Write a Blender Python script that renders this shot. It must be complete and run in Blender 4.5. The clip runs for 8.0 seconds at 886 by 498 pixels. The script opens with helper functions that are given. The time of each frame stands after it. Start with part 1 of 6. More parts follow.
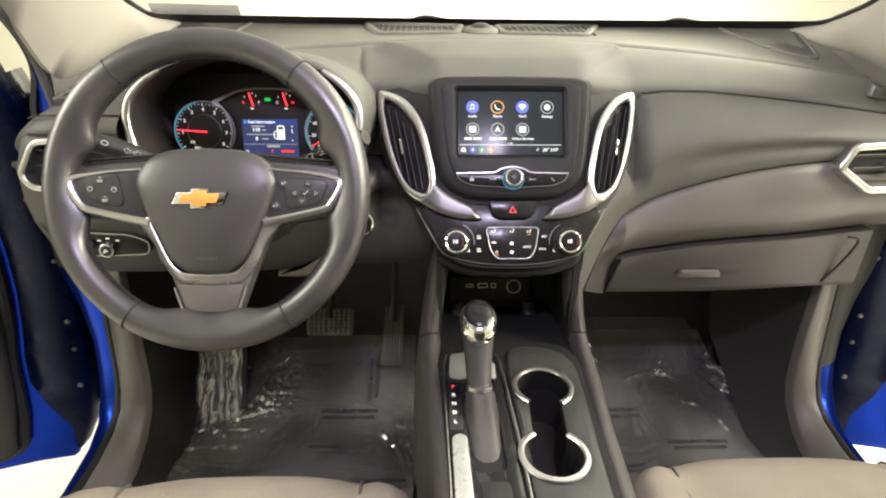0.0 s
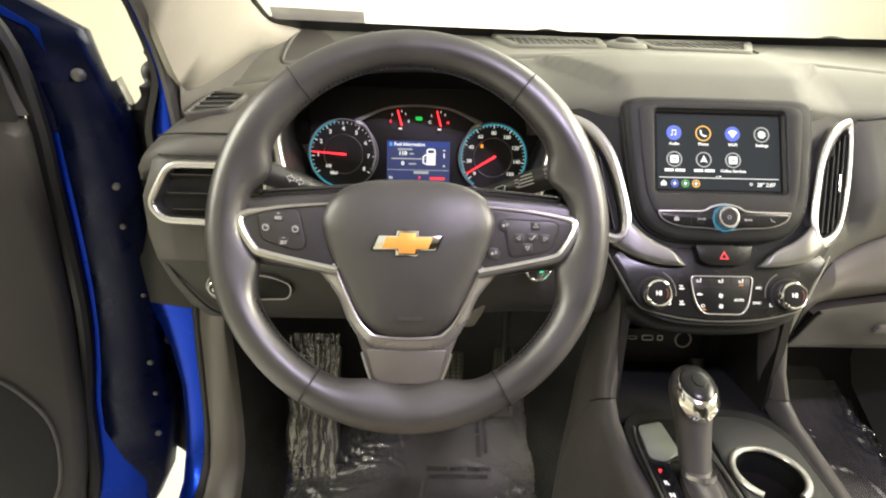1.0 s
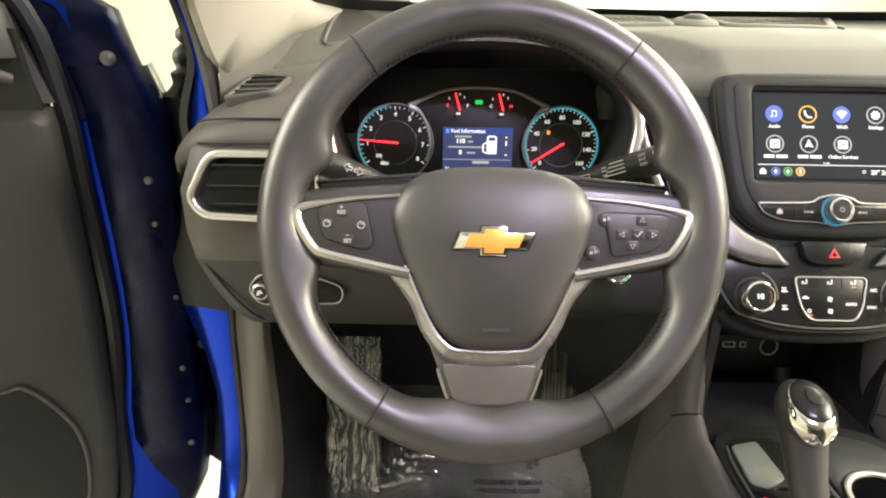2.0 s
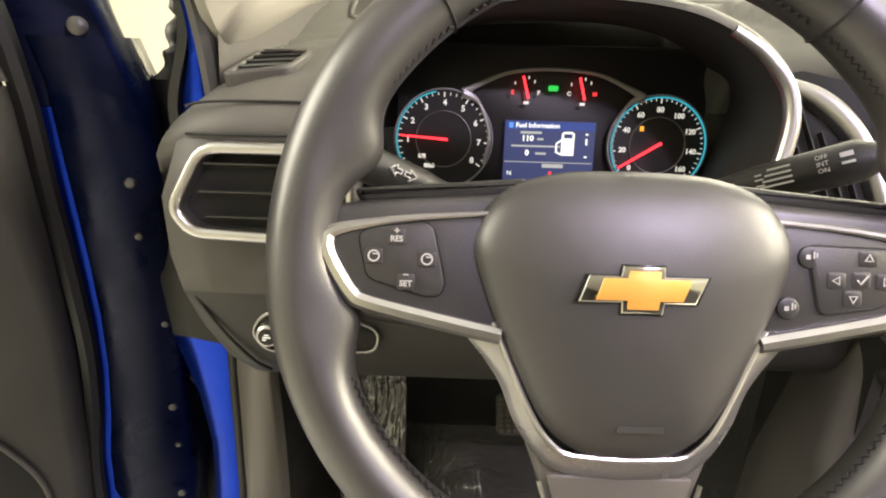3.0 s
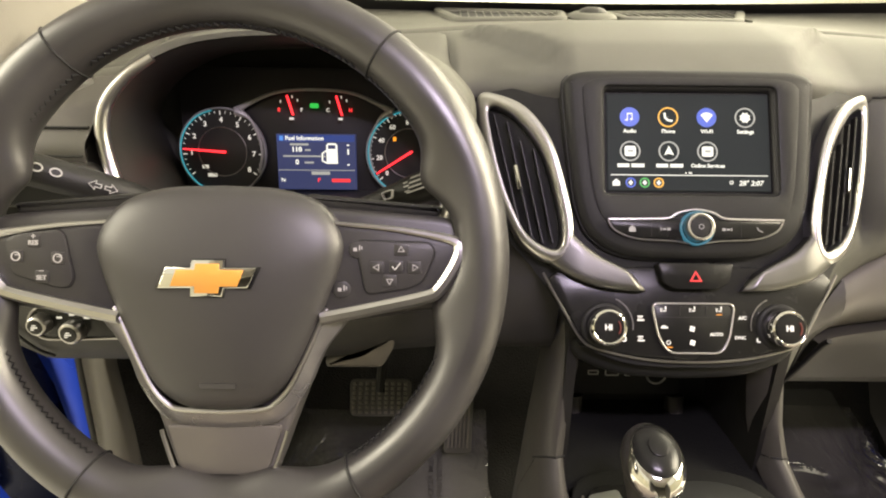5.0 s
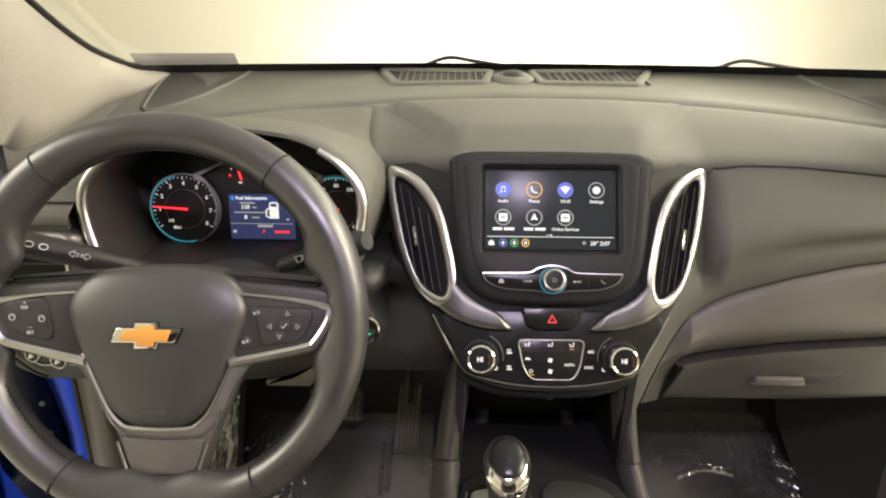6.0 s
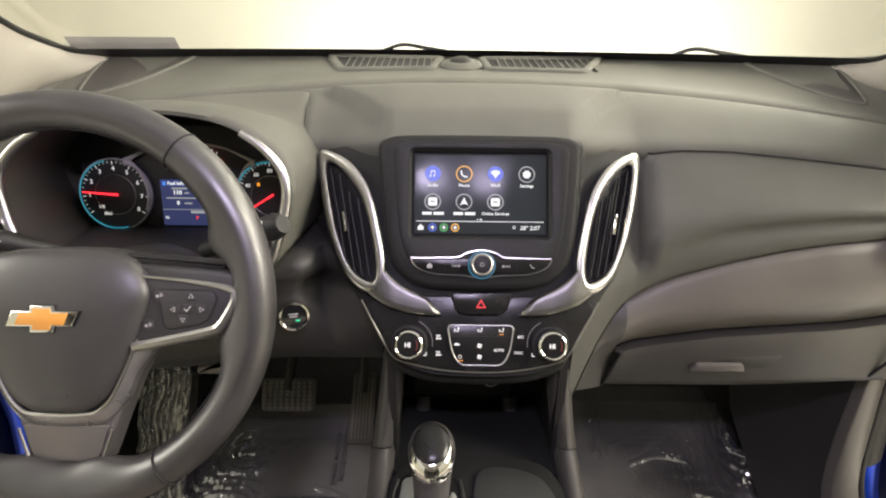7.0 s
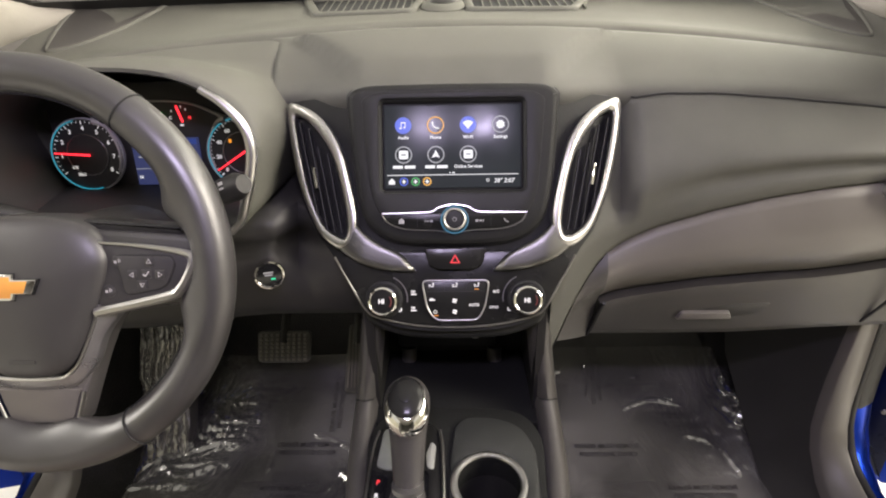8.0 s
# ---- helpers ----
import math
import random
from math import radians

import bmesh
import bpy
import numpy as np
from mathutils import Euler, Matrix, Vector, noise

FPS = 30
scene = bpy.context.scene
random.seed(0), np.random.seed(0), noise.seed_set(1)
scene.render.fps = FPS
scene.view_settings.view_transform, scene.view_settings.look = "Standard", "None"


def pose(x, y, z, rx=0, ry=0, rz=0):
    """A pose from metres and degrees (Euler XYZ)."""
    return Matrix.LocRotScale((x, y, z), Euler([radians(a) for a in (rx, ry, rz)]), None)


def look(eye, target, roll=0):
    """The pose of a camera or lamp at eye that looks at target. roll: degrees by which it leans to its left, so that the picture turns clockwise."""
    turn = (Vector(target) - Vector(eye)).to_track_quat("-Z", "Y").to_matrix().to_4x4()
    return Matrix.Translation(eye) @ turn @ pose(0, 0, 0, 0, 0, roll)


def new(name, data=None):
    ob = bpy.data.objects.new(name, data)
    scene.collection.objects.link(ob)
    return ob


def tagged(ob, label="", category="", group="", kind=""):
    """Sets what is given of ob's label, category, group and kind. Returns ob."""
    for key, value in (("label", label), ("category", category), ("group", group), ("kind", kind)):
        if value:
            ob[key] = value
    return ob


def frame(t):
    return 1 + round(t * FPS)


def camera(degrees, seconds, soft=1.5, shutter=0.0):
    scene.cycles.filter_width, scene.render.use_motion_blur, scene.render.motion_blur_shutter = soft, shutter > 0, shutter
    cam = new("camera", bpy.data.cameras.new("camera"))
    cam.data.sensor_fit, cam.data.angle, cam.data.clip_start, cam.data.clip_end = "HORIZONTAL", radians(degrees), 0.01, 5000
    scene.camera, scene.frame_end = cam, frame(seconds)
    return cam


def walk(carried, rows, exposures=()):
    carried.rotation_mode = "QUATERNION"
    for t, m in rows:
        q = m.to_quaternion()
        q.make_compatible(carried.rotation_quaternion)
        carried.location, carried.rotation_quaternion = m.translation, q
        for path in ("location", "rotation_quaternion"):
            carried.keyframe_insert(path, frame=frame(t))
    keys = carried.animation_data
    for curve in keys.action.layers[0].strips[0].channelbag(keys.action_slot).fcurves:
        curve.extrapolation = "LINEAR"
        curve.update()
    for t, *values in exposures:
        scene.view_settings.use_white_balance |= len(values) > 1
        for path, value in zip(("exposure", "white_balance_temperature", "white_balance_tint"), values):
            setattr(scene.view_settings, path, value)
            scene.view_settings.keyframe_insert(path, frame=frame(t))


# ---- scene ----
cam = camera(76.4, 8.0, soft=2.0)
PATH = [
    (0, (-0.126, 0.035, 1.213), (-0.058, 1.894, 0.479), 0.6),
    (0.5, (-0.264, 0.134, 1.204), (-0.191, 2.007, 0.507), 1.8),
    (1, (-0.351, 0.175, 1.197), (-0.298, 2.056, 0.52), 1.7),
    (1.5, (-0.369, 0.186, 1.194), (-0.353, 2.067, 0.512), 0.7),
    (2, (-0.405, 0.244, 1.173), (-0.41, 2.121, 0.483), 0.9),
    (2.2, (-0.423, 0.29, 1.169), (-0.442, 2.169, 0.484), 1.4),
    (3.3, (-0.459, 0.401, 1.134), (-0.484, 2.283, 0.46), 1.6),
    (3.5, (-0.437, 0.394, 1.136), (-0.455, 2.275, 0.457), 1.5),
    (4, (-0.334, 0.373, 1.143), (-0.351, 2.256, 0.469), 0.6),
    (4.5, (-0.251, 0.356, 1.148), (-0.238, 2.235, 0.466), 0.4),
    (4.7, (-0.244, 0.349, 1.149), (-0.227, 2.229, 0.468), 0.5),
    (5.8, (-0.145, 0.233, 1.266), (-0.189, 2.103, 0.559), 0.7),
    (6, (-0.116, 0.222, 1.272), (-0.143, 2.093, 0.567), 0.4),
    (6.5, (-0.063, 0.211, 1.273), (-0.071, 2.081, 0.565), -0.5),
    (7, (-0.046, 0.225, 1.259), (-0.037, 2.091, 0.538), 0.7),
    (7.5, (-0.005, 0.232, 1.271), (-0.016, 2.085, 0.518), -0.4),
    (8, (0.001, 0.241, 1.265), (-0.043, 2.026, 0.364), -1.3),
]
EXPOSURE = [(0, 0.48, 6650, 4), (1.5, 0.62, 6850, 4), (3.5, 0.70, 7200, 5), (4.5, 0.58, 7500, 4), (6, 0.06, 7000, 6), (7, 0.03, 6600, 8), (8, 0.05, 6500, 11)]
walk(cam, [(t, look(eye, target, roll)) for t, eye, target, roll in PATH], EXPOSURE)
# ---- world and light ----
scene.view_settings.exposure = 0.0
world = bpy.data.worlds.new("studio")
world.use_nodes = True
scene.world = world
world.node_tree.nodes["Background"].inputs[0].default_value = (1.0, 0.955, 0.825, 1)
world.node_tree.nodes["Background"].inputs[1].default_value = 0.70


def lamp(name, place, target, size, watts, color):
    data = bpy.data.lights.new(name, "AREA")
    data.shape, data.size, data.size_y, data.energy, data.color = "RECTANGLE", size[0], size[1], watts, color
    ob = new(name, data)
    ob.matrix_world = look(place, target)
    return ob


# added fill lights, not known fixtures: over the hood and high beside both open doors, and one at the foot of the far
# wall to brighten it
lamp("fill_front", (2.7, 3.0, 3.5), (0.1, 0.9, 1.0), (4.0, 2.2), 190, (1.0, 0.96, 0.80))
lamp("fill_west", (-3.4, 0.5, 2.5), (-0.3, 0.75, 0.8), (2.0, 1.6), 118, (1.0, 0.95, 0.86))
lamp("fill_east", (3.4, 0.25, 2.7), (0.25, 0.9, 0.8), (2.0, 1.6), 285, (1.0, 0.92, 0.80))
lamp("wall_fill", (0.9, 5.6, 0.25), (0.9, 7.0, 0.9), (4.0, 0.4), 150, (1.0, 0.98, 0.93))
# the two cool white lights of the dome lamp
for led in (-0.075, 0.080):
    lamp("dome_lamp_light", (led, 0.105, 1.640), (led, 0.40, 0.9), (0.06, 0.045), 3.1, (0.78, 0.68, 1.0))


# ---- materials ----
def material(name, color, rough=0.5, metal=0.0, grain=0.0, grain_size=0.001, vary=0.0, vary_size=0.08, coat=0.0, emit=None, power=0.0, smudge=0.0, gloss=0.5):
    """A procedural surface: base colour with broad variation, fine relief and uneven gloss."""
    m = bpy.data.materials.new(name)
    m.use_nodes = True
    t = m.node_tree
    b = t.nodes["Principled BSDF"]
    b.inputs["Base Color"].default_value = (*color, 1)
    b.inputs["Roughness"].default_value, b.inputs["Metallic"].default_value = rough, metal
    b.inputs["Coat Weight"].default_value, b.inputs["Specular IOR Level"].default_value = coat, gloss
    b.inputs["Coat Roughness"].default_value = 0.08
    if emit:
        b.inputs["Emission Color"].default_value, b.inputs["Emission Strength"].default_value = (*emit, 1), power
    if vary or smudge or grain:
        co = t.nodes.new("ShaderNodeTexCoord").outputs["Object"]
    if vary or smudge:
        n = t.nodes.new("ShaderNodeTexNoise")
        n.inputs["Scale"].default_value, n.inputs["Detail"].default_value = 1 / vary_size, 6
        t.links.new(co, n.inputs["Vector"])
    if vary:
        r = t.nodes.new("ShaderNodeMapRange")
        r.inputs["From Min"].default_value, r.inputs["From Max"].default_value = 0.3, 0.7
        r.inputs["To Min"].default_value, r.inputs["To Max"].default_value = 1 - vary, 1 + vary
        t.links.new(n.outputs["Fac"], r.inputs["Value"])
        x = t.nodes.new("ShaderNodeVectorMath")
        x.operation = "SCALE"
        x.inputs[0].default_value = color
        t.links.new(r.outputs["Result"], x.inputs["Scale"])
        t.links.new(x.outputs["Vector"], b.inputs["Base Color"])
    if smudge:
        r = t.nodes.new("ShaderNodeMapRange")
        r.inputs["From Min"].default_value, r.inputs["From Max"].default_value = 0.35, 0.65
        r.inputs["To Min"].default_value, r.inputs["To Max"].default_value = max(0.02, rough - smudge), min(1, rough + smudge)
        t.links.new(n.outputs["Fac"], r.inputs["Value"])
        t.links.new(r.outputs["Result"], b.inputs["Roughness"])
    if grain:
        v = t.nodes.new("ShaderNodeTexVoronoi")
        v.inputs["Scale"].default_value = 1 / grain_size
        t.links.new(co, v.inputs["Vector"])
        p = t.nodes.new("ShaderNodeBump")
        p.inputs["Strength"].default_value, p.inputs["Distance"].default_value = grain, grain_size
        t.links.new(v.outputs["Distance"], p.inputs["Height"])
        t.links.new(p.outputs["Normal"], b.inputs["Normal"])
    return m


DASH = material("dash_soft_plastic", (0.094, 0.094, 0.079), 0.60, grain=0.10, grain_size=0.0011, vary=0.10, smudge=0.06, gloss=0.28)
DASH_LOW = material("dash_hard_plastic", (0.053, 0.0495, 0.045), 0.48, grain=0.10, grain_size=0.0011, vary=0.10, smudge=0.06)
DECOR = material("warm_grey_trim", (0.114, 0.105, 0.094), 0.40, grain=0.08, grain_size=0.0011, vary=0.06, smudge=0.05)
BLACK = material("black_plastic", (0.021, 0.0205, 0.019), 0.45, grain=0.12, grain_size=0.0012, smudge=0.08, gloss=0.32)
PANEL = material("stack_panel_plastic", (0.016, 0.0162, 0.0155), 0.50, grain=0.05, grain_size=0.0012, smudge=0.05, gloss=0.20)
DOOR_TRIM = material("door_trim_plastic", (0.034, 0.032, 0.029), 0.52, grain=0.10, grain_size=0.0011, vary=0.10, smudge=0.05, gloss=0.35)
KNEE = material("knee_panel_plastic", (0.030, 0.029, 0.0265), 0.50, grain=0.08, grain_size=0.0011, vary=0.08, smudge=0.05)
GLOSS = material("piano_black", (0.010, 0.010, 0.011), 0.12, coat=0.6, vary_size=0.03, smudge=0.05)
# also laid as flat sheets that stand for shade in vents, grilles and wells
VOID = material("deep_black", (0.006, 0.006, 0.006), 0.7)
CHROME = material("satin_chrome", (0.56, 0.55, 0.54), 0.32, 1.0, vary_size=0.05, smudge=0.03)
BRIGHT = material("bright_chrome", (0.85, 0.84, 0.82), 0.08, 1.0, vary_size=0.03, smudge=0.03)
LEATHER = material("wheel_leather", (0.029, 0.0270, 0.0265), 0.39, grain=0.04, grain_size=0.0009, vary=0.10, vary_size=0.05, smudge=0.05, gloss=1.0)
AIRBAG = material("airbag_cover", (0.036, 0.034, 0.033), 0.44, grain=0.035, grain_size=0.0009, smudge=0.05, gloss=0.75)
SPOKE_FACE = material("spoke_plastic", (0.034, 0.032, 0.032), 0.42, grain=0.08, grain_size=0.0009, smudge=0.05)
SILVER = material("silver_grey_insert", (0.16, 0.148, 0.137), 0.36, 0.45, vary_size=0.06, smudge=0.06)
GOLD = material("gold_emblem", (0.72, 0.33, 0.07), 0.4, 0.15, vary_size=0.01, smudge=0.08)
CARPET = material("black_carpet", (0.020, 0.019, 0.018), 0.95, grain=0.9, grain_size=0.003, vary=0.3)
RUBBER = material("pedal_rubber", (0.075, 0.07, 0.062), 0.6, vary=0.2)
SEAT = material("grey_seat_cloth", (0.22, 0.19, 0.15), 0.85, grain=0.5, grain_size=0.0018, vary=0.08)
PILLAR = material("beige_grey_pillar_cloth", (0.25, 0.235, 0.20), 0.85, grain=0.12, grain_size=0.0015, vary=0.04)
HEADLINER = material("pale_headliner_cloth", (0.52, 0.505, 0.46), 0.9, grain=0.12, grain_size=0.0015, vary=0.04)
BLUE = material("blue_car_paint", (0.001, 0.030, 0.38), 0.28, 0.85, coat=0.05, vary_size=0.3, smudge=0.04)
SEAL = material("black_door_seal", (0.007, 0.0065, 0.0065), 0.55, vary=0.2)
FLOOR = material("white_studio_floor", (0.80, 0.78, 0.72), 0.5, vary=0.04, vary_size=0.6)
WALL = material("cream_studio_wall", (0.72, 0.70, 0.605), 0.9, vary=0.03, vary_size=1.0)


def glow(name, color, power):
    return material(name, (0.02, 0.02, 0.02), 0.4, emit=color, power=power)


def glass(name, color=(1, 1, 1), rough=0.0):
    m = bpy.data.materials.new(name)
    m.use_nodes = True
    b = m.node_tree.nodes["Principled BSDF"]
    b.inputs["Base Color"].default_value = (*color, 1)
    b.inputs["Transmission Weight"].default_value, b.inputs["Roughness"].default_value, b.inputs["IOR"].default_value = 1.0, rough, 1.45
    return m


GLASS = glass("clear_glass")

# ---- building helpers ----
def thing(name, label, category, group="", kind="", place=(0, 0, 0)):
    ob = new(name)
    ob.empty_display_size = 0.02
    ob.location = place
    return tagged(ob, label, category, group, kind)


def part(name, bm, mat, parent=None, label="", sharp=38):
    """Links a bmesh as one mesh object, smooth but for its sharp edges."""
    bmesh.ops.recalc_face_normals(bm, faces=bm.faces[:])
    for f in bm.faces:
        f.smooth = True
    for e in bm.edges:
        if len(e.link_faces) == 2 and e.calc_face_angle(0) > radians(sharp):
            e.smooth = False
    me = bpy.data.meshes.new(name)
    bm.to_mesh(me)
    bm.free()
    me.materials.append(mat)
    ob = new(name, me)
    if parent:
        ob.parent = parent
        if not parent.parent:
            ob.matrix_parent_inverse = Matrix.Translation(-Vector(parent.location))
    return tagged(ob, label)


def curve(points, n=8, closed=False):
    """A smooth line through the points (Catmull-Rom)."""
    p = [Vector(q) for q in points]
    k, out = len(p), []
    for i in range(k if closed else k - 1):
        a, b = p[i], p[(i + 1) % k]
        z = p[i - 1] if closed or i else a * 2 - b
        c = p[(i + 2) % k] if closed or i + 2 < k else b * 2 - a
        for j in range(n):
            t = j / n
            out.append(0.5 * (2 * a + (b - z) * t + (2 * z - 5 * a + 4 * b - c) * t * t + (3 * a - z - 3 * b + c) * t**3))
    return out if closed else out + [p[-1]]


def rounded(points, r, n=4):
    """A closed outline with its corners rounded by r."""
    p = [Vector(q) for q in points]
    out = []
    for i in range(len(p)):
        a, b, c = p[i - 1], p[i], p[(i + 1) % len(p)]
        d = min(r, (a - b).length * 0.45, (c - b).length * 0.45)
        s, e = b + (a - b).normalized() * d, b + (c - b).normalized() * d
        for j in range(n + 1):
            t = j / n
            out.append(s * (1 - t) ** 2 + b * 2 * t * (1 - t) + e * t * t)
    return out


def even(o, n, passes=2):
    """A closed outline of n points at even steps, with its bumps smoothed away."""
    p = [Vector(q) for q in o]
    step = [0.0]
    for i in range(len(p)):
        step.append(step[-1] + (p[(i + 1) % len(p)] - p[i]).length)
    out, j = [], 0
    for i in range(n):
        d = step[-1] * i / n
        while step[j + 1] < d:
            j += 1
        out.append(p[j].lerp(p[(j + 1) % len(p)], (d - step[j]) / max(1e-9, step[j + 1] - step[j])))
    for _ in range(passes):
        out = [out[i] * 0.5 + (out[i - 1] + out[(i + 1) % n]) * 0.25 for i in range(n)]
    return out


def box_outline(u0, v0, u1, v1, r=0.0, n=4):
    p = [(u0, v0), (u1, v0), (u1, v1), (u0, v1)]
    return rounded(p, r, n) if r else [Vector(q) for q in p]


def disc(u, v, r, n=32, squash=1.0):
    return [Vector((u + r * math.cos(a), v + squash * r * math.sin(a))) for a in (2 * math.pi * i / n for i in range(n))]


def inset(o, d):
    """The outline moved inwards by d."""
    area = sum(o[i - 1].x * o[i].y - o[i].x * o[i - 1].y for i in range(len(o)))
    sign, out = (1 if area > 0 else -1), []
    for i in range(len(o)):
        a, b, c = o[i - 1], o[i], o[(i + 1) % len(o)]
        e, f = (b - a), (c - b)
        if e.length < 1e-7 or f.length < 1e-7:
            e = f = c - a
        n = (Vector((-e.y, e.x)).normalized() + Vector((-f.y, f.x)).normalized())
        out.append(b + n.normalized() * d * sign if n.length > 1e-6 else b.copy())
    return out


class Frame:
    """A flat or bent working plane: u, v across it and w out of it."""

    def __init__(self, origin, u, v, bend=None):
        self.o, self.u, self.v = Vector(origin), Vector(u).normalized(), Vector(v).normalized()
        self.n, self.bend = self.u.cross(self.v), bend

    def __call__(self, u, v, w=0.0):
        return self.o + self.u * u + self.v * v + self.n * (w + (self.bend(u, v) if self.bend else 0))


def rings(loops, close_ends=(True, True), closed=True):
    """Faces between loops of equal length."""
    bm = bmesh.new()
    rows = [[bm.verts.new(q) for q in loop] for loop in loops]
    k = len(rows[0])
    for a, b in zip(rows, rows[1:]):
        for i in range(k if closed else k - 1):
            bm.faces.new((a[i], a[(i + 1) % k], b[(i + 1) % k], b[i]))
    for end, row in zip(close_ends, (rows[0], rows[-1])):
        if end and closed:
            bm.faces.new(row)
    return bm


def plate(o, fr, w0, w1, edge=0.002, soft=2):
    """A solid of the outline o from depth w0 to w1, with a rounded front edge."""
    loops = [[fr(q.x, q.y, w0) for q in o]]
    for i in range(soft + 1):
        a = math.pi / 2 * i / soft
        p = inset(o, edge * (1 - math.cos(a)))
        loops.append([fr(q.x, q.y, w1 - edge + edge * math.sin(a)) for q in p])
    bm = rings(loops)
    return bm


def dome(o, fr, w0, profile):
    """A solid of the outline with a domed face: profile has (share of size, depth)."""
    c = sum(o, Vector((0, 0))) / len(o)
    loops = [[fr(q.x, q.y, w0) for q in o]] + [[fr(*(c + (q - c) * s), w) for q in o] for s, w in profile]
    return rings(loops)


def frame_ring(o, width, fr, w0, w1, edge=0.002, hole=None):
    """A frame along the outline, round in section; hole: its inner outline, of as many points."""
    i = hole or inset(o, width)
    across = lambda k: [a.lerp(b, k) for a, b in zip(o, i)]  # noqa: E731
    arc = [math.pi * k / 8 for k in range(9)]
    section = [(0, w0)] + [(0.5 - 0.5 * math.cos(a), w1 - edge + edge * max(0.0, math.sin(a)) ** 0.7) for a in arc] + [(1, w0)]
    loops = [[fr(q.x, q.y, w) for q in across(k)] for k, w in section]
    loops.append(loops[0])
    bm = rings(loops, (False, False))
    bmesh.ops.remove_doubles(bm, verts=bm.verts[:], dist=1e-6)
    return bm


def tube(points, radius, seg=10, closed=False, squash=(1, 1)):
    """A round bar along the points; radius: a number or one for each point."""
    p = [Vector(q) for q in points]
    k, loops, side = len(p), [], None
    for i in range(k):
        d = (p[(i + 1) % k] - p[i - 1]) if closed or 0 < i < k - 1 else (p[1] - p[0] if i == 0 else p[-1] - p[-2])
        d.normalize()
        if side is None:
            side = d.cross(Vector((0, 0, 1)) if abs(d.z) < 0.9 else Vector((1, 0, 0))).normalized()
        side = (side - d * side.dot(d)).normalized()
        up, r = d.cross(side), radius if isinstance(radius, (int, float)) else radius[i]
        loops.append([p[i] + side * math.cos(a) * r * squash[0] + up * math.sin(a) * r * squash[1] for a in (2 * math.pi * j / seg for j in range(seg))])
    if closed:
        loops.append(loops[0])
        bm = rings(loops, (False, False))
        bmesh.ops.remove_doubles(bm, verts=bm.verts[:], dist=1e-6)
        return bm
    return rings(loops)


def sheet(grid, thick=0.0, way=(0, 0, -1)):
    """A surface through a grid of points, with thickness along way."""
    bm = bmesh.new()
    top = [[bm.verts.new(q) for q in row] for row in grid]
    for a, b in zip(top, top[1:]):
        for i in range(len(a) - 1):
            bm.faces.new((a[i], a[i + 1], b[i + 1], b[i]))
    if thick:
        d = Vector(way).normalized() * thick
        low = [[bm.verts.new(Vector(q) + d) for q in row] for row in grid]
        for a, b in zip(low, low[1:]):
            for i in range(len(a) - 1):
                bm.faces.new((a[i], b[i], b[i + 1], a[i + 1]))
        rim = lambda g: g[0] + [r[-1] for r in g[1:]] + g[-1][-2::-1] + [r[0] for r in g[-2:0:-1]]  # noqa: E731
        t, l = rim(top), rim(low)
        for i in range(len(t)):
            bm.faces.new((t[i - 1], t[i], l[i], l[i - 1]))
    return bm


def block(x0, y0, z0, x1, y1, z1, bevel=0.0):
    bm = bmesh.new()
    bmesh.ops.create_cube(bm, size=1, matrix=Matrix.Translation(((x0 + x1) / 2, (y0 + y1) / 2, (z0 + z1) / 2)) @ Matrix.Diagonal((x1 - x0, y1 - y0, z1 - z0, 1)))
    if bevel:
        bmesh.ops.bevel(bm, geom=bm.edges[:], offset=bevel, segments=2, affect="EDGES", profile=0.5)
    return bm


def holed(outer, holes, fr, w0, w1, edge=0.002):
    """A plate with openings through it."""
    bm = bmesh.new()
    tops = []
    for k, o in enumerate([outer] + holes):
        d = edge if k == 0 else -edge
        loops = [[bm.verts.new(fr(q.x, q.y, w)) for q in p] for p, w in ((o, w0), (o, w1 - edge), (inset(o, d * 0.3), w1 - edge * 0.3), (inset(o, d), w1))]
        for a, b in zip(loops, loops[1:]):
            for j in range(len(a)):
                bm.faces.new((a[j - 1], a[j], b[j], b[j - 1]))
        top = loops[-1]
        tops += [bm.edges.get((top[j - 1], top[j])) for j in range(len(top))]
    bmesh.ops.triangle_fill(bm, use_beauty=True, use_dissolve=False, edges=tops)
    return bm


def lettering(text, fr, u, v, size, mat, parent, w=0.0, name="lettering", bold=0.0, turn=0.0, lean=0.0):
    """Raised print with the built-in font, centred at (u, v)."""
    c = bpy.data.curves.new(name, "FONT")
    c.body, c.size, c.align_x, c.align_y, c.extrude, c.offset, c.resolution_u, c.shear = text, size, "CENTER", "CENTER", 0.00025, bold * size, 2, lean
    ob = bpy.data.objects.new(name, c)
    me = bpy.data.meshes.new_from_object(ob)
    bpy.data.objects.remove(ob)
    bm = bmesh.new()
    bm.from_mesh(me)
    bpy.data.meshes.remove(me)
    k, s = math.cos(turn), math.sin(turn)
    for p in bm.verts:
        x, y = p.co.x * k - p.co.y * s, p.co.x * s + p.co.y * k
        p.co = fr(u + x, v + y, w + p.co.z)
    return part(name, bm, mat, parent)


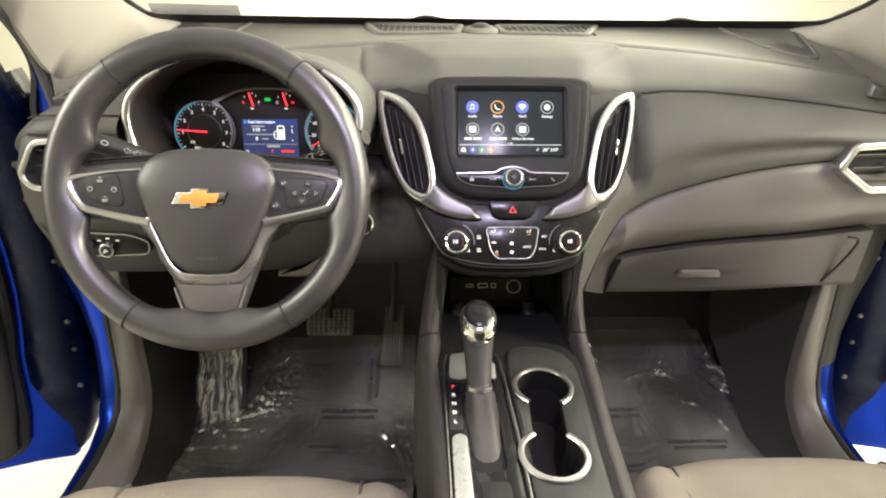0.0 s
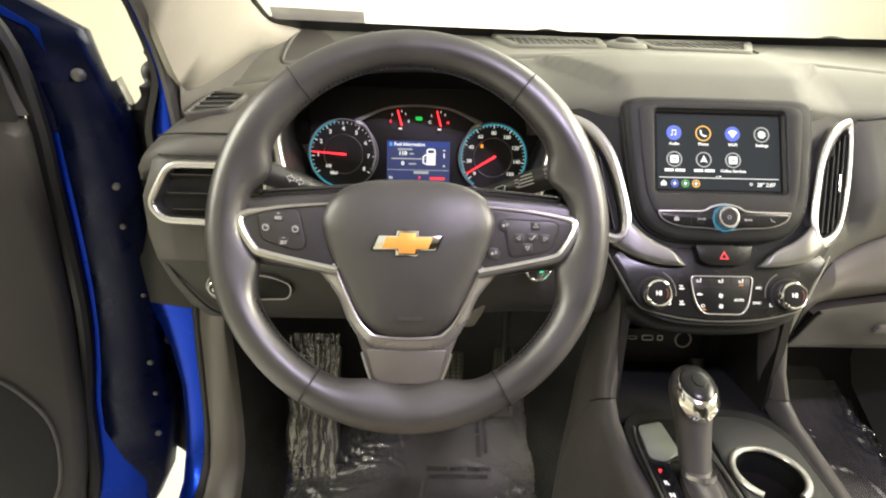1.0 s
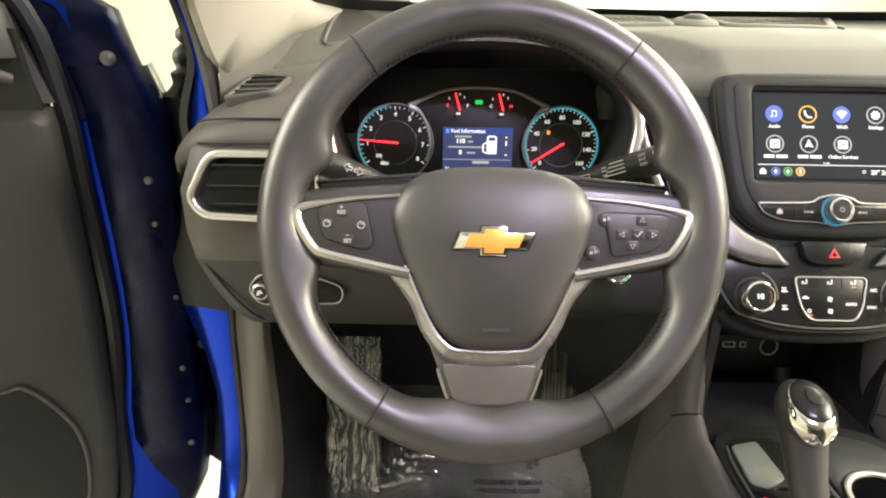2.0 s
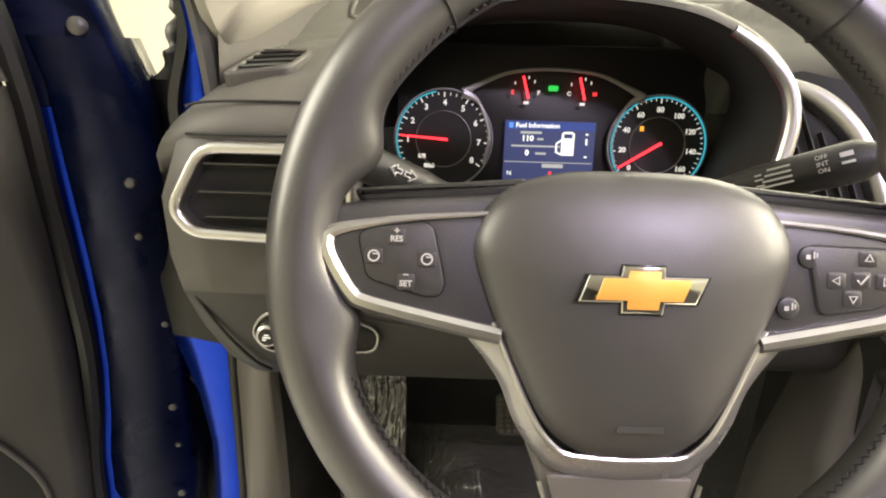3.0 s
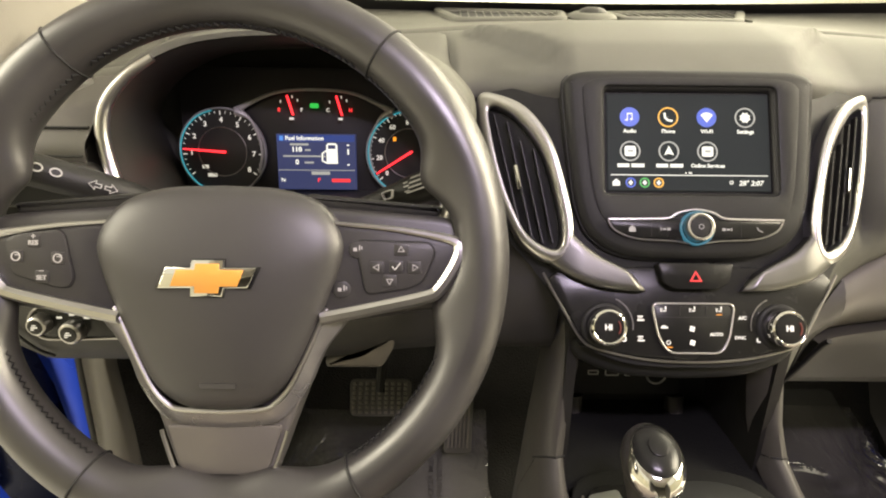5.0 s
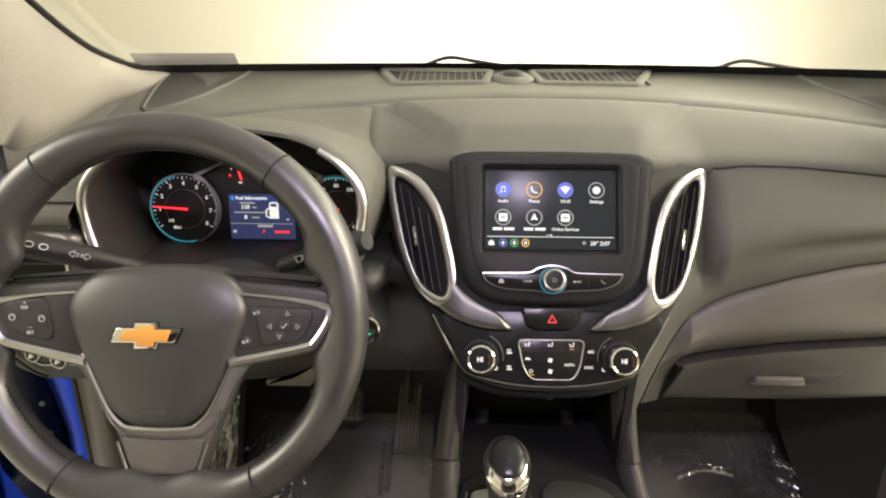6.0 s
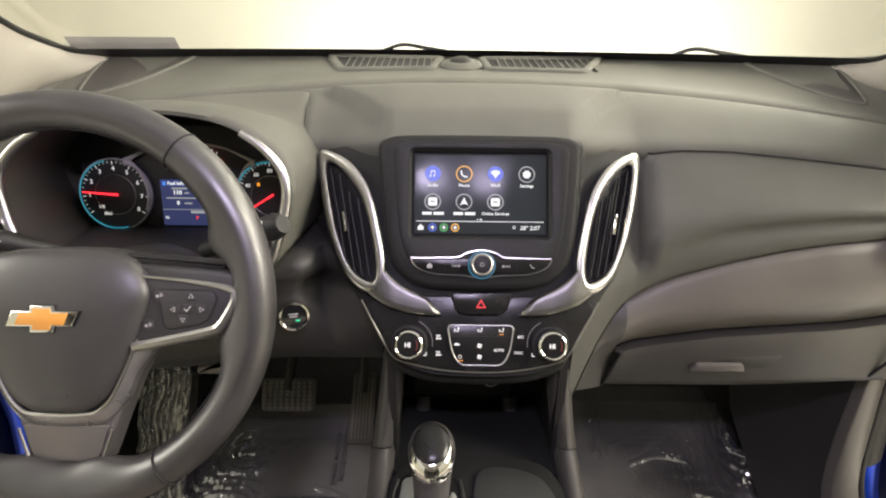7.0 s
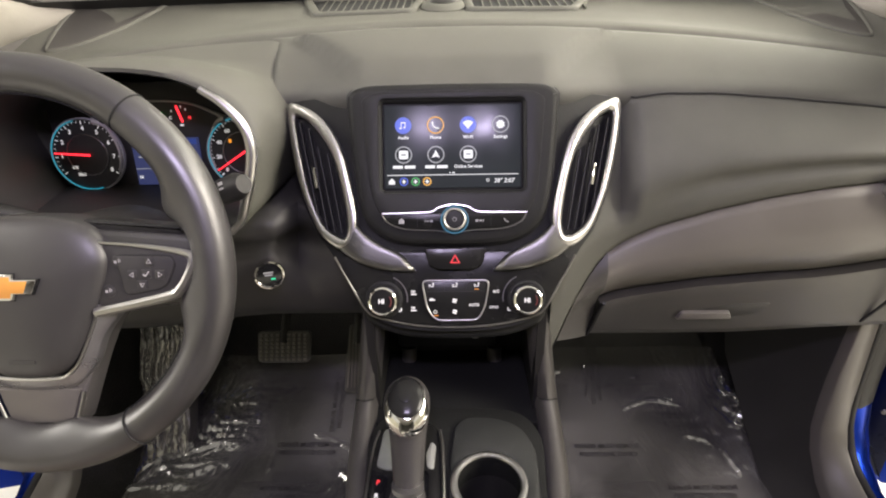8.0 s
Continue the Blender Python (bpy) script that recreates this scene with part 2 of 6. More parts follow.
def bars(spec, fr, mat, parent, w=0.0, name="mark", thick=0.0006):
    """Plain printed bars: rows of u, v, width, height, joined as one print."""
    bm = bmesh.new()
    for u, v, a, b in spec:
        p = [bm.verts.new(fr(u + x * a / 2, v + y * b / 2, w + z)) for z in (0, thick) for x, y in ((-1, -1), (1, -1), (1, 1), (-1, 1))]
        for q in ((3, 2, 1, 0), (4, 5, 6, 7), (0, 1, 5, 4), (1, 2, 6, 5), (2, 3, 7, 6), (3, 0, 4, 7)):
            bm.faces.new([p[j] for j in q])
    return part(name, bm, mat, parent)


def lerp(a, b, t):
    return a + (b - a) * t


def smooth(t):
    t = max(0.0, min(1.0, t))
    return t * t * (3 - 2 * t)


def through_table(x, table):
    """A value from a table of (x, value), eased between its rows."""
    if x <= table[0][0]:
        return table[0][1]
    for (a, p), (b, q) in zip(table, table[1:]):
        if x <= b:
            return lerp(p, q, (x - a) / (b - a))
    return table[-1][1]


# ---- the studio round the car ----
def studio():
    o = tagged(part("ground", sheet([[(x, y, 0) for x in (-7, -2, 2, 7)] for y in (-7, -2, 2, 7)], 0.05), FLOOR), "white smooth studio floor under the car", "ground", kind="structure")
    for name, a, b in (("wall_north", (-7, 7), (7, 7)), ("wall_east", (7, 7), (7, -7)), ("wall_south", (7, -7), (-7, -7)), ("wall_west", (-7, -7), (-7, 7))):
        grid = [[(lerp(a[0], b[0], i / 4), lerp(a[1], b[1], i / 4), z) for i in range(5)] for z in (0, 2, 4.5)]
        out = Vector((a[0] + b[0], a[1] + b[1], 0))
        tagged(part(name, sheet(grid, 0.1, out), WALL), "plain cream studio wall, brightly lit", "wall", kind="structure")


studio()

# ---- dashboard: the long upper pad ----
STACK_TILT = radians(24.8)


def stack_bend(u, v):
    return -0.034 * (max(0.0, abs(u) - 0.1) / 0.088) ** 1.5


STACK = Frame((0, 0.8027, 0.9691), (1, 0, 0), (0, math.sin(STACK_TILT), math.cos(STACK_TILT)), stack_bend)
STACK_FLAT = Frame((0, 0.8063, 0.9674), (1, 0, 0), (0, math.sin(STACK_TILT), math.cos(STACK_TILT)))


def pad_edge(x):
    """The line of the pad's front edge, as if it ran on under the cluster hood: y and z."""
    a = abs(x)
    y = 0.872 + 0.045 * smooth((a - 0.10) / 0.10)
    return y, through_table(a, [(0, 1.150), (0.1, 1.150), (0.2, 1.138), (0.32, 1.137), (0.45, 1.128), (0.6, 1.108), (0.68, 1.095)])


def pad_front(x):
    """The pad's front edge, set back under the cluster hood."""
    y, z = pad_edge(x)
    k = smooth((x + 0.57) / 0.04) * smooth((-0.215 - x) / 0.03)
    return y + 0.08 * k, z - 0.012 * k


def pad_step(x):
    return 1.055 - 0.05 * (x / 0.557) ** 2, 1.190 - 0.042 * (x / 0.557) ** 2


def pad_rear(x):
    return 1.30 - 0.5 * x * x, 1.218


def strip_power(x):
    return 1.7 + 0.1 * smooth((abs(x) - 0.3) / 0.25)


def dash_top():
    ip = thing("dashboard", "dark grey moulded dashboard with chrome air vents", "dashboard", place=(0, 1.0, 1.0))
    grid = []
    for i in range(265):
        x = -0.66 + 0.005 * i
        (yf, zf), (ys, zs), (yr, zr) = pad_front(x), pad_step(x), pad_rear(x)
        row = [(x, yf + 0.02, zf - 0.05), (x, yf + 0.004, zf - 0.022), (x, yf + 0.002, zf - 0.012), (x, yf + 0.010, zf - 0.003)]
        for k in range(1, 13):
            t = k / 12
            field = 0.012 * smooth((lerp(0.105, 0.235, t) - abs(x)) / 0.011) * smooth(t * 5) * smooth((0.95 - t) * 4)
            row.append((x, lerp(yf + 0.010, ys - 0.014, t), lerp(zf - 0.003, zs, t) + 0.008 * math.sin(math.pi * t) + field))
        row += [(x, ys - 0.005, zs - 0.004), (x, ys - 0.001, zs - 0.010), (x, ys + 0.003, zs - 0.009), (x, ys + 0.007, zs + 0.001), (x, ys + 0.012, zs + 0.005)]
        for k in range(1, 7):
            t = k / 6
            row.append((x, lerp(ys + 0.012, yr, t), lerp(zs + 0.005, zr, t ** strip_power(x))))
        row += [(x, yr + 0.004, zr - 0.03)]
        grid.append(row)
    part("upper_pad", sheet(grid), DASH, ip, "soft grey upper pad, grained", sharp=60)
    return ip


IP = dash_top()


# ---- centre stack ----
def mirror(o):
    return [Vector((-q.x, q.y)) for q in reversed(o)]


def sym(half):
    """A closed outline from its right half, listed from top to bottom."""
    h = [Vector(q) for q in half]
    return h + [Vector((-q.x, q.y)) for q in reversed(h) if abs(q.x) > 1e-6]


INK = material("white_lit_print", (0.55, 0.55, 0.55), 0.5, emit=(1.0, 0.97, 0.92), power=0.40)
SOFT_INK = material("pale_print", (0.42, 0.41, 0.40), 0.5)
SCREEN = material("display_panel", (0.012, 0.013, 0.016), 0.14, emit=(0.55, 0.64, 0.66), power=0.035, vary_size=0.05, smudge=0.04)
SCREEN.node_tree.nodes["Principled BSDF"].inputs["Specular IOR Level"].default_value = 0.07
SCREEN_INK = glow("display_white", (1.0, 1.0, 1.0), 0.9)
SCREEN_GREY = glow("display_grey", (0.75, 0.76, 0.78), 0.45)
SCREEN_BLUE = glow("display_blue", (0.05, 0.12, 0.75), 0.9)
SCREEN_AMBER = glow("display_amber", (1.0, 0.50, 0.05), 0.9)
SCREEN_GREEN = glow("display_green", (0.05, 0.50, 0.10), 0.8)
RED_INK = glow("red_lit_print", (1.0, 0.04, 0.05), 1.1)
AMBER_INK = glow("amber_lit_print", (1.0, 0.35, 0.03), 1.0)
RING_BLUE = glow("blue_ring_light", (0.04, 0.26, 0.42), 0.5)


def screen_content(head):
    """The home page of the touchscreen, in low relief on the glass."""
    W = 0.0085
    fr = STACK_FLAT
    d = part("display", plate(box_outline(-0.0765, 0.0795, 0.0745, 0.171, 0.001, 2), fr, -0.004, W, 0.0003, 1), SCREEN, head, "lit colour touchscreen with round icons")
    col, row = (-0.0555, -0.0195, 0.0165, 0.0525), (0.1490, 0.1165)
    names = (("Audio", SCREEN_BLUE), ("Phone", SCREEN_AMBER), ("Wi-Fi", SCREEN_BLUE), ("Settings", SCREEN_GREY), ("", SCREEN_GREY), ("", SCREEN_GREY), ("Online Services", SCREEN_GREY))
    for i, (word, mat) in enumerate(names):
        u, v = col[i % 4], row[i // 4]
        if mat is SCREEN_BLUE:
            ic = part("icon", plate(disc(u, v, 0.0092, 28), fr, W, W + 0.0005, 0.0001, 1), mat, d)
        else:
            ic = part("icon", frame_ring(disc(u, v, 0.0096, 28), 0.0014, fr, W, W + 0.0006, 0.0002), mat, d)
        k = W + 0.0007
        if i == 0:
            bars([(u - 0.0022, v, 0.0008, 0.006), (u + 0.0022, v + 0.0006, 0.0008, 0.006), (u, v + 0.003, 0.0052, 0.0012), (u - 0.0030, v - 0.003, 0.0022, 0.0016), (u + 0.0014, v - 0.0024, 0.0022, 0.0016)], fr, SCREEN_INK, ic, k, "symbol", 0.0002)
        elif i == 1:
            part("symbol", tube([fr(u - 0.0035, v + 0.0038, k), fr(u - 0.003, v - 0.0005, k), fr(u, v - 0.0032, k), fr(u + 0.0038, v - 0.0036, k)], 0.0010, 6), SCREEN_INK, ic)
        elif i == 2:
            part("symbol", plate([Vector((u + x, v + y)) for x, y in ((0, -0.0048), (0.0058, 0.0022), (0.003, 0.0042), (0, 0.0048), (-0.003, 0.0042), (-0.0058, 0.0022))], fr, W, k + 0.0002, 0.0001, 1), SCREEN_INK, ic)
        elif i == 3:
            part("symbol", plate([Vector((u + r * math.cos(a), v + r * math.sin(a))) for r, a in ((0.0052 if j % 2 else 0.0040, j * math.pi / 8) for j in range(16))], fr, W, k + 0.0002, 0.0001, 1), SCREEN_INK, ic)
        elif i == 5:
            part("symbol", plate([Vector((u + x, v + y)) for x, y in ((-0.0045, -0.0036), (0, -0.0022), (0.0045, -0.0036), (0, 0.0052))], fr, W, k + 0.0002, 0.0001, 1), SCREEN_INK, ic)
        else:
            part("symbol", plate(box_outline(u - 0.0052, v - 0.0048, u + 0.0052, v + 0.0048, 0.002, 3), fr, W, k + 0.0002, 0.0001, 1), SCREEN_INK, ic)
            bars([(u, v, 0.005, 0.002)], fr, SCREEN_GREY, ic, k + 0.0003, "symbol_mark", 0.0002)
        if word:
            lettering(word, fr, u, v - 0.0135, 0.0050, SCREEN_INK, d, W + 0.0003, bold=0.02)
        else:
            bars([(u - 0.0065, v - 0.0135, 0.011, 0.0034), (u + 0.007, v - 0.0135, 0.012, 0.0034)], fr, SCREEN_INK, d, W, "label_bar", 0.0003)
    bars([(-0.001, 0.0940, 0.146, 0.0008)], fr, SCREEN_INK, d, W, "divider", 0.0003)
    bars([(-0.004, 0.0962, 0.0016, 0.0011), (0.0, 0.0962, 0.003, 0.0014)], fr, SCREEN_INK, d, W, "page_mark", 0.0003)
    part("home_symbol", plate([Vector((-0.069 + x, 0.0868 + y)) for x, y in ((-0.0034, -0.003), (0.0034, -0.003), (0.0034, 0.0008), (0, 0.0038), (-0.0034, 0.0008))], fr, W, W + 0.0005, 0.0001, 1), SCREEN_INK, d)
    for u, mat in ((-0.0555, SCREEN_BLUE), (-0.0425, SCREEN_GREEN), (-0.0295, SCREEN_AMBER)):
        b = part("dock_icon", frame_ring(disc(u, 0.0868, 0.0048, 20), 0.0014, fr, W, W + 0.0005, 0.0002), mat, d)
        bars([(u, 0.0868, 0.0016, 0.0045), (u, 0.0868, 0.0040, 0.0015)], fr, SCREEN_INK, b, W, "symbol", 0.0003)
    lettering("28\u00b0 2:07", fr, 0.0560, 0.0868, 0.0066, SCREEN_INK, d, W + 0.0003, bold=0.02, lean=0.15)
    part("pin_symbol", frame_ring(disc(0.038, 0.0875, 0.0018, 12), 0.0007, fr, W, W + 0.0004, 0.0001), SCREEN_INK, d)


def centre_stack():
    st = thing("centre_stack", "dark grey centre stack with lit touchscreen, chrome-framed vents and climate controls", "console", place=(0, 0.85, 0.9))
    wide = [(-0.083, 0.02), (-0.081, 0.050), (-0.075, 0.078), (-0.062, 0.102), (-0.032, 0.119), (0.004, 0.140), (0.033, 0.164), (0.080, 0.184), (0.135, 0.195), (0.182, 0.198)]
    vs = [-0.083, -0.081, -0.077, -0.07, -0.06, -0.045, -0.03, -0.01, 0.01, 0.03, 0.05, 0.075, 0.10, 0.13, 0.155, 0.17, 0.182, 0.187]
    fill = lambda u, v: -0.006 + 0.003 * smooth((v + 0.004) / 0.02) * (1 - smooth((abs(u) - 0.100) / 0.022))  # noqa: E731
    grid = [[STACK(through_table(v, wide) * k / 20, v, fill(through_table(v, wide) * k / 20, v)) for k in range(-20, 21)] for v in vs]
    part("stack_body", sheet(grid, 0.05, (0, 1, 0)), PANEL, st)
    under = sym(curve([(0.0, -0.060), (0.095, -0.055), (0.101, -0.075), (0.060, -0.092), (0.0, -0.096)], 5))
    part("stack_chin", plate(under, STACK_FLAT, -0.075, -0.014, 0.010, 3), PANEL, st)
    # climate panel
    panel = sym(curve([(0.0, 0.010), (0.124, 0.004), (0.112, -0.036), (0.095, -0.060), (0.054, -0.0725), (0.0, -0.0765)], 5))
    clim = part("climate_panel", plate(panel, STACK_FLAT, -0.01, 0.003, 0.003), PANEL_GLOSS, st, "satin black climate control panel")
    line = curve([(-0.136, 0.003), (-0.118, -0.030), (-0.101, -0.058), (-0.085, -0.067), (-0.045, -0.0755), (0.0, -0.078), (0.045, -0.0755), (0.085, -0.067), (0.101, -0.058), (0.118, -0.030), (0.136, 0.003)], 5)
    part("trim_line", tube([STACK_FLAT(q[0], q[1], 0.0015) for q in line], 0.0013, 6), SATIN, clim)
    # screen housing, open in front of the glass
    housing = sym(curve([(0.0, 0.1905), (0.060, 0.190), (0.095, 0.1885), (0.1105, 0.181), (0.112, 0.166), (0.107, 0.105), (0.101, 0.062), (0.088, 0.036), (0.058, 0.0205), (0.0, 0.017)], 5))
    housing = [Vector((q.x * 1.045, (q.y - 0.1) * 1.04 + 0.101)) for q in housing]
    opening = box_outline(-0.0785, 0.0775, 0.0765, 0.1735, 0.003, 3)
    part("housing_gap", plate([q * 1.012 + Vector((0, -0.001)) for q in housing], STACK_FLAT, -0.02, 0.0058, 0.001), VOID, st)
    head = part("screen_housing", holed(housing, [opening], STACK_FLAT, -0.02, 0.014, 0.008), PANEL, st, "dark grey screen housing with rounded corners", sharp=50)
    part("inner_step", holed([q * 0.86 + Vector((0, 0.018)) for q in housing], [inset(opening, -0.0035)], STACK_FLAT, 0.0, 0.0152, 0.002), PANEL, head)
    screen_content(head)
    # audio keys
    strip = rounded([(-0.080, 0.0515), (0.080, 0.0515), (0.0745, 0.0425), (0.055, 0.0345), (-0.055, 0.0345), (-0.0745, 0.0425)], 0.005)
    b = part("audio_key_strip", plate(strip, STACK_FLAT, 0.008, 0.0175, 0.0015), PANEL_GLOSS, head)
    rise = [STACK_FLAT(u, v, 0.0178) for u, v in ((-0.0795, 0.0512), (-0.05, 0.0516), (-0.026, 0.0525), (-0.016, 0.0575), (0, 0.0605), (0.016, 0.0575), (0.026, 0.0525), (0.05, 0.0516), (0.0795, 0.0512))]
    part("key_trim", tube(curve(rise, 4), 0.0012, 6), CHROME, b)
    under_line = [STACK_FLAT(u, v, 0.0172) for u, v in ((-0.0795, 0.050), (-0.073, 0.041), (-0.054, 0.0338), (-0.02, 0.0318), (0, 0.029), (0.02, 0.0318), (0.054, 0.0338), (0.073, 0.041), (0.0795, 0.050))]
    part("key_trim", tube(curve(under_line, 4), 0.0009, 6), SATIN, b)
    for u in (-0.0405, 0.0405):
        bars([(u, 0.043, 0.0005, 0.015)], STACK_FLAT, VOID, b, 0.0174, "key_joint", 0.0003)
    part("home_symbol", plate([Vector((-0.058 + x, 0.0425 + y)) for x, y in ((-0.003, -0.0026), (0.003, -0.0026), (0.003, 0.0008), (0, 0.0034), (-0.003, 0.0008))], STACK_FLAT, 0.017, 0.0179, 0.0001, 1), INK_DIM, b)
    for u, s in ((-0.028, -1), (0.028, 1)):
        bars([(u - s * 0.003, 0.0425, 0.003, 0.0024), (u + s * 0.001, 0.0425, 0.003, 0.0016), (u + s * 0.004, 0.0425, 0.0008, 0.003)], STACK_FLAT, INK_DIM, b, 0.0175, "skip_symbol", 0.0004)
    part("phone_symbol", tube([STACK_FLAT(0.055, 0.0448, 0.0178), STACK_FLAT(0.0565, 0.042, 0.0178), STACK_FLAT(0.060, 0.0405, 0.0178)], 0.0007, 5), INK_DIM, b)
    k = part("volume_knob", dome(disc(0.0005, 0.044, 0.0128, 40), STACK_FLAT, 0.01, [(1, 0.0245), (0.96, 0.0268), (0.86, 0.0275), (0.78, 0.0268), (0.74, 0.0256), (0.1, 0.0258)]), CHROME, head, "chrome volume knob with a blue-lit ring")
    part("knob_cap", dome(disc(0.0005, 0.044, 0.0095, 32), STACK_FLAT, 0.02, [(1, 0.0262), (0.5, 0.0266)]), PANEL, k)
    part("power_symbol", frame_ring(disc(0.0005, 0.044, 0.0024, 16), 0.0006, STACK_FLAT, 0.0256, 0.0271, 0.0001), INK_DIM, k)
    part("lit_ring", frame_ring(disc(0.0005, 0.0435, 0.0156, 40), 0.0019, STACK_FLAT, 0.012, 0.0195, 0.001), RING_BLUE, k)
    # hazard key
    haz = rounded([(-0.034, 0.0125), (0.036, 0.0125), (0.031, -0.006), (0.020, -0.0115), (-0.018, -0.0115), (-0.029, -0.006)], 0.004)
    hz = part("hazard_key", plate(haz, STACK_FLAT, -0.004, 0.0125, 0.0015), PANEL_GLOSS, st)
    part("hazard_symbol", frame_ring([Vector(q) for q in ((-0.0052, -0.0045), (0.0062, -0.0045), (0.0005, 0.0055))], 0.0026, STACK_FLAT, 0.011, 0.0132, 0.0001), RED_INK, hz)
    # vents
    outer = curve([(0.196, 0.182), (0.192, 0.138), (0.181, 0.089), (0.165, 0.049), (0.153, 0.028), (0.132, 0.012), (0.117, 0.015), (0.1085, 0.043), (0.1165, 0.089), (0.1285, 0.130), (0.151, 0.163), (0.181, 0.181)], 8, True)
    hole = curve([(0.186, 0.169), (0.183, 0.138), (0.1725, 0.091), (0.159, 0.053), (0.147, 0.034), (0.128, 0.0225), (0.121, 0.0235), (0.1185, 0.045), (0.1262, 0.087), (0.138, 0.124), (0.158, 0.153), (0.175, 0.167)], 8, True)
    outer, hole = even(outer, 96, 3), even(inset(hole, 0.0015), 96, 3)
    arm_low = curve([(0.130, 0.0120), (0.120, 0.0045), (0.106, -0.0035), (0.083, -0.0105), (0.060, -0.0130), (0.0435, -0.0135)], 6)
    arm_top = curve([(0.1105, 0.0400), (0.1050, 0.0335), (0.0970, 0.0262), (0.0850, 0.0180), (0.070, 0.0105), (0.057, 0.003)], 6)
    for s in (1, -1):
        side = (lambda o: o) if s > 0 else mirror
        # flat black sheet behind the vanes paints the duct's inner shade
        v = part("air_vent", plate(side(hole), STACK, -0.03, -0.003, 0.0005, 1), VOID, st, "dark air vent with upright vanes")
        part("vent_frame", frame_ring(side(outer), 0, STACK, -0.012, 0.0105, 0.006, side(hole)), CHROME, v, "satin chrome vent surround")
        arm = []
        for j, (a, b) in enumerate(zip(arm_low, arm_top)):
            drop = 0.004 * smooth((j - len(arm_low) + 4) / 3)
            mids = [(a.lerp(b, q), 0.0100 - 0.0030 * abs(2 * q - 1) ** 6 - drop) for q in (0, 0.06, 0.15, 0.3, 0.5, 0.7, 0.85, 0.94, 1)]
            arm.append([STACK(s * p.x, p.y, w) for p, w in [(a, -0.006)] + mids + [(b, -0.006)]])
        arm.append([q - STACK.n * 0.012 for q in arm[-1]])
        part("chrome_arm", sheet(arm), BRUSHED, v, "satin grey metal arm under the screen", sharp=60)
        for k in range(4):
            top, low, v1 = 0.1785 - 0.012 * k, 0.152 - 0.0085 * k, 0.160 - 0.009 * k - (0.012 if k > 1 else 0)
            p = [(lerp(low, top, j / 8), lerp(0.031, v1, j / 8)) for j in range(9)]
            fin = sheet([[STACK(s * a, b, w) for a, b in p] for w in (-0.002, 0.0045)], 0.0014, (s, 0, 0))
            part("vane", fin, BLACK, v)
        part("vane_slider", plate(rounded([(s * 0.1545, 0.082), (s * 0.1585, 0.082), (s * 0.1625, 0.106), (s * 0.1585, 0.106)], 0.001), STACK, 0.002, 0.010, 0.001), BRIGHT, v, "chrome vane slider")
    # knobs
    for u in (-0.0805, 0.0805):
        k = part("temperature_knob", dome(disc(u, -0.046, 0.0155, 40), STACK_FLAT, 0.0, [(1.10, 0.004), (1.07, 0.0160), (1.02, 0.0188), (0.92, 0.0198), (0.84, 0.0189)]), BRIGHT, st, "chrome-ringed temperature knob")
        part("knob_face", dome(disc(u, -0.046, 0.0131, 32), STACK_FLAT, 0.010, [(1, 0.0196), (0.5, 0.0200)]), PANEL_GLOSS, k)
        lettering("HI", STACK_FLAT, u - 0.001, -0.046, 0.0070, INK, k, 0.0203, bold=0.04)
        part("warm_mark", tube([STACK_FLAT(u + 0.0098 * math.cos(a), -0.046 + 0.0098 * math.sin(a), 0.0201) for a in [-0.6 + 0.15 * i for i in range(9)]], 0.0008, 5), glow("knob_red_glow", (0.5, 0.04, 0.02), 0.25), k)
        part("knob_well", frame_ring(disc(u, -0.0455, 0.0215, 40), 0.0058, STACK_FLAT, 0.0, 0.005, 0.003), PANEL, k)
        s = 1 if u < 0 else -1
        part("blue_scale", tube([STACK_FLAT(u + 0.0265 * math.cos(a) * s, -0.045 + 0.0265 * math.sin(a), 0.0030) for a in [-0.15 + 0.13 * i for i in range(11)]], 0.0007, 5), SATIN, clim)
    # climate keys
    ring = rounded([(-0.0385, -0.0235), (0.040, -0.0235), (0.0345, -0.056), (0.026, -0.0705), (-0.023, -0.0705), (-0.0325, -0.056)], 0.008)
    part("key_field", plate(inset(ring, 0.001), STACK_FLAT, 0.0, 0.0045, 0.001), PANEL_GLOSS, clim)
    part("key_frame", frame_ring(ring, 0.0019, STACK_FLAT, 0.002, 0.0058, 0.001), CHROME, clim, "chrome frame round the climate keys")
    bars([(0.0005, -0.0370, 0.066, 0.0006)], STACK_FLAT, VOID, clim, 0.0044, "key_joint", 0.0004)
    for u in (-0.0115, 0.0125):
        bars([(u, -0.030, 0.0005, 0.011)], STACK_FLAT, VOID, clim, 0.0044, "key_joint", 0.0004)
    w = 0.0045
    for n, u in enumerate((-0.0265, 0.0, 0.0245)):
        bars([(u - 0.002, -0.0295, 0.0022, 0.0010), (u + 0.002, -0.0285, 0.0012, 0.0032), (u + 0.0008, -0.0312, 0.0030, 0.0010), (u - 0.0022, -0.0312, 0.0012, 0.0014)], STACK_FLAT, INK, clim, w, "air_symbol", 0.0004)
    bars([(0.0245, -0.0345, 0.005, 0.0009)], STACK_FLAT, AMBER_INK, clim, w, "indicator", 0.0004)
    bars([(-0.026, -0.0465, 0.0065, 0.0016), (-0.0265, -0.0452, 0.0035, 0.0013)], STACK_FLAT, INK, clim, w, "recirculation_symbol", 0.0004)
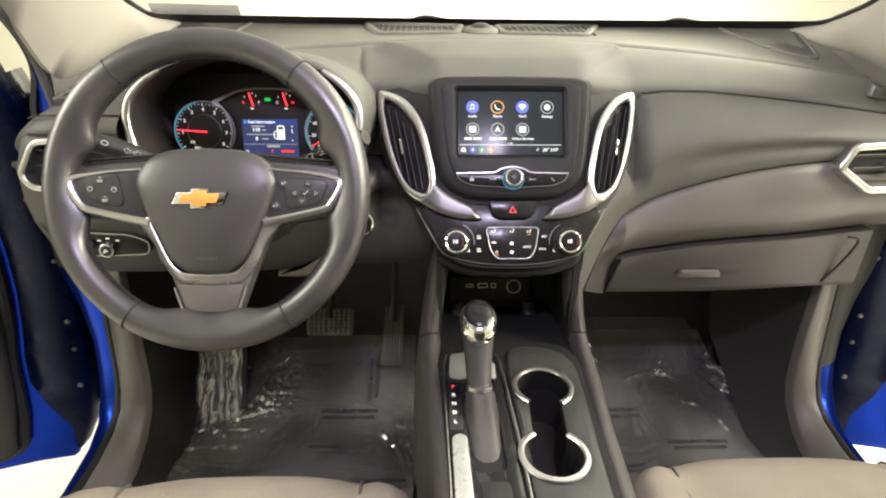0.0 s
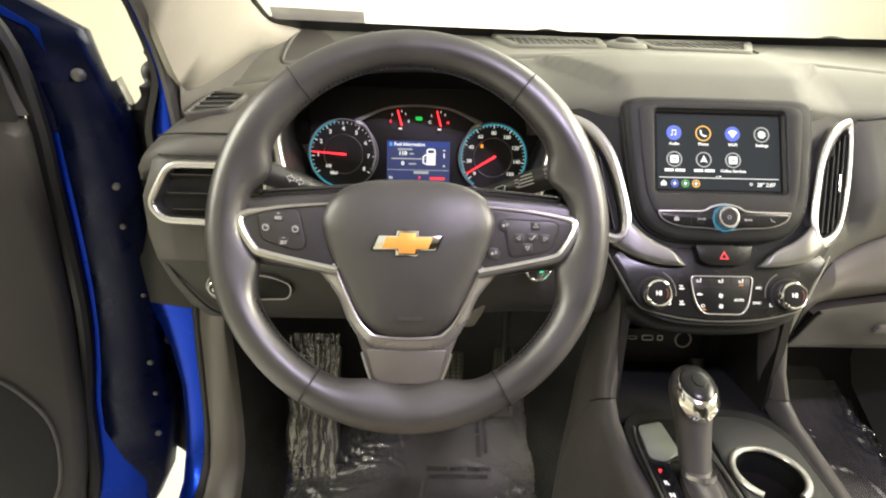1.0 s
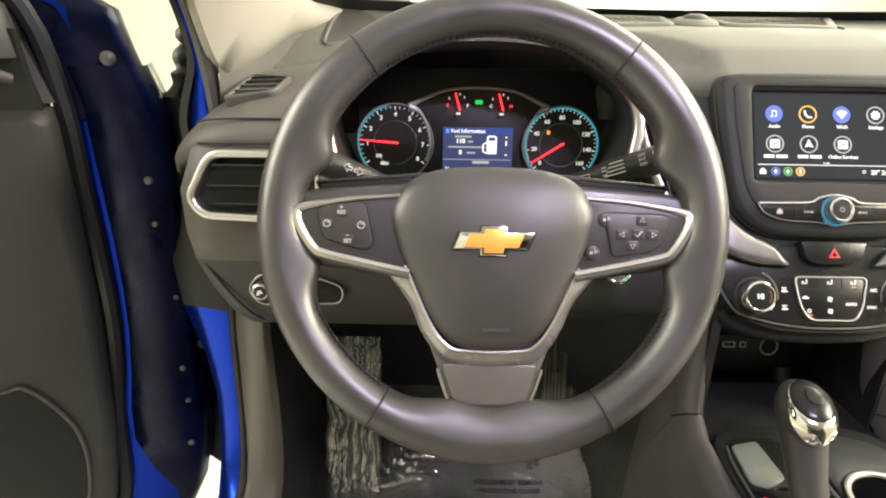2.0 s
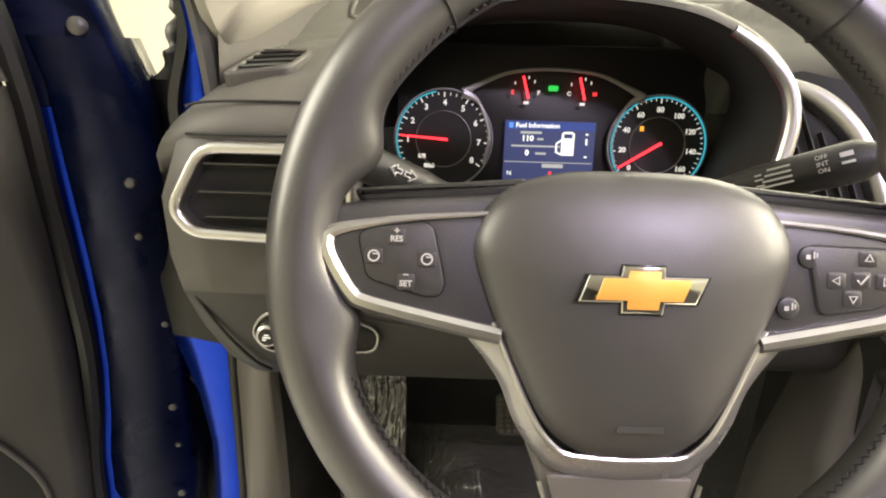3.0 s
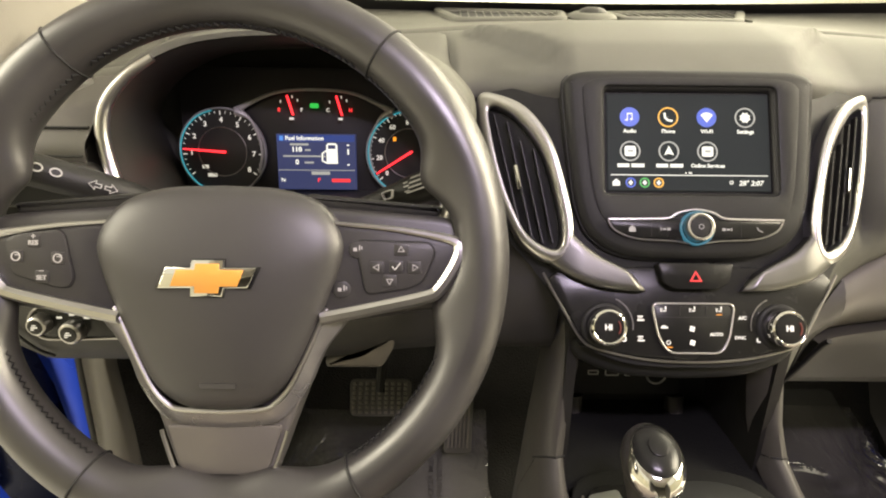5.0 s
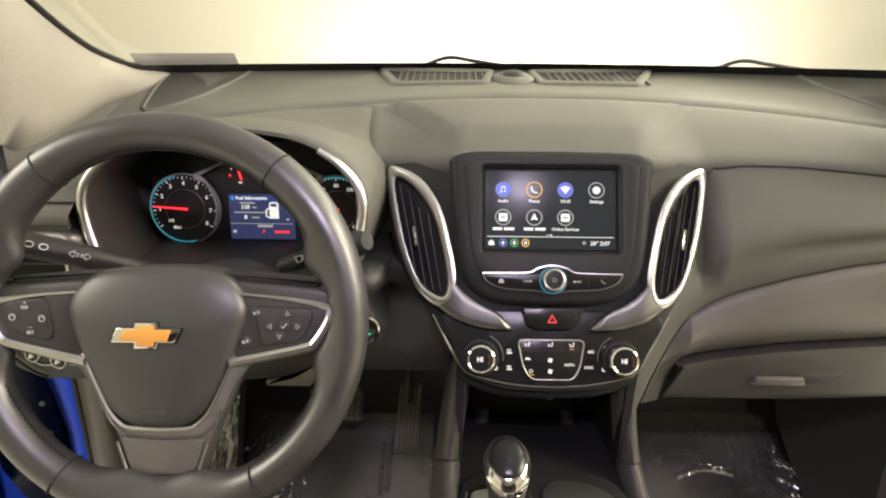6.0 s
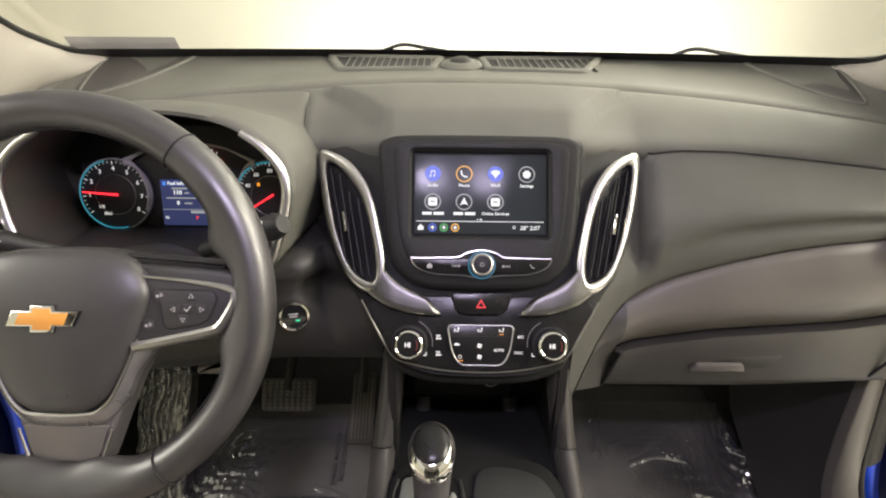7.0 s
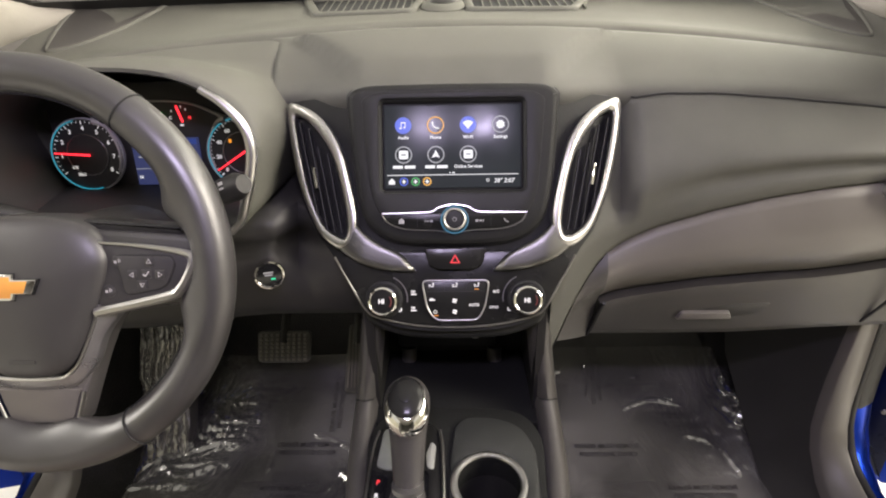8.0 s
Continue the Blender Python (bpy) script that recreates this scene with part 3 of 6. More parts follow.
    for v in (-0.0475, -0.0600):
        for a in (0, 1.57, 3.14, 4.71):
            part("fan_symbol", plate(disc(-0.0005 + 0.0017 * math.cos(a + 0.5), v + 0.0017 * math.sin(a + 0.5), 0.0013, 8), STACK_FLAT, w, w + 0.0004, 0.0001, 1), INK, clim)
    lettering("AUTO", STACK_FLAT, 0.0215, -0.0525, 0.0042, INK, clim, w + 0.0003, bold=0.03)
    part("power_symbol", frame_ring(disc(-0.0225, -0.060, 0.0021, 14), 0.0007, STACK_FLAT, w, w + 0.0004, 0.0001), INK, clim)
    bars([(-0.0215, -0.0642, 0.005, 0.0009)], STACK_FLAT, AMBER_INK, clim, w, "indicator", 0.0004)
    lettering("A/C", STACK_FLAT, 0.0465, -0.0375, 0.0044, INK, clim, 0.0033, bold=0.03)
    lettering("SYNC", STACK_FLAT, 0.0440, -0.0555, 0.0040, INK, clim, 0.0033, bold=0.03)
    for v in (-0.0375, -0.0560):
        bars([(-0.0475, v + 0.0012, 0.0052, 0.0010), (-0.0475, v - 0.0004, 0.0038, 0.0008), (-0.0470, v - 0.0024, 0.0062, 0.0015)], STACK_FLAT, INK, clim, 0.003, "demist_symbol", 0.0004)
    for u, s in ((-0.0625, 1), (0.0610, -1)):
        bars([(u, -0.0590, 0.0030, 0.0012), (u + s * 0.0014, -0.0572, 0.0012, 0.0036)], STACK_FLAT, INK, clim, 0.003, "seat_heat_symbol", 0.0004)
    return st


PANEL_GLOSS = material("satin_black_panel", (0.014, 0.0140, 0.0135), 0.24, vary_size=0.04, smudge=0.05, gloss=0.28)
BRUSHED = material("brushed_dark_silver", (0.19, 0.187, 0.180), 0.40, 1.0, vary_size=0.03, smudge=0.04)
SATIN = material("grey_satin_metal", (0.35, 0.34, 0.33), 0.35, 1.0)
INK_DIM = material("grey_print", (0.30, 0.30, 0.30), 0.5)
ST = centre_stack()


# ---- passenger side of the dashboard ----
def stack_y(x, z):
    """Depth of the stack's surface at x and z."""
    return 0.8027 + (z - 0.9691) * math.tan(STACK_TILT) - stack_bend(x, 0) / math.cos(STACK_TILT)


def face_y(x):
    return 0.876 - 0.050 * math.exp(-((max(x, 0.11) - 0.11) / 0.06) ** 2) + 0.022 * smooth((x - 0.45) / 0.2)


def behind_stack(x, y, z):
    return max(y, stack_y(x, z) + 0.014) if abs(x) < 0.203 and 0.9 < z < 1.15 else y


SEAM = [(0.19, 1.117), (0.245, 1.125), (0.31, 1.124), (0.39, 1.117), (0.487, 1.107), (0.60, 1.093), (0.68, 1.080)]
BAND = [(0.115, 0.800), (0.127, 0.835), (0.140, 0.868), (0.155, 0.897), (0.172, 0.922), (0.190, 0.942), (0.216, 0.957), (0.248, 0.972), (0.315, 0.993), (0.38, 1.009), (0.445, 1.020), (0.50, 1.025), (0.7, 1.030)]
LOW = [(0.12, 0.870), (0.16, 0.890), (0.208, 0.906), (0.328, 0.924), (0.433, 0.933), (0.7, 0.948)]


def passenger_face():
    xs = [0.115 + 0.0125 * i for i in range(46)]
    pad, dec, flank = [], [], []
    for x in xs:
        y, a, b, c = face_y(x), through_table(x, SEAM), through_table(x, BAND), through_table(x, LOW)
        yt = pad_front(x)[0] - 0.002
        row = [(x, yt + 0.03, a + 0.001)]
        for k in range(25):
            t = k / 24
            z = lerp(a, b, t)
            valley = 0.012 * math.exp(-((t - 0.70) / 0.11) ** 2) * smooth((x - 0.20) / 0.14) * (1 - smooth((x - 0.46) / 0.14))
            row.append((x, behind_stack(x, lerp(yt, y, smooth(t * 1.5)) - 0.014 * math.sin(math.pi * t) + valley, z), z))
        pad.append(row + [(x, y + 0.03, b - 0.004)])
        if x < 0.1901:
            side, k = [], (x - 0.115) / 0.075
            for j in range(14):
                z = lerp(b, lerp(0.826, 0.778, k), j / 13)
                yy = through_table(-z, [(-0.95, lerp(0.822, 0.866, k)), (-0.92, lerp(0.824, 0.856, k)), (-0.90, lerp(0.826, 0.8575, k)), (-0.86, lerp(0.832, 0.8900, k)), (-0.782, lerp(0.852, 0.921, k)), (-0.77, lerp(0.856, 0.926, k))])
                yy = lerp(y, yy, smooth(j / (6 - 5 * k)))
                side.append((x, behind_stack(x, yy - 0.002, z), z))
            flank.append(side + [(x, side[-1][1] + 0.06, side[-1][2] - 0.004)])
            if x < 0.1899:
                continue
        row = [(x, y + 0.03, b - 0.002)]
        for k in range(8):
            t = k / 7
            z = lerp(b - 0.003, c, t)
            row.append((x, behind_stack(x, y - 0.002 - 0.012 * math.sin(math.pi * 0.8 * t), z), z))
        for k in range(1, 6):
            t = k / 5
            row.append((x, lerp(y - 0.010, y + 0.026, t ** 1.15), lerp(c, c - 0.040, t)))
        dec.append(row + [(x, y + 0.06, c - 0.042)])
    part("passenger_pad", sheet(pad), DASH, IP, "soft grey pad in front of the passenger", sharp=70)
    line = []
    for x in xs[5:]:
        line.append((x, behind_stack(x, pad_front(x)[0] - 0.0022, through_table(x, SEAM) + 0.0008), through_table(x, SEAM) + 0.0008))
    part("pad_seam", tube(line, 0.0013, 6), VOID, IP)
    part("decor_band", sheet(dec), DECOR, IP, "warm grey trim band", sharp=70)
    gb = []
    for i in range(24):
        x = 0.194 + 0.0192 * i
        c, y = through_table(x, LOW) - 0.044, face_y(x)
        cut = 0.028 * smooth((0.215 - x) / 0.04)
        gb.append([(x, y + 0.05, c), (x, y + 0.012, c - 0.001), (x, y + 0.012, c - 0.005)] + [(x, lerp(y + 0.012, 0.918, t), lerp(c - 0.005, 0.788 + 0.01 * smooth((x - 0.35) / 0.3) , t)) for t in (0.25, 0.5, 0.75, 0.95)] + [(x, 0.922, 0.781 + 0.012 * smooth((x - 0.35) / 0.3)), (x, 0.97, 0.780)])
    g = part("glove_box_lid", sheet(gb), DASH_LOW, IP, "closed glove box lid", sharp=70)
    part("lid_gap", tube(curve([(0.575, 0.884, 0.897), (0.592, 0.885, 0.893), (0.598, 0.892, 0.878), (0.590, 0.905, 0.84), (0.575, 0.918, 0.80)], 5), 0.0022, 6), VOID, g)
    # dark plate painted in for the shade of the latch recess
    part("latch_recess_shade", plate(rounded([(-0.052, -0.013), (0.050, -0.008), (0.068, 0.016), (-0.030, 0.013)], 0.008), Frame((0.365, 0.905, 0.829), (1, 0, 0), (0, -0.28, 1)), -0.02, 0.0012, 0.001), KNEE, g)
    part("latch", plate(rounded([(-0.042, -0.007), (0.036, -0.007), (0.030, 0.007), (-0.036, 0.007)], 0.004), Frame((0.348, 0.903, 0.824), (1, 0, 0), (0, -0.28, 1)), -0.01, 0.0038, 0.002), DECOR, g)
    part("stack_flank", sheet(flank), DASH_LOW, IP, "grey flank between stack and glove box", sharp=70)
    part("flank_gap", tube(curve([(0.1935, 0.866, 0.868), (0.1935, 0.877, 0.855), (0.1925, 0.900, 0.815), (0.191, 0.921, 0.780)], 5), 0.0030, 6), VOID, IP)
    # side vent
    fr = Frame((0.594, 0.882, 1.018), (1, 0.14, 0), (0, 0.1, 1))
    o = rounded([(-0.090, -0.004), (-0.066, 0.036), (0.066, 0.040), (0.082, 0.02), (0.076, -0.03), (0.055, -0.044), (-0.028, -0.044), (-0.050, -0.030)], 0.012)
    # no duct behind: a black sheet stands for its shaded depth
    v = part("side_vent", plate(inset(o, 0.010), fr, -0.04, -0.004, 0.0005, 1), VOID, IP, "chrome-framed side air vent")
    part("vent_frame", frame_ring(o, 0.0125, fr, -0.02, 0.013, 0.006), CHROME, v)
    for z in (-0.024, -0.006, 0.014):
        fin = sheet([[fr(u, z + dz, w) for u in (-0.06 + abs(z) * 0.3, -0.02, 0.02, 0.065)] for w, dz in ((-0.006, -0.005), (0.006, 0.003))], 0.002, (0, 0, 1))
        part("vane", fin, DECOR, v)
    part("vane_slider", plate(box_outline(0.0, -0.010, 0.022, 0.004, 0.003), fr, 0.0, 0.010, 0.002), DECOR, v)


passenger_face()


# ---- top of the dashboard: defroster grilles, sensor, loudspeaker ----
def strip_z(x, y):
    (ys, zs), (yr, zr) = pad_step(x), pad_rear(x)
    t = max(0.0, min(1.0, (y - ys - 0.012) / (yr - ys - 0.012)))
    return lerp(zs + 0.005, zr, t ** strip_power(x))


def dash_top_details():
    top = Frame((0, 0, 0), (1, 0, 0), (0, 1, 0), strip_z)
    for a, b in ((-0.228, -0.052), (0.026, 0.218)):
        o = rounded([(a + 0.020, 1.170), (b - 0.010, 1.176), (b + 0.004, 1.272), (a - 0.014, 1.262)], 0.010) if a < 0 else rounded([(a + 0.002, 1.174), (b - 0.032, 1.176), (b + 0.012, 1.268), (a - 0.004, 1.272)], 0.010)
        # black sheet under the ribs stands for the shaded slots
        g = part("defroster_grille", plate(inset(o, 0.004), top, -0.01, 0.0012, 0.0004, 1), VOID, IP, "dark defroster grille with ribs")
        part("grille_frame", frame_ring(inset(o, -0.006), 0.014, top, -0.006, 0.0060, 0.004), DASH, g)
        n = 13
        for i in range(n):
            x = lerp(a + 0.022, b - 0.014, i / (n - 1))
            part("rib", sheet([[top(x, y, w) for y in (1.180, 1.21, 1.24, 1.262)] for w in (0.0, 0.0036)], 0.002, (1, 0, 0)), DASH, g)
    s = part("light_sensor", dome(disc(-0.014, 1.212, 0.036, 28, 1.2), top, -0.005, [(1, 0.002), (0.9, 0.006), (0.7, 0.009), (0.1, 0.010)]), DASH, IP)
    part("sensor_dome", dome(disc(-0.014, 1.208, 0.021, 24, 1.1), top, 0.004, [(1, 0.009), (0.8, 0.013), (0.5, 0.0155), (0.1, 0.016)]), BLACK, s, "dark sensor dome")
    # loudspeaker grille, and its twin hidden behind the wheel
    o = curve([(0.440, 1.218), (0.50, 1.198), (0.545, 1.172), (0.572, 1.12), (0.578, 1.072), (0.560, 1.068), (0.525, 1.090), (0.48, 1.14)], 4, True)
    for side in (1, -1):
        q = o if side > 0 else mirror(o)
        g = part("speaker_grille", plate(inset(q, 0.004), top, -0.004, 0.0020, 0.0008), DASH_LOW, IP, "finely perforated loudspeaker grille")
        part("grille_rim", frame_ring(q, 0.005, top, -0.004, 0.0040, 0.002), DASH, g)
    # side demister outlets
    for side in (1, -1):
        fr = Frame((0.615, 0.950, 1.126), (1, 0.32, -0.16), (-0.30, 1, 0.25)) if side > 0 else Frame((-0.612, 0.895, 1.1215), (1, 0.1, 0.13), (0, 1, 0.175))
        q = rounded([(-0.036, -0.012), (0.030, -0.016), (0.036, 0.010), (-0.020, 0.016)], 0.008) if side > 0 else rounded([(-0.024, -0.040), (0.022, -0.035), (0.024, 0.022), (-0.026, 0.058)], 0.007)
        # slots have no depth; a black sheet gives their shade
        g = part("side_demister", plate(q, fr, -0.01, 0.0030, 0.0005, 1), VOID, IP, "slotted side demister outlet")
        part("grille_frame", frame_ring(inset(q, -0.005), 0.006, fr, -0.012, 0.0055, 0.003), DASH_LOW, g)
        for k in range(4):
            if side > 0:
                u = -0.024 + 0.016 * k
                line = [(u - 0.006, -0.014), (u + 0.008, 0.014)]
            else:
                v = -0.024 + 0.020 * k
                line = [(-0.024, v + 0.010), (0.023, v - 0.007)]
            part("rib", tube([fr(*p, 0.0042) for p in line], 0.0013, 6), KNEE, g)


dash_top_details()

# ---- driver side: cluster and its hood ----
CX = -0.3685
HOOD = [(0.123, 1.007), (0.136, 1.022), (0.143, 1.044), (0.151, 1.071), (0.1545, 1.096), (0.149, 1.119), (0.130, 1.141), (0.107, 1.156), (0.078, 1.167), (0.040, 1.173), (0.0, 1.175)]


def hood_lip(z):
    return 0.832 - 0.030 * (1.175 - z) / 0.15


def pad_top(x, y):
    """Height of the pad between its front edge and the step."""
    (yf, zf), (ys, zs) = pad_edge(x), pad_step(x)
    t = max(0.0, min(1.0, (y - yf - 0.010) / (ys - yf - 0.024)))
    return lerp(zf - 0.003, zs, t) + 0.008 * math.sin(math.pi * t)


def gauge_text(fr, g, su, values, a0, a1, r, size):
    for i, val in enumerate(values):
        a = lerp(a0, a1, i / (len(values) - 1))
        lettering(val, fr, su + r * math.cos(a), r * math.sin(a), size, INK, g, 0.0035, "numeral", bold=0.03)


def cluster():
    cl = thing("instrument_cluster", "lit instrument cluster with two round gauges under a grey hood", "instrument cluster", place=(CX, 0.93, 1.05))
    half = [Vector(q) for q in curve(HOOD, 4)]
    arch = [(CX - q[0], q[1]) for q in half] + [(CX + q[0], q[1]) for q in reversed(half[:-1])]
    inner, outer = [], []
    for y, grow, lift in ((0.945, 0.011, -0.010), (0.90, 0.007, -0.008), (0.86, 0.002, -0.004), (None, -0.0015, -0.001)):
        inner.append([(x + (1 if x > CX else -1) * grow * abs(x - CX) / 0.155, hood_lip(z) if y is None else y, z + lift * smooth((z - 1.0) / 0.12)) for x, z in arch])
    for y, grow, lift in ((None, 0.0, 0.0), (0.0, 0.005, 0.004), (0.010, 0.010, 0.007), (0.875, 0.016, 0.007), (0.90, 0.018, 0.006), (0.925, 0.020, 0.004), (0.95, 0.022, 0.001), (0.975, 0.024, -0.002), (1.0, 0.026, -0.006), (1.02, 0.027, -0.010)):
        row = []
        for x, z in arch:
            yy = hood_lip(z) + (0.0 if y is None else y) if y is None or y < 0.5 else y
            fall = smooth((z - 1.0) / 0.12)
            xx, zz = x + (1 if x > CX else -1) * grow * (abs(x - CX) / 0.155), z + lift * fall
            blend = smooth((yy - 0.90) / 0.11) * smooth((z - 1.115) / 0.04)
            row.append((xx, yy, lerp(zz, pad_top(xx, yy) + 0.0015, blend)))
        outer.append(row)
    part("hood_lining", sheet(inner), LINING, cl, sharp=70)
    part("hood", sheet(outer), DASH, cl, "dark grey cluster hood", sharp=70)
    for s in (-1, 1):
        p = curve([(CX + s * (a + 0.001), hood_lip(z) - 0.001, z) for a, z in HOOD[:8]], 5)
        n = len(p)
        part("chrome_edge", tube([Vector(q) for q in p], [0.0022 + 0.0040 * math.sin(math.pi * (0.10 + 0.80 * i / n)) for i in range(n)], 10), CHROME, cl, "chrome strip along the hood edge")
    face = Frame((CX + 0.002, 0.934, 1.057), (1, 0, 0), (0, 0.12, 1))
    part("backplate", plate(box_outline(-0.145, -0.07, 0.145, 0.088, 0.03), face, -0.02, -0.004, 0.001), DIAL, cl)
    # lit display
    d = part("information_display", plate(box_outline(-0.0425, -0.040, 0.0425, 0.0195), face, -0.003, 0.0025, 0.0005, 1), DISPLAY_BLUE, cl, "blue lit information display")
    part("title_band", plate(box_outline(-0.0415, 0.0115, 0.0415, 0.0185), face, 0.002, 0.0028, 0.0001, 1), glow("display_band_light", (0.03, 0.07, 0.35), 0.6), d)
    lettering("Fuel Information", face, -0.012, 0.0150, 0.0062, SCREEN_INK, d, 0.0030, bold=0.02)
    bars([(-0.037, 0.0150, 0.004, 0.005)], face, glow("display_mark", (0.1, 0.3, 0.9), 0.8), d, 0.0028, "mark", 0.0004)
    lettering("110", face, -0.021, 0.0030, 0.0075, SCREEN_INK, d, 0.0028, bold=0.03)
    bars([(-0.018, 0.0085, 0.020, 0.0022), (-0.013, -0.0040, 0.046, 0.0016)], face, SCREEN_GREY, d, 0.0025, "line", 0.0003)
    lettering("0", face, -0.021, -0.0105, 0.0075, SCREEN_INK, d, 0.0028, bold=0.03)
    bars([(-0.008, -0.0108, 0.010, 0.002), (-0.009, 0.0026, 0.006, 0.002)], face, SCREEN_GREY, d, 0.0025, "line", 0.0003)
    part("pump_symbol", plate([Vector((0.017 + x, -0.003 + y)) for x, y in ((-0.006, -0.009), (0.006, -0.009), (0.006, 0.011), (0.004, 0.013), (-0.004, 0.013), (-0.006, 0.011))], face, 0.002, 0.0031, 0.0001, 1), SCREEN_INK, d)
    part("pump_hose", tube([face(0.011, 0.002, 0.0028), face(0.0065, -0.001, 0.0028), face(0.0065, -0.009, 0.0028), face(0.011, -0.011, 0.0028)], 0.0009, 5), SCREEN_INK, d)
    bars([(0.017, 0.006, 0.008, 0.004)], face, DISPLAY_BLUE, d, 0.0031, "window_mark", 0.0003)
    bars([(0.0345, 0.001, 0.0016, 0.006), (0.0345, 0.008, 0.0025, 0.0014), (0.0345, -0.013, 0.0025, 0.0014)], face, SCREEN_INK, d, 0.0025, "level_mark", 0.0003)
    bars([(-0.0005, -0.0190, 0.083, 0.0007), (0.004, -0.0222, 0.020, 0.0035)], face, SCREEN_GREY, d, 0.0025, "line", 0.0003)
    lettering("P", face, 0.002, -0.0300, 0.006, RED_INK, d, 0.0028, bold=0.03)
    bars([(0.026, -0.0300, 0.020, 0.0035)], face, RED_INK, d, 0.0025, "line", 0.0003)
    lettering("N", face, -0.037, -0.0300, 0.006, SCREEN_INK, d, 0.0028)
    # gauges
    for s in (-1, 1):
        su = s * 0.1005
        g = part("gauge", plate(disc(su, 0, 0.0455, 56), face, -0.004, 0.003, 0.0005, 1), DIAL, cl, "round black gauge with white numerals")
        part("gauge_ring", frame_ring(disc(su, 0, 0.0470, 56), 0.0020, face, 0, 0.0050, 0.001), INK_DIM, g)
        a0, a1 = (1.75, 5.0) if s < 0 else (-0.65, 4.1)
        part("lit_arc", tube([face(su + 0.0437 * math.cos(a), 0.0437 * math.sin(a), 0.0068) for a in [lerp(a0, a1, i / 40) for i in range(41)]], 0.0007, 6), RING_TEAL, g)
        part("dial_hub", frame_ring(disc(su, 0, 0.0265, 48), 0.0010, face, 0.0025, 0.0045, 0.0005), SATIN, g)
        n = 41 if s > 0 else 33
        a0, a1 = (radians(222), radians(-42)) if s > 0 else (radians(215), radians(-35))
        tick = bmesh.new()
        for i in range(n):
            a = lerp(a0, a1, i / (n - 1))
            long = i % (5 if s > 0 else 4) == 0
            r0, wd = (0.0385, 0.0006) if long else (0.0405, 0.00035)
            c, q = math.cos(a), math.sin(a)
            p = [tick.verts.new(face(su + r * c - k * wd * q, r * q + k * wd * c, 0.0035)) for r, k in ((r0, -1), (0.0430, -1), (0.0430, 1), (r0, 1))]
            tick.faces.new(p)
        part("tick_scale", tick, INK, g)
        if s > 0:
            gauge_text(face, g, su, ["0", "20", "40", "60", "80", "100", "120", "140", "160"], a0, a1, 0.0325, 0.0068)
        else:
            gauge_text(face, g, su, ["1", "2", "3", "4", "5", "6", "7", "8"], radians(182), a1, 0.0335, 0.0075)
            bars([(su - 0.020, -0.016, 0.007, 0.004), (su - 0.013, -0.025, 0.010, 0.004)], face, INK, g, 0.003, "print", 0.0004)
        a = radians(176) if s < 0 else radians(212)
        c, q = math.cos(a), math.sin(a)
        nb = [(su + r * c - k * q * wd, r * q + k * c * wd) for r, k, wd in ((-0.004, -1, 0.0012), (0.0415, -1, 0.0006), (0.0415, 1, 0.0006), (-0.004, 1, 0.0012))]
        part("needle", plate([Vector(p) for p in nb], face, 0.005, 0.0068, 0.0003, 1), RED_NEEDLE, g, "red needle")
    bars([(0.1005 - 0.0155, 0.015, 0.0035, 0.0045)], face, AMBER_INK, cl, 0.0035, "warning_light", 0.0004)
    # small gauges on top
    arch2 = curve([(-0.083, 0.043), (-0.070, 0.050), (-0.040, 0.062), (0.0, 0.0655), (0.040, 0.062), (0.070, 0.050), (0.083, 0.043)], 6)
    part("upper_arch", tube([face(q[0], q[1], 0.004) for q in arch2], [0.0016 + 0.0030 * (abs(2 * i / (len(arch2) - 1) - 1)) ** 3 for i in range(len(arch2))], 8), DIAL_TRIM, cl, "grey metal arch over the small gauges")
    for s in (-1, 1):
        p = curve([(s * 0.083, 0.043), (s * 0.070, 0.036), (s * 0.0615, 0.020), (s * 0.0575, 0.0), (s * 0.062, -0.022)], 6)
        part("gauge_trim", tube([face(q[0], q[1], 0.005) for q in p], [0.0046 - 0.0030 * smooth(3 * i / len(p)) for i in range(len(p))], 8), DIAL_TRIM, cl)
        u = s * 0.026
        ng = [(u + s * 0 + x, 0.047 + y) for x, y in ((0.0025, -0.008), (0.0042, -0.0075), (-0.0015, 0.0125), (-0.0030, 0.0120))]
        part("small_needle", plate([Vector(q) for q in ng], face, 0.003, 0.0055, 0.0003, 1), RED_NEEDLE, cl, "short red needle")
        for k, (x, y) in enumerate(((-0.0095, 0.053), (0.0085, 0.0545), (0.003, 0.058))):
            bars([(u + x, y, 0.0012, 0.0028)], face, INK, cl, 0.003, "tick", 0.0004)
        for k, word in ((-0.0115, "E" if s < 0 else "C"), (0.0125, "F" if s < 0 else "H")):
            lettering(word, face, u + k, 0.0445, 0.0052, RED_INK if word in "EH" else INK, cl, 0.0035, bold=0.04)
        bars([(u + 0.0015, 0.0355, 0.0048, 0.0026)], face, INK, cl, 0.003, "print", 0.0004)
    part("green_light", plate(rounded([(-0.0045, 0.0465), (0.0045, 0.0465), (0.0045, 0.0515), (-0.0045, 0.0515)], 0.0015), face, 0.002, 0.0036, 0.0002, 1), glow("green_lamp_light", (0.02, 0.5, 0.08), 0.9), cl)
    return cl


# dial and lining blacks are raised: lens haze is put into their colour
DIAL = material("dial_black", (0.022, 0.0205, 0.020), 0.4)
DIAL_TRIM = material("silver_painted_trim", (0.42, 0.41, 0.39), 0.35, 0.25, vary_size=0.02, smudge=0.05)
LINING = material("hood_lining_black", (0.034, 0.032, 0.030), 0.42, grain=0.1, grain_size=0.0012, smudge=0.05)
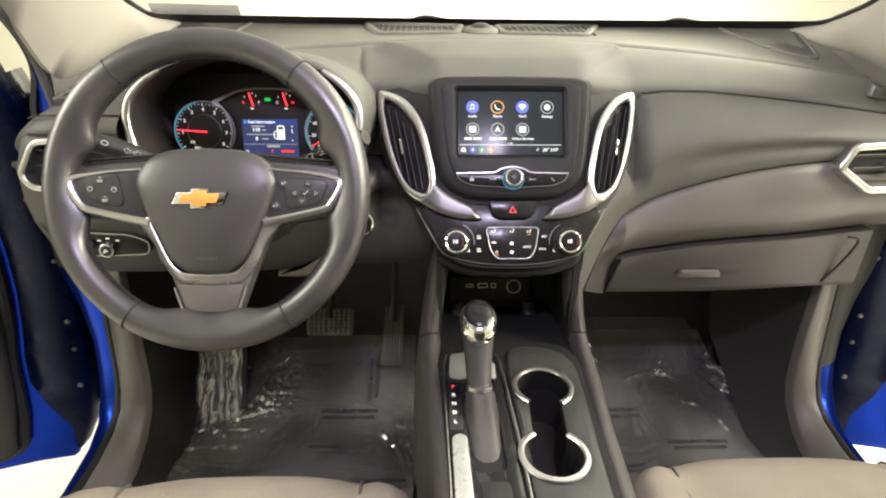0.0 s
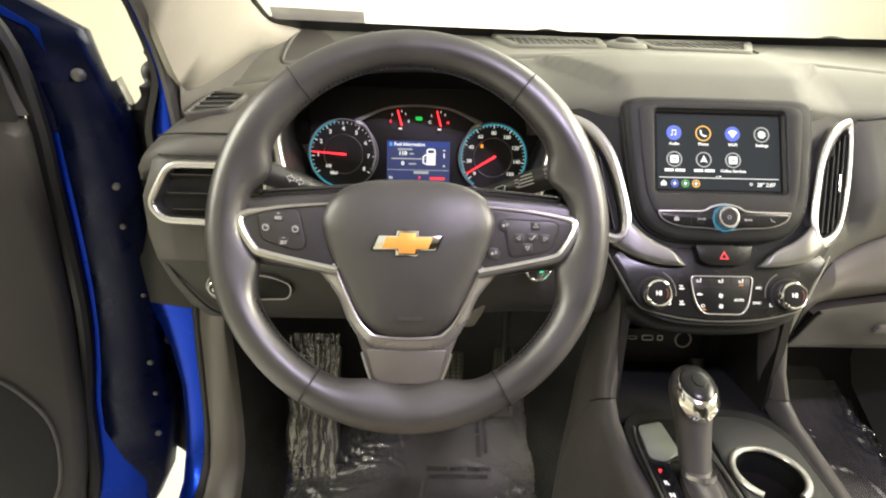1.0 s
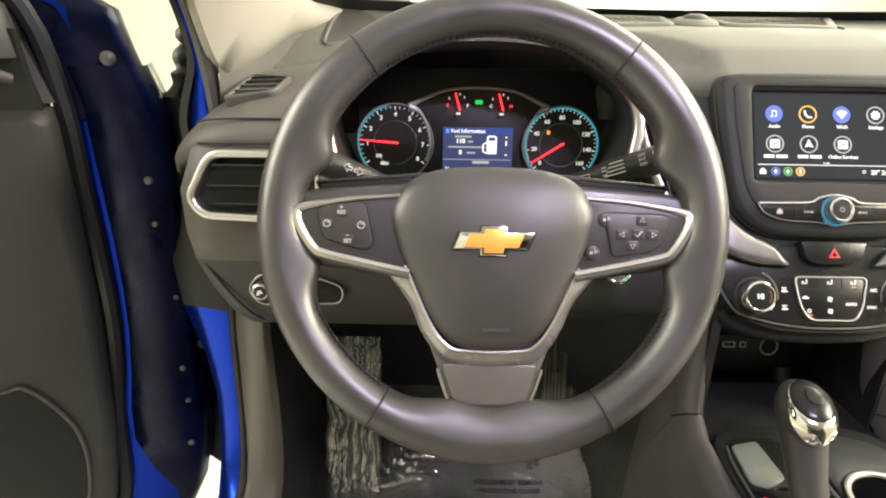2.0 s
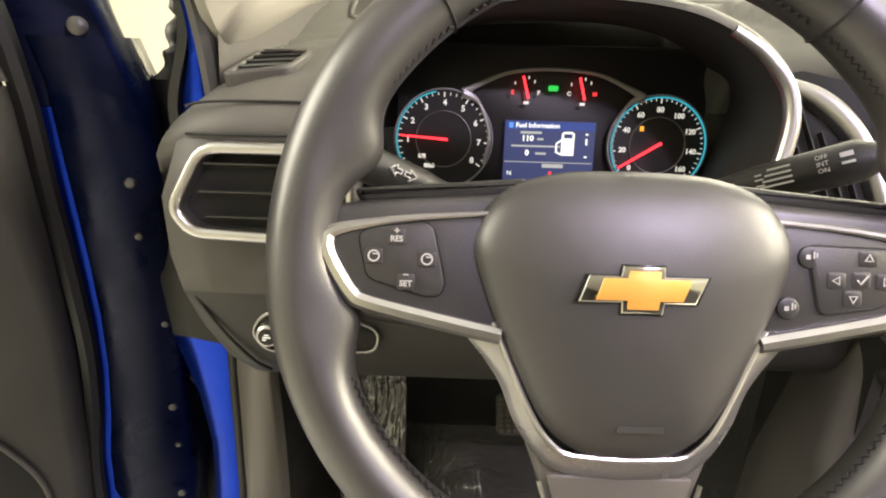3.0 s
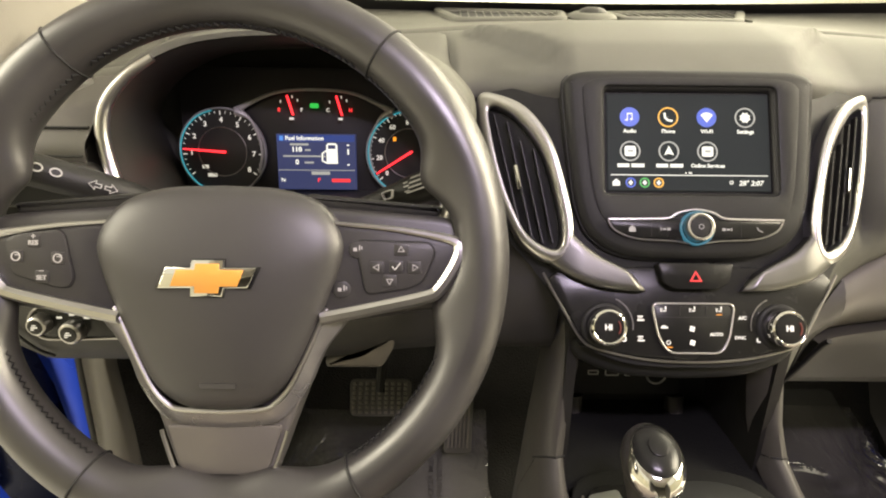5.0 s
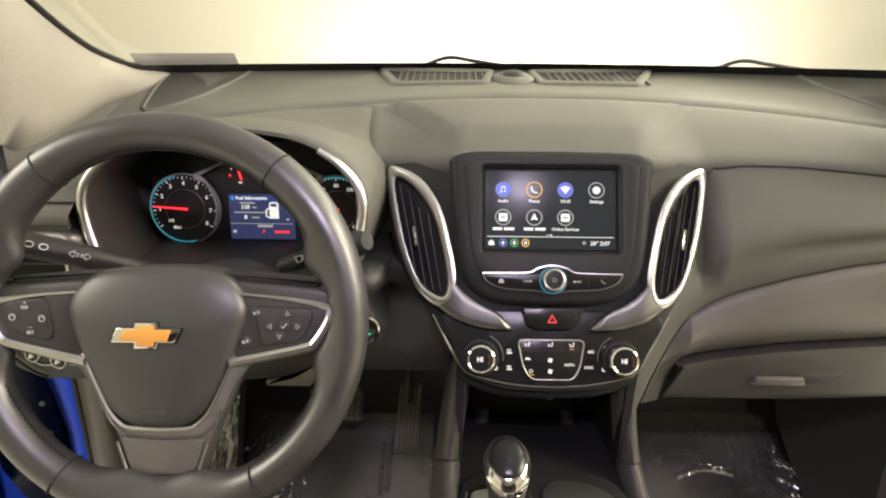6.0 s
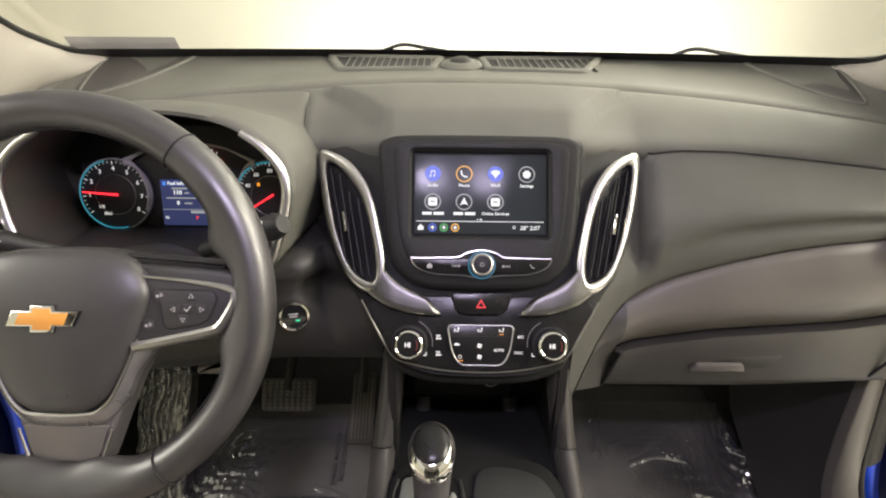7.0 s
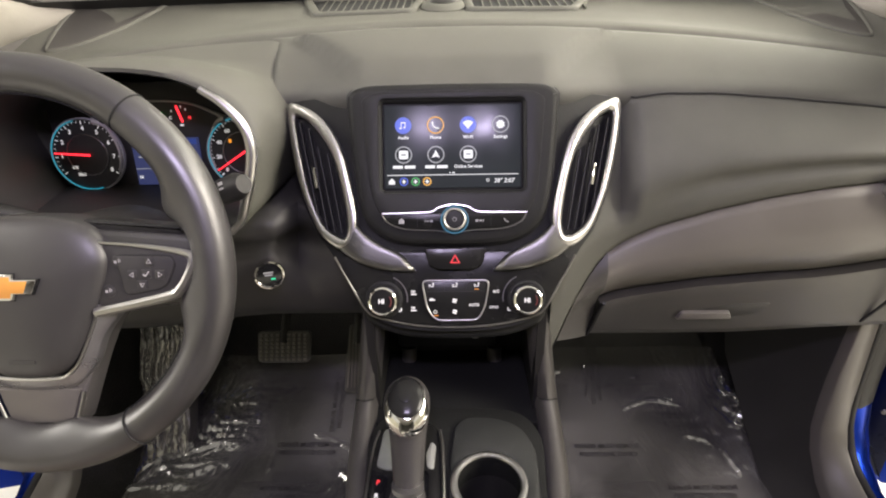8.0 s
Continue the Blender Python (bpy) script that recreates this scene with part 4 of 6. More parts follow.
DISPLAY_BLUE = glow("cluster_display_light", (0.035, 0.045, 0.14), 0.8)
RING_TEAL = glow("gauge_ring_light", (0.03, 0.40, 0.55), 0.75)
RED_NEEDLE = glow("needle_light", (1.0, 0.025, 0.04), 2.6)
CL = cluster()


# ---- driver side lower panels and side vent ----
DASH_SIDE = material("dash_end_plastic", (0.068, 0.064, 0.057), 0.55, grain=0.08, grain_size=0.0011, vary=0.06)



def driver_face():
    xs = [-0.690, -0.682, -0.668, -0.64, -0.61, -0.58, -0.555, -0.545, -0.54, -0.535, -0.53, -0.525, -0.515, -0.50, -0.47, -0.42, -0.37, -0.32, -0.27, -0.235, -0.22, -0.205, -0.19, -0.17, -0.15, -0.13, -0.115]
    g = []
    for x in xs:
        e = smooth((x + 0.690) / 0.030)
        y = 0.795 + 0.085 * (1 - e) ** 2 + 0.03 * smooth((x + 0.40) / 0.18)
        t = smooth((-0.528 - x) / 0.012)
        top = lerp(1.012, 1.078, t)
        back = lerp(0.945, 0.865, t)
        c = lambda yy, z: (x, behind_stack(x, yy, z), z)  # noqa: E731
        g.append([(x, back + 0.02, top + lerp(0.004, 0.028, t)), (x, back - 0.03 * (1 - t), top + lerp(0.002, 0.018, t)), c(y + 0.012, top), c(y + 0.002, top - 0.008), c(y - 0.003, lerp(0.985, 1.03, t)), c(y - 0.003, 0.985), c(y - 0.004, 0.955), c(y - 0.003, 0.925), c(y + 0.002, 0.895), (x, y + 0.014, 0.874), (x, y + 0.04, 0.862), (x, y + 0.12, 0.856)])
    side_line = [(0.850, -0.604), (0.872, -0.626), (0.895, -0.648), (0.925, -0.669), (0.950, -0.684), (0.975, -0.693), (1.0, -0.697), (1.045, -0.694), (1.068, -0.680), (1.085, -0.650), (1.12, -0.62)]
    g = [[(x if x > -0.60 else lerp(-0.60, through_table(z, side_line), (x + 0.60) / -0.09), y, z) for x, y, z in row] for row in g]
    ends = sum(1 for x in xs if x < -0.534)
    part("vent_surround", sheet([row[:7] for row in g[:ends]]), DASH_SIDE, IP, "rounded grey surround of the side vent", sharp=70)
    part("driver_panel", sheet([row[6:] for row in g[:ends]]), KNEE, IP, "dark grey panel at the end of the dashboard", sharp=70)
    part("knee_panel", sheet(g[ends - 1:]), KNEE, IP, "dark grey panel below the steering wheel", sharp=70)
    # joints of the panel
    part("panel_joint", tube(curve([(-0.664, 0.7975, 0.962), (-0.652, 0.7930, 0.945), (-0.634, 0.7905, 0.920), (-0.615, 0.7935, 0.895), (-0.603, 0.8005, 0.882)], 5), 0.0014, 6), VOID, IP)
    # end of the upper pad over the vent
    cap = []
    for i in range(29):
        x = -0.694 + 0.0058 * i
        k = max(0.0, min(1.0, (-0.598 - x) / 0.096))
        fall = 1 - math.sqrt(max(0.0, 1 - k * k))
        row = [(x, y + back * fall, z + 0.10 * max(0, x + 0.63) * (y > 0.82) - d * fall) for y, z, d, back in ((0.815, 1.058, 0.030, 0.06), (0.800, 1.066, 0.034, 0.05), (0.796, 1.076, 0.042, 0.05), (0.800, 1.088, 0.050, 0.04), (0.812, 1.097, 0.056, 0.03), (0.83, 1.1045, 0.060, 0.02), (0.85, 1.110, 0.062, 0.02), (0.89, 1.1185, 0.065, 0.01), (0.94, 1.1275, 0.10, 0.0), (1.00, 1.136, 0.14, 0.0), (1.06, 1.144, 0.17, 0.0), (1.12, 1.15, 0.18, 0.0))]
        cap.append(row)
    cap.insert(0, [(x - 0.001, y + 0.02, z - 0.09) for x, y, z in cap[0]])
    part("dash_end", sheet(cap), DASH_SIDE, IP, "rounded end of the dashboard over the side vent", sharp=60)
    for line in (((-0.660, 0.826, 1.0925), (-0.645, 0.8155, 1.0965), (-0.62, 0.812, 1.0985), (-0.58, 0.812, 1.0990), (-0.533, 0.812, 1.099)), ((-0.655, 0.812, 1.0745), (-0.648, 0.8005, 1.0760), (-0.62, 0.796, 1.0765), (-0.56, 0.796, 1.0770), (-0.533, 0.796, 1.077))):
        part("end_joint", tube(curve(line, 5), 0.0012, 6), VOID, IP)
    fr = Frame((-0.588, 0.785, 1.037), (1, 0, 0), (0, 0.12, 1))
    o = rounded([(-0.074, -0.012), (-0.048, 0.036), (0.064, 0.036), (0.064, -0.038), (-0.058, -0.033)], 0.016)
    # black sheet in place of the dark inside of the duct
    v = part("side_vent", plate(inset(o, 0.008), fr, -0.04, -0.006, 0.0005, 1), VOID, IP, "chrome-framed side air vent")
    part("vent_frame", frame_ring(o, 0.0085, fr, -0.02, 0.010, 0.005), CHROME, v)
    for z in (-0.018, 0.0, 0.020):
        fin = sheet([[fr(u, z + dz, w) for u in (-0.050 + 0.25 * abs(z), 0.0, 0.058)] for w, dz in ((-0.008, -0.0032), (0.004, 0.0))], 0.0014, (0, 0, 1))
        part("vane", fin, KNEE, v)
    sw = Frame((-0.556, 0.791, 0.924), (1, 0, 0), (0, 0.05, 1))
    o = rounded([(-0.056, 0.0), (-0.044, 0.017), (0.020, 0.014), (0.045, 0.004), (0.042, -0.014), (-0.044, -0.016)], 0.012)
    p = part("light_switch_panel", plate(o, sw, -0.01, 0.004, 0.002), PANEL_GLOSS, IP, "headlamp switch panel with two round knobs")
    part("panel_rim", frame_ring(inset(o, -0.0015), 0.0022, sw, 0.0, 0.0055, 0.001), SATIN, p)
    for u, v0, r in ((-0.040, 0.001, 0.0095), (-0.011, -0.006, 0.0105)):
        k = part("switch_knob", dome(disc(u, v0, r, 24), sw, 0, [(1, 0.010), (0.95, 0.014), (0.82, 0.015)]), CHROME, p, "chrome-ringed switch knob")
        part("knob_face", dome(disc(u, v0, r * 0.72, 20), sw, 0.01, [(1, 0.0155), (0.5, 0.016)]), BLACK, k)
        bars([(u, v0, 0.006, 0.0012), (u, v0 + 0.002, 0.0035, 0.001), (u - 0.002, v0 - 0.002, 0.003, 0.001)], sw, INK, k, 0.016, "lamp_symbol", 0.0004)
    for u, v0 in ((-0.024, 0.006), (-0.012, 0.009), (0.001, 0.006)):
        bars([(u, v0, 0.005, 0.002)], sw, INK, p, 0.0042, "switch_symbol", 0.0004)
    # start button
    fr = Frame((-0.2175, 0.816, 0.9455), (1, 0.25, 0), (0, 0.15, 1))
    b = part("start_button", dome(disc(0, 0, 0.0180, 40), fr, -0.01, [(1, 0.004), (0.95, 0.0078), (0.84, 0.0085), (0.77, 0.006)]), BRIGHT, IP, "chrome-ringed engine start button")
    part("button_face", dome(disc(0, 0, 0.0138, 32), fr, -0.005, [(1, 0.0062), (0.5, 0.0068)]), GLOSS, b)
    bars([(-0.001, 0.003, 0.011, 0.0020), (-0.001, 0.0, 0.009, 0.0020)], fr, INK_DIM, b, 0.0066, "print", 0.0004)
    bars([(0.004, -0.005, 0.005, 0.0018)], fr, glow("green_button_light", (0.02, 0.7, 0.35), 1.2), b, 0.0066, "green_mark", 0.0004)
    # column cover under the wheel
    kc = rounded([(-0.348, 0.856), (-0.290, 0.856), (-0.278, 0.878), (-0.272, 0.900), (-0.287, 0.895), (-0.312, 0.876), (-0.348, 0.866)], 0.006)
    part("knee_cover", plate(kc, Frame((0, 0.822, 0), (1, 0, 0), (0, 0, 1)), -0.03, 0.0, 0.006, 3), DECOR, IP, "grey lower column cover")


driver_face()


# ---- steering wheel ----
WT = radians(19)
WHEEL = Frame((-0.3684, 0.6591, 1.0378), (1, 0, 0), (0, math.sin(WT), math.cos(WT)))


YOKE = material("grey_metallic_yoke", (0.14, 0.13, 0.125), 0.40, 0.4, vary_size=0.05, smudge=0.06)
VEE = material("satin_metal_vee", (0.30, 0.29, 0.285), 0.30, 0.75, vary_size=0.05, smudge=0.05)


def steering_wheel():
    wh = thing("steering_wheel", "worn black leather steering wheel with three spokes and control buttons", "steering wheel", place=tuple(WHEEL.o))
    R, r = 0.1648, 0.0166
    ring = []
    n, m = 180, 28
    near = lambda deg, at, wide: math.exp(-(min(abs(deg - at), 360 - abs(deg - at)) / wide) ** 2)  # noqa: E731
    for i in range(n):
        a = 2 * math.pi * i / n
        deg = math.degrees(a) % 360
        # thicker grips at ten and two, leather drawn inwards over the ends of the spokes
        grip = 0.0016 * (near(deg, 38, 20) + near(deg, 142, 20)) + 0.0010 * near(deg, 270, 30)
        flare = 0.0125 * (near(deg, 22, 7) + near(deg, 158, 7) + near(deg, 349, 9) + near(deg, 191, 9)) + 0.0105 * (near(deg, 257, 9) + near(deg, 283, 9) + 0.6 * near(deg, 270, 9))
        loop = []
        for j in range(m):
            b = 2 * math.pi * j / m
            inner = max(0.0, -math.cos(b))
            rr = R + (r + grip) * math.cos(b) - min(flare, 0.0135) * inner ** 1.6
            loop.append(WHEEL(rr * math.cos(a), rr * math.sin(a), (r * 1.08 + grip) * math.sin(b) * (1 - 0.012 / 0.0166 * min(flare, 0.0135) / 0.0135 * 0.35 * inner)))
        ring.append(loop)
    ring.append(ring[0])
    bm = rings(ring, (False, False))
    bmesh.ops.remove_doubles(bm, verts=bm.verts[:], dist=1e-6)
    rim = part("rim", bm, LEATHER, wh, "worn black leather rim")
    for deg in (52.5, 127.5, 238.0, 302.0):
        a = radians(deg)
        p = [WHEEL((R + (r + 0.0012) * math.cos(b)) * math.cos(a), (R + (r + 0.0012) * math.cos(b)) * math.sin(a), (r * 1.09 + 0.0012) * math.sin(b)) for b in [2 * math.pi * j / 24 for j in range(24)]]
        part("rim_seam", tube(p, 0.0008, 5, True), VOID, rim)
    # cross stitching along the inner side of the grips
    for a0, a1 in ((30, 52), (56, 124), (128, 150), (201, 236), (304, 339)):
        count = int((a1 - a0) * 1.1)
        line = []
        for i in range(count + 1):
            a, b = radians(lerp(a0, a1, i / count)), 2.80 if i % 2 else 2.94
            rr = R + (r + 0.0013) * math.cos(b)
            line.append(WHEEL(rr * math.cos(a), rr * math.sin(a), (r * 1.08 + 0.0014) * math.sin(b)))
        part("lacing", tube(line, 0.0006, 5), VOID, rim, "black cross stitching")
    hub = sym(curve([(0.0, 0.046), (0.036, 0.044), (0.062, 0.034), (0.0755, 0.013), (0.0715, -0.010), (0.0590, -0.040), (0.0410, -0.0755), (0.0215, -0.0905), (0.0, -0.0930)], 5))
    hub = [Vector((q.x * 1.03, (q.y + 0.02) * 1.025 - 0.02)) for q in hub]
    part("airbag_cover", dome(hub, WHEEL, -0.03, [(1, 0.002), (0.992, 0.006), (0.97, 0.0098), (0.93, 0.0130), (0.87, 0.0158), (0.76, 0.0188), (0.62, 0.0214), (0.45, 0.0236), (0.25, 0.0250), (0.05, 0.0255)]), AIRBAG, wh, "grained black airbag cover")
    gold = [(-0.030, -0.0060), (-0.0105, -0.0060), (-0.0105, -0.0110), (0.0085, -0.0110), (0.0095, -0.0060), (0.0235, -0.0060), (0.0290, 0.0065), (0.0095, 0.0065), (0.0095, 0.0110), (-0.0095, 0.0110), (-0.0105, 0.0065), (-0.0250, 0.0065)]
    em = Frame(WHEEL(0.0, -0.0095, 0.0245), WHEEL.u, WHEEL.v)
    part("emblem_bed", plate([Vector(q) * 1.06 for q in gold], em, -0.006, 0.0013, 0.0003), GLOSS, wh)
    e = part("emblem", plate([Vector(q) for q in gold], em, -0.002, 0.0030, 0.0014), BRIGHT, wh, "gold cross-shaped emblem with chrome border")
    part("emblem_face", plate([Vector((q[0] * 0.74, q[1] * 0.80)) for q in gold], em, 0.0, 0.0036, 0.0006), GOLD, e)
    bars([(0.004, -0.066, 0.010, 0.0010), (0.0, -0.072, 0.004, 0.0010), (0.003, -0.0755, 0.022, 0.0032)], WHEEL, AIRBAG, wh, 0.0188, "embossed_print", 0.0010)
    for s in (1, -1):
        o = rounded([(s * 0.066, 0.024), (s * 0.108, 0.0205), (s * 0.146, 0.0145), (s * 0.150, 0.006), (s * 0.139, -0.014), (s * 0.128, -0.021), (s * 0.062, -0.035)], 0.006)
        sp = part("side_spoke", plate(o, WHEEL, -0.020, 0.0075, 0.003), SPOKE_FACE, wh)
        web = rounded([(s * 0.055, 0.036), (s * 0.135, 0.030), (s * 0.165, 0.024), (s * 0.165, -0.018), (s * 0.140, -0.030), (s * 0.055, -0.042)], 0.008)
        part("spoke_back", plate(web, WHEEL, -0.026, 0.0, 0.006, 3), LEATHER, sp)
        part("spoke_shelf", plate(rounded([(s * 0.05, 0.032), (s * 0.135, 0.028), (s * 0.140, 0.036), (s * 0.05, 0.044)], 0.004), WHEEL, -0.030, -0.004, 0.004, 3), BLACK, sp)
        top = curve([(s * 0.068, 0.0245), (s * 0.108, 0.0210), (s * 0.143, 0.0150), (s * 0.1495, 0.009), (s * 0.147, -0.001), (s * 0.137, -0.0165), (s * 0.128, -0.0215), (s * 0.095, -0.029), (s * 0.063, -0.0355)], 5)
        k = len(top)
        part("spoke_trim", tube([WHEEL(q[0], q[1], 0.0075) for q in top], [0.0012 + 0.0032 * smooth(2.2 * i / k) for i in range(k)], 8), CHROME, sp, "satin chrome spoke trim")
        # control pads
        if s > 0:
            pad = rounded([(0.084, 0.0135), (0.131, 0.0125), (0.1345, 0.006), (0.127, -0.0115), (0.119, -0.0160), (0.091, -0.0205)], 0.005)
        else:
            pad = rounded([(-0.134, 0.012), (-0.127, 0.0160), (-0.101, 0.0190), (-0.097, 0.016), (-0.091, -0.011), (-0.093, -0.0165), (-0.100, -0.0175), (-0.129, -0.0090)], 0.004)
        part("pad_gap", plate(inset(pad, -0.0008), WHEEL, 0.0, 0.0078, 0.0002, 1), VOID, sp)
        pd = part("control_pad", plate(pad, WHEEL, 0.0, 0.0092, 0.0012), SPOKE_FACE, sp)
        spots = ((0.113, 0.008), (0.098, -0.003), (0.110, -0.0025), (0.1215, -0.003), (0.106, -0.0115)) if s > 0 else ((-0.115, 0.0115), (-0.126, 0.002), (-0.100, 0.001), (-0.110, -0.0105))
        for a, b in spots:
            part("key", plate(box_outline(a - 0.0045, b - 0.004, a + 0.0045, b + 0.004, 0.0015, 2), WHEEL, 0.006, 0.0099, 0.0008), SPOKE_FACE, pd)
        if s > 0:
            for a, b, t in ((0.113, 0.008, 1), (0.098, -0.003, 2), (0.1215, -0.003, 0), (0.106, -0.0115, 3)):
                q = [Vector((a + 0.0026 * math.cos(t * math.pi / 2 + k * 2.094), b + 0.0026 * math.sin(t * math.pi / 2 + k * 2.094))) for k in range(3)]
                part("arrow", frame_ring(q, 0.0008, WHEEL, 0.0098, 0.0103, 0.0001), SOFT_INK, pd)
            part("tick_symbol", tube([WHEEL(0.1075, -0.0025, 0.0101), WHEEL(0.1092, -0.0045, 0.0101), WHEEL(0.1127, -0.0002, 0.0101)], 0.0005, 5), SOFT_INK, pd)
            for a, b in ((0.0855, 0.0080), (0.0760, -0.0172)):
                kk = part("round_key", plate(disc(a, b, 0.0056, 20), WHEEL, 0.0, 0.0090, 0.0012), SPOKE_FACE, sp)
                bars([(a - 0.0012, b, 0.0022, 0.0022), (a + 0.0016, b + 0.0010, 0.0008, 0.0034), (a + 0.0030, b + 0.0010, 0.0006, 0.0022)], WHEEL, SOFT_INK, kk, 0.0089, "voice_symbol", 0.0004)
        else:
            lettering("RES", WHEEL, -0.115, 0.0105, 0.0040, SOFT_INK, pd, 0.0102, bold=0.03)
            bars([(-0.115, 0.0146, 0.0028, 0.0006), (-0.115, 0.0146, 0.0006, 0.0028), (-0.110, -0.0068, 0.0028, 0.0006)], WHEEL, SOFT_INK, pd, 0.0098, "sign", 0.0004)
            lettering("SET", WHEEL, -0.110, -0.0112, 0.0040, SOFT_INK, pd, 0.0102, bold=0.03)
            for a, b in ((-0.126, 0.002), (-0.100, 0.001)):
                part("cruise_symbol", frame_ring(disc(a, b, 0.0030, 14), 0.0008, WHEEL, 0.0098, 0.0103, 0.0001), SOFT_INK, pd)
                bars([(a + 0.001, b + 0.001, 0.003, 0.0007)], WHEEL, SOFT_INK, pd, 0.0098, "needle_mark", 0.0004)
    # lower spoke: grey yoke, chrome V under the airbag cover, recessed insert
    yoke = sym(curve([(0.0, -0.040), (0.072, -0.030), (0.080, -0.034), (0.066, -0.050), (0.053, -0.077), (0.0415, -0.107), (0.0315, -0.1345), (0.0255, -0.1435), (0.0, -0.1470)], 5))
    part("lower_spoke", plate(yoke, WHEEL, -0.028, -0.002, 0.004, 3), YOKE, wh, "grey metal lower spoke")
    edge = curve([(0.0665, -0.0290), (0.0515, -0.0630), (0.0430, -0.0795), (0.0350, -0.0888), (0.0260, -0.0935), (0.0, -0.0950)], 6)
    rim_out = curve([(0.0840, -0.0315), (0.0640, -0.0570), (0.0545, -0.0790), (0.0430, -0.0960), (0.0290, -0.1050), (0.0, -0.1075)], 6)
    for s in (1, -1):
        v = []
        for a, b in zip(edge, rim_out):
            v.append([WHEEL(s * p.x, p.y, w) for p, w in [(a, -0.008), (a, 0.0055), (a.lerp(b, 0.10), 0.0066), (a.lerp(b, 0.25), 0.0058), (a.lerp(b, 0.6), 0.0034), (a.lerp(b, 0.92), 0.0014), (b, 0.0002), (b, -0.010)]])
        part("v_trim", sheet(v), VEE, wh, "satin metal trim under the airbag cover", sharp=50)
        part("v_edge", tube([WHEEL(s * q.x, q.y, 0.0064) for q in edge], 0.0017, 8), CHROME, wh)
    ins = rounded([(-0.0375, -0.1055), (-0.0290, -0.1325), (-0.0235, -0.1380), (0.0235, -0.1380), (0.0290, -0.1325), (0.0375, -0.1055)], 0.004)
    part("spoke_insert", plate(ins, WHEEL, -0.01, 0.0005, 0.0016), SILVER, wh, "pale metallic lower spoke insert")
    part("insert_rim", tube(curve([WHEEL(a, b, 0.0002) for a, b in ((-0.0405, -0.1090), (-0.0385, -0.1160), (-0.0310, -0.1365), (-0.0240, -0.1415), (0.0, -0.1430), (0.0240, -0.1415), (0.0310, -0.1365), (0.0385, -0.1160), (0.0405, -0.1090))], 5), 0.0013, 8), SATIN, wh)
    # column and stalks
    part("column_shroud", tube([WHEEL(0, 0.0, -0.025), WHEEL(0, -0.005, -0.06), WHEEL(0, -0.01, -0.16)], [0.045, 0.058, 0.072], 24, squash=(1.0, 0.8)), BLACK, wh)
    for s in (-1, 1):
        if s > 0:
            pts = [Vector(q) for q in ((-0.300, 0.790, 1.036), (-0.262, 0.774, 1.054), (-0.252, 0.769, 1.058), (-0.207, 0.746, 1.080), (-0.198, 0.741, 1.084))]
        else:
            pts = [Vector(q) for q in ((-0.425, 0.797, 1.020), (-0.470, 0.769, 1.046), (-0.482, 0.761, 1.053), (-0.536, 0.727, 1.0835), (-0.545, 0.721, 1.0885))]
        st = part("stalk", tube(pts, ([0.008, 0.0105, 0.0125, 0.0135, 0.009] if s > 0 else [0.008, 0.0105, 0.0120, 0.0130, 0.0085]), 14), BLACK, wh, "black column stalk with white symbols")
        d = (pts[3] - pts[2]).normalized()
        d = d if s > 0 else -d
        up = (WHEEL.v - d * WHEEL.v.dot(d)).normalized()
        fs = Frame((pts[2] + pts[3]) / 2 + d.cross(up) * (0.0134 if s > 0 else 0.0128), d, up)
        if s > 0:
            for i in range(4):
                bars([(-0.014 - 0.001 * i, 0.006 - 0.0035 * i, 0.013 + 0.002 * i, 0.0012)], fs, SOFT_INK, st, 0.0006, "wiper_mark", 0.0004)
            for i, word in enumerate(("OFF", "INT", "ON")):
                lettering(word, fs, 0.009, 0.0055 - 0.0042 * i, 0.0040, SOFT_INK, st, 0.0010)
            for bar in ((0.022, 0.004, 0.007, 0.003), (0.022, -0.001, 0.007, 0.0016), (-0.026, 0.001, 0.005, 0.0010), (-0.026, -0.003, 0.005, 0.0010), (-0.026, 0.004, 0.004, 0.0010)):
                bars([bar], fs, SOFT_INK, st, 0.0006, "print", 0.0004)
            part("wiper_symbol", frame_ring(rounded([(-0.050, -0.004), (-0.042, -0.004), (-0.040, 0.003), (-0.052, 0.003)], 0.002), 0.0008, fs, -0.002, 0.0008, 0.0001), SOFT_INK, st)
        else:
            for u in (-0.026, -0.014):
                part("lamp_symbol", frame_ring(disc(u, 0.001, 0.0042, 14, 0.8), 0.0011, fs, 0.0, 0.0010, 0.0001), SOFT_INK, st)
            for u, w in ((0.012, -1), (0.022, 1)):
                q = [Vector((u + w * x, y)) for x, y in ((-0.004, 0.0016), (0.0, 0.0016), (0.0, 0.004), (0.0052, 0.0), (0.0, -0.004), (0.0, -0.0016), (-0.004, -0.0016))]
                part("arrow", frame_ring(q if w > 0 else q[::-1], 0.0009, fs, -0.003, 0.0008, 0.0001), SOFT_INK, st)


steering_wheel()


# ---- centre console ----
DECK = Frame((0, 0.65, 0.7515), (1, 0, 0), (0, 1, 0.06))


def figure_eight():
    """The joined outline of the two cup wells, in the deck's plane."""
    a, b, r, neck = Vector((0.035, 0.025)), Vector((0.025, -0.098)), 0.0385, 0.56
    axis = math.atan2((b - a).y, (b - a).x)
    first = [a + Vector((math.cos(t), math.sin(t))) * r for t in [axis + neck + (2 * math.pi - 2 * neck) * i / 26 for i in range(27)]]
    second = [b + Vector((math.cos(t), math.sin(t))) * r for t in [axis + math.pi + neck + (2 * math.pi - 2 * neck) * i / 26 for i in range(27)]]
    return first, second


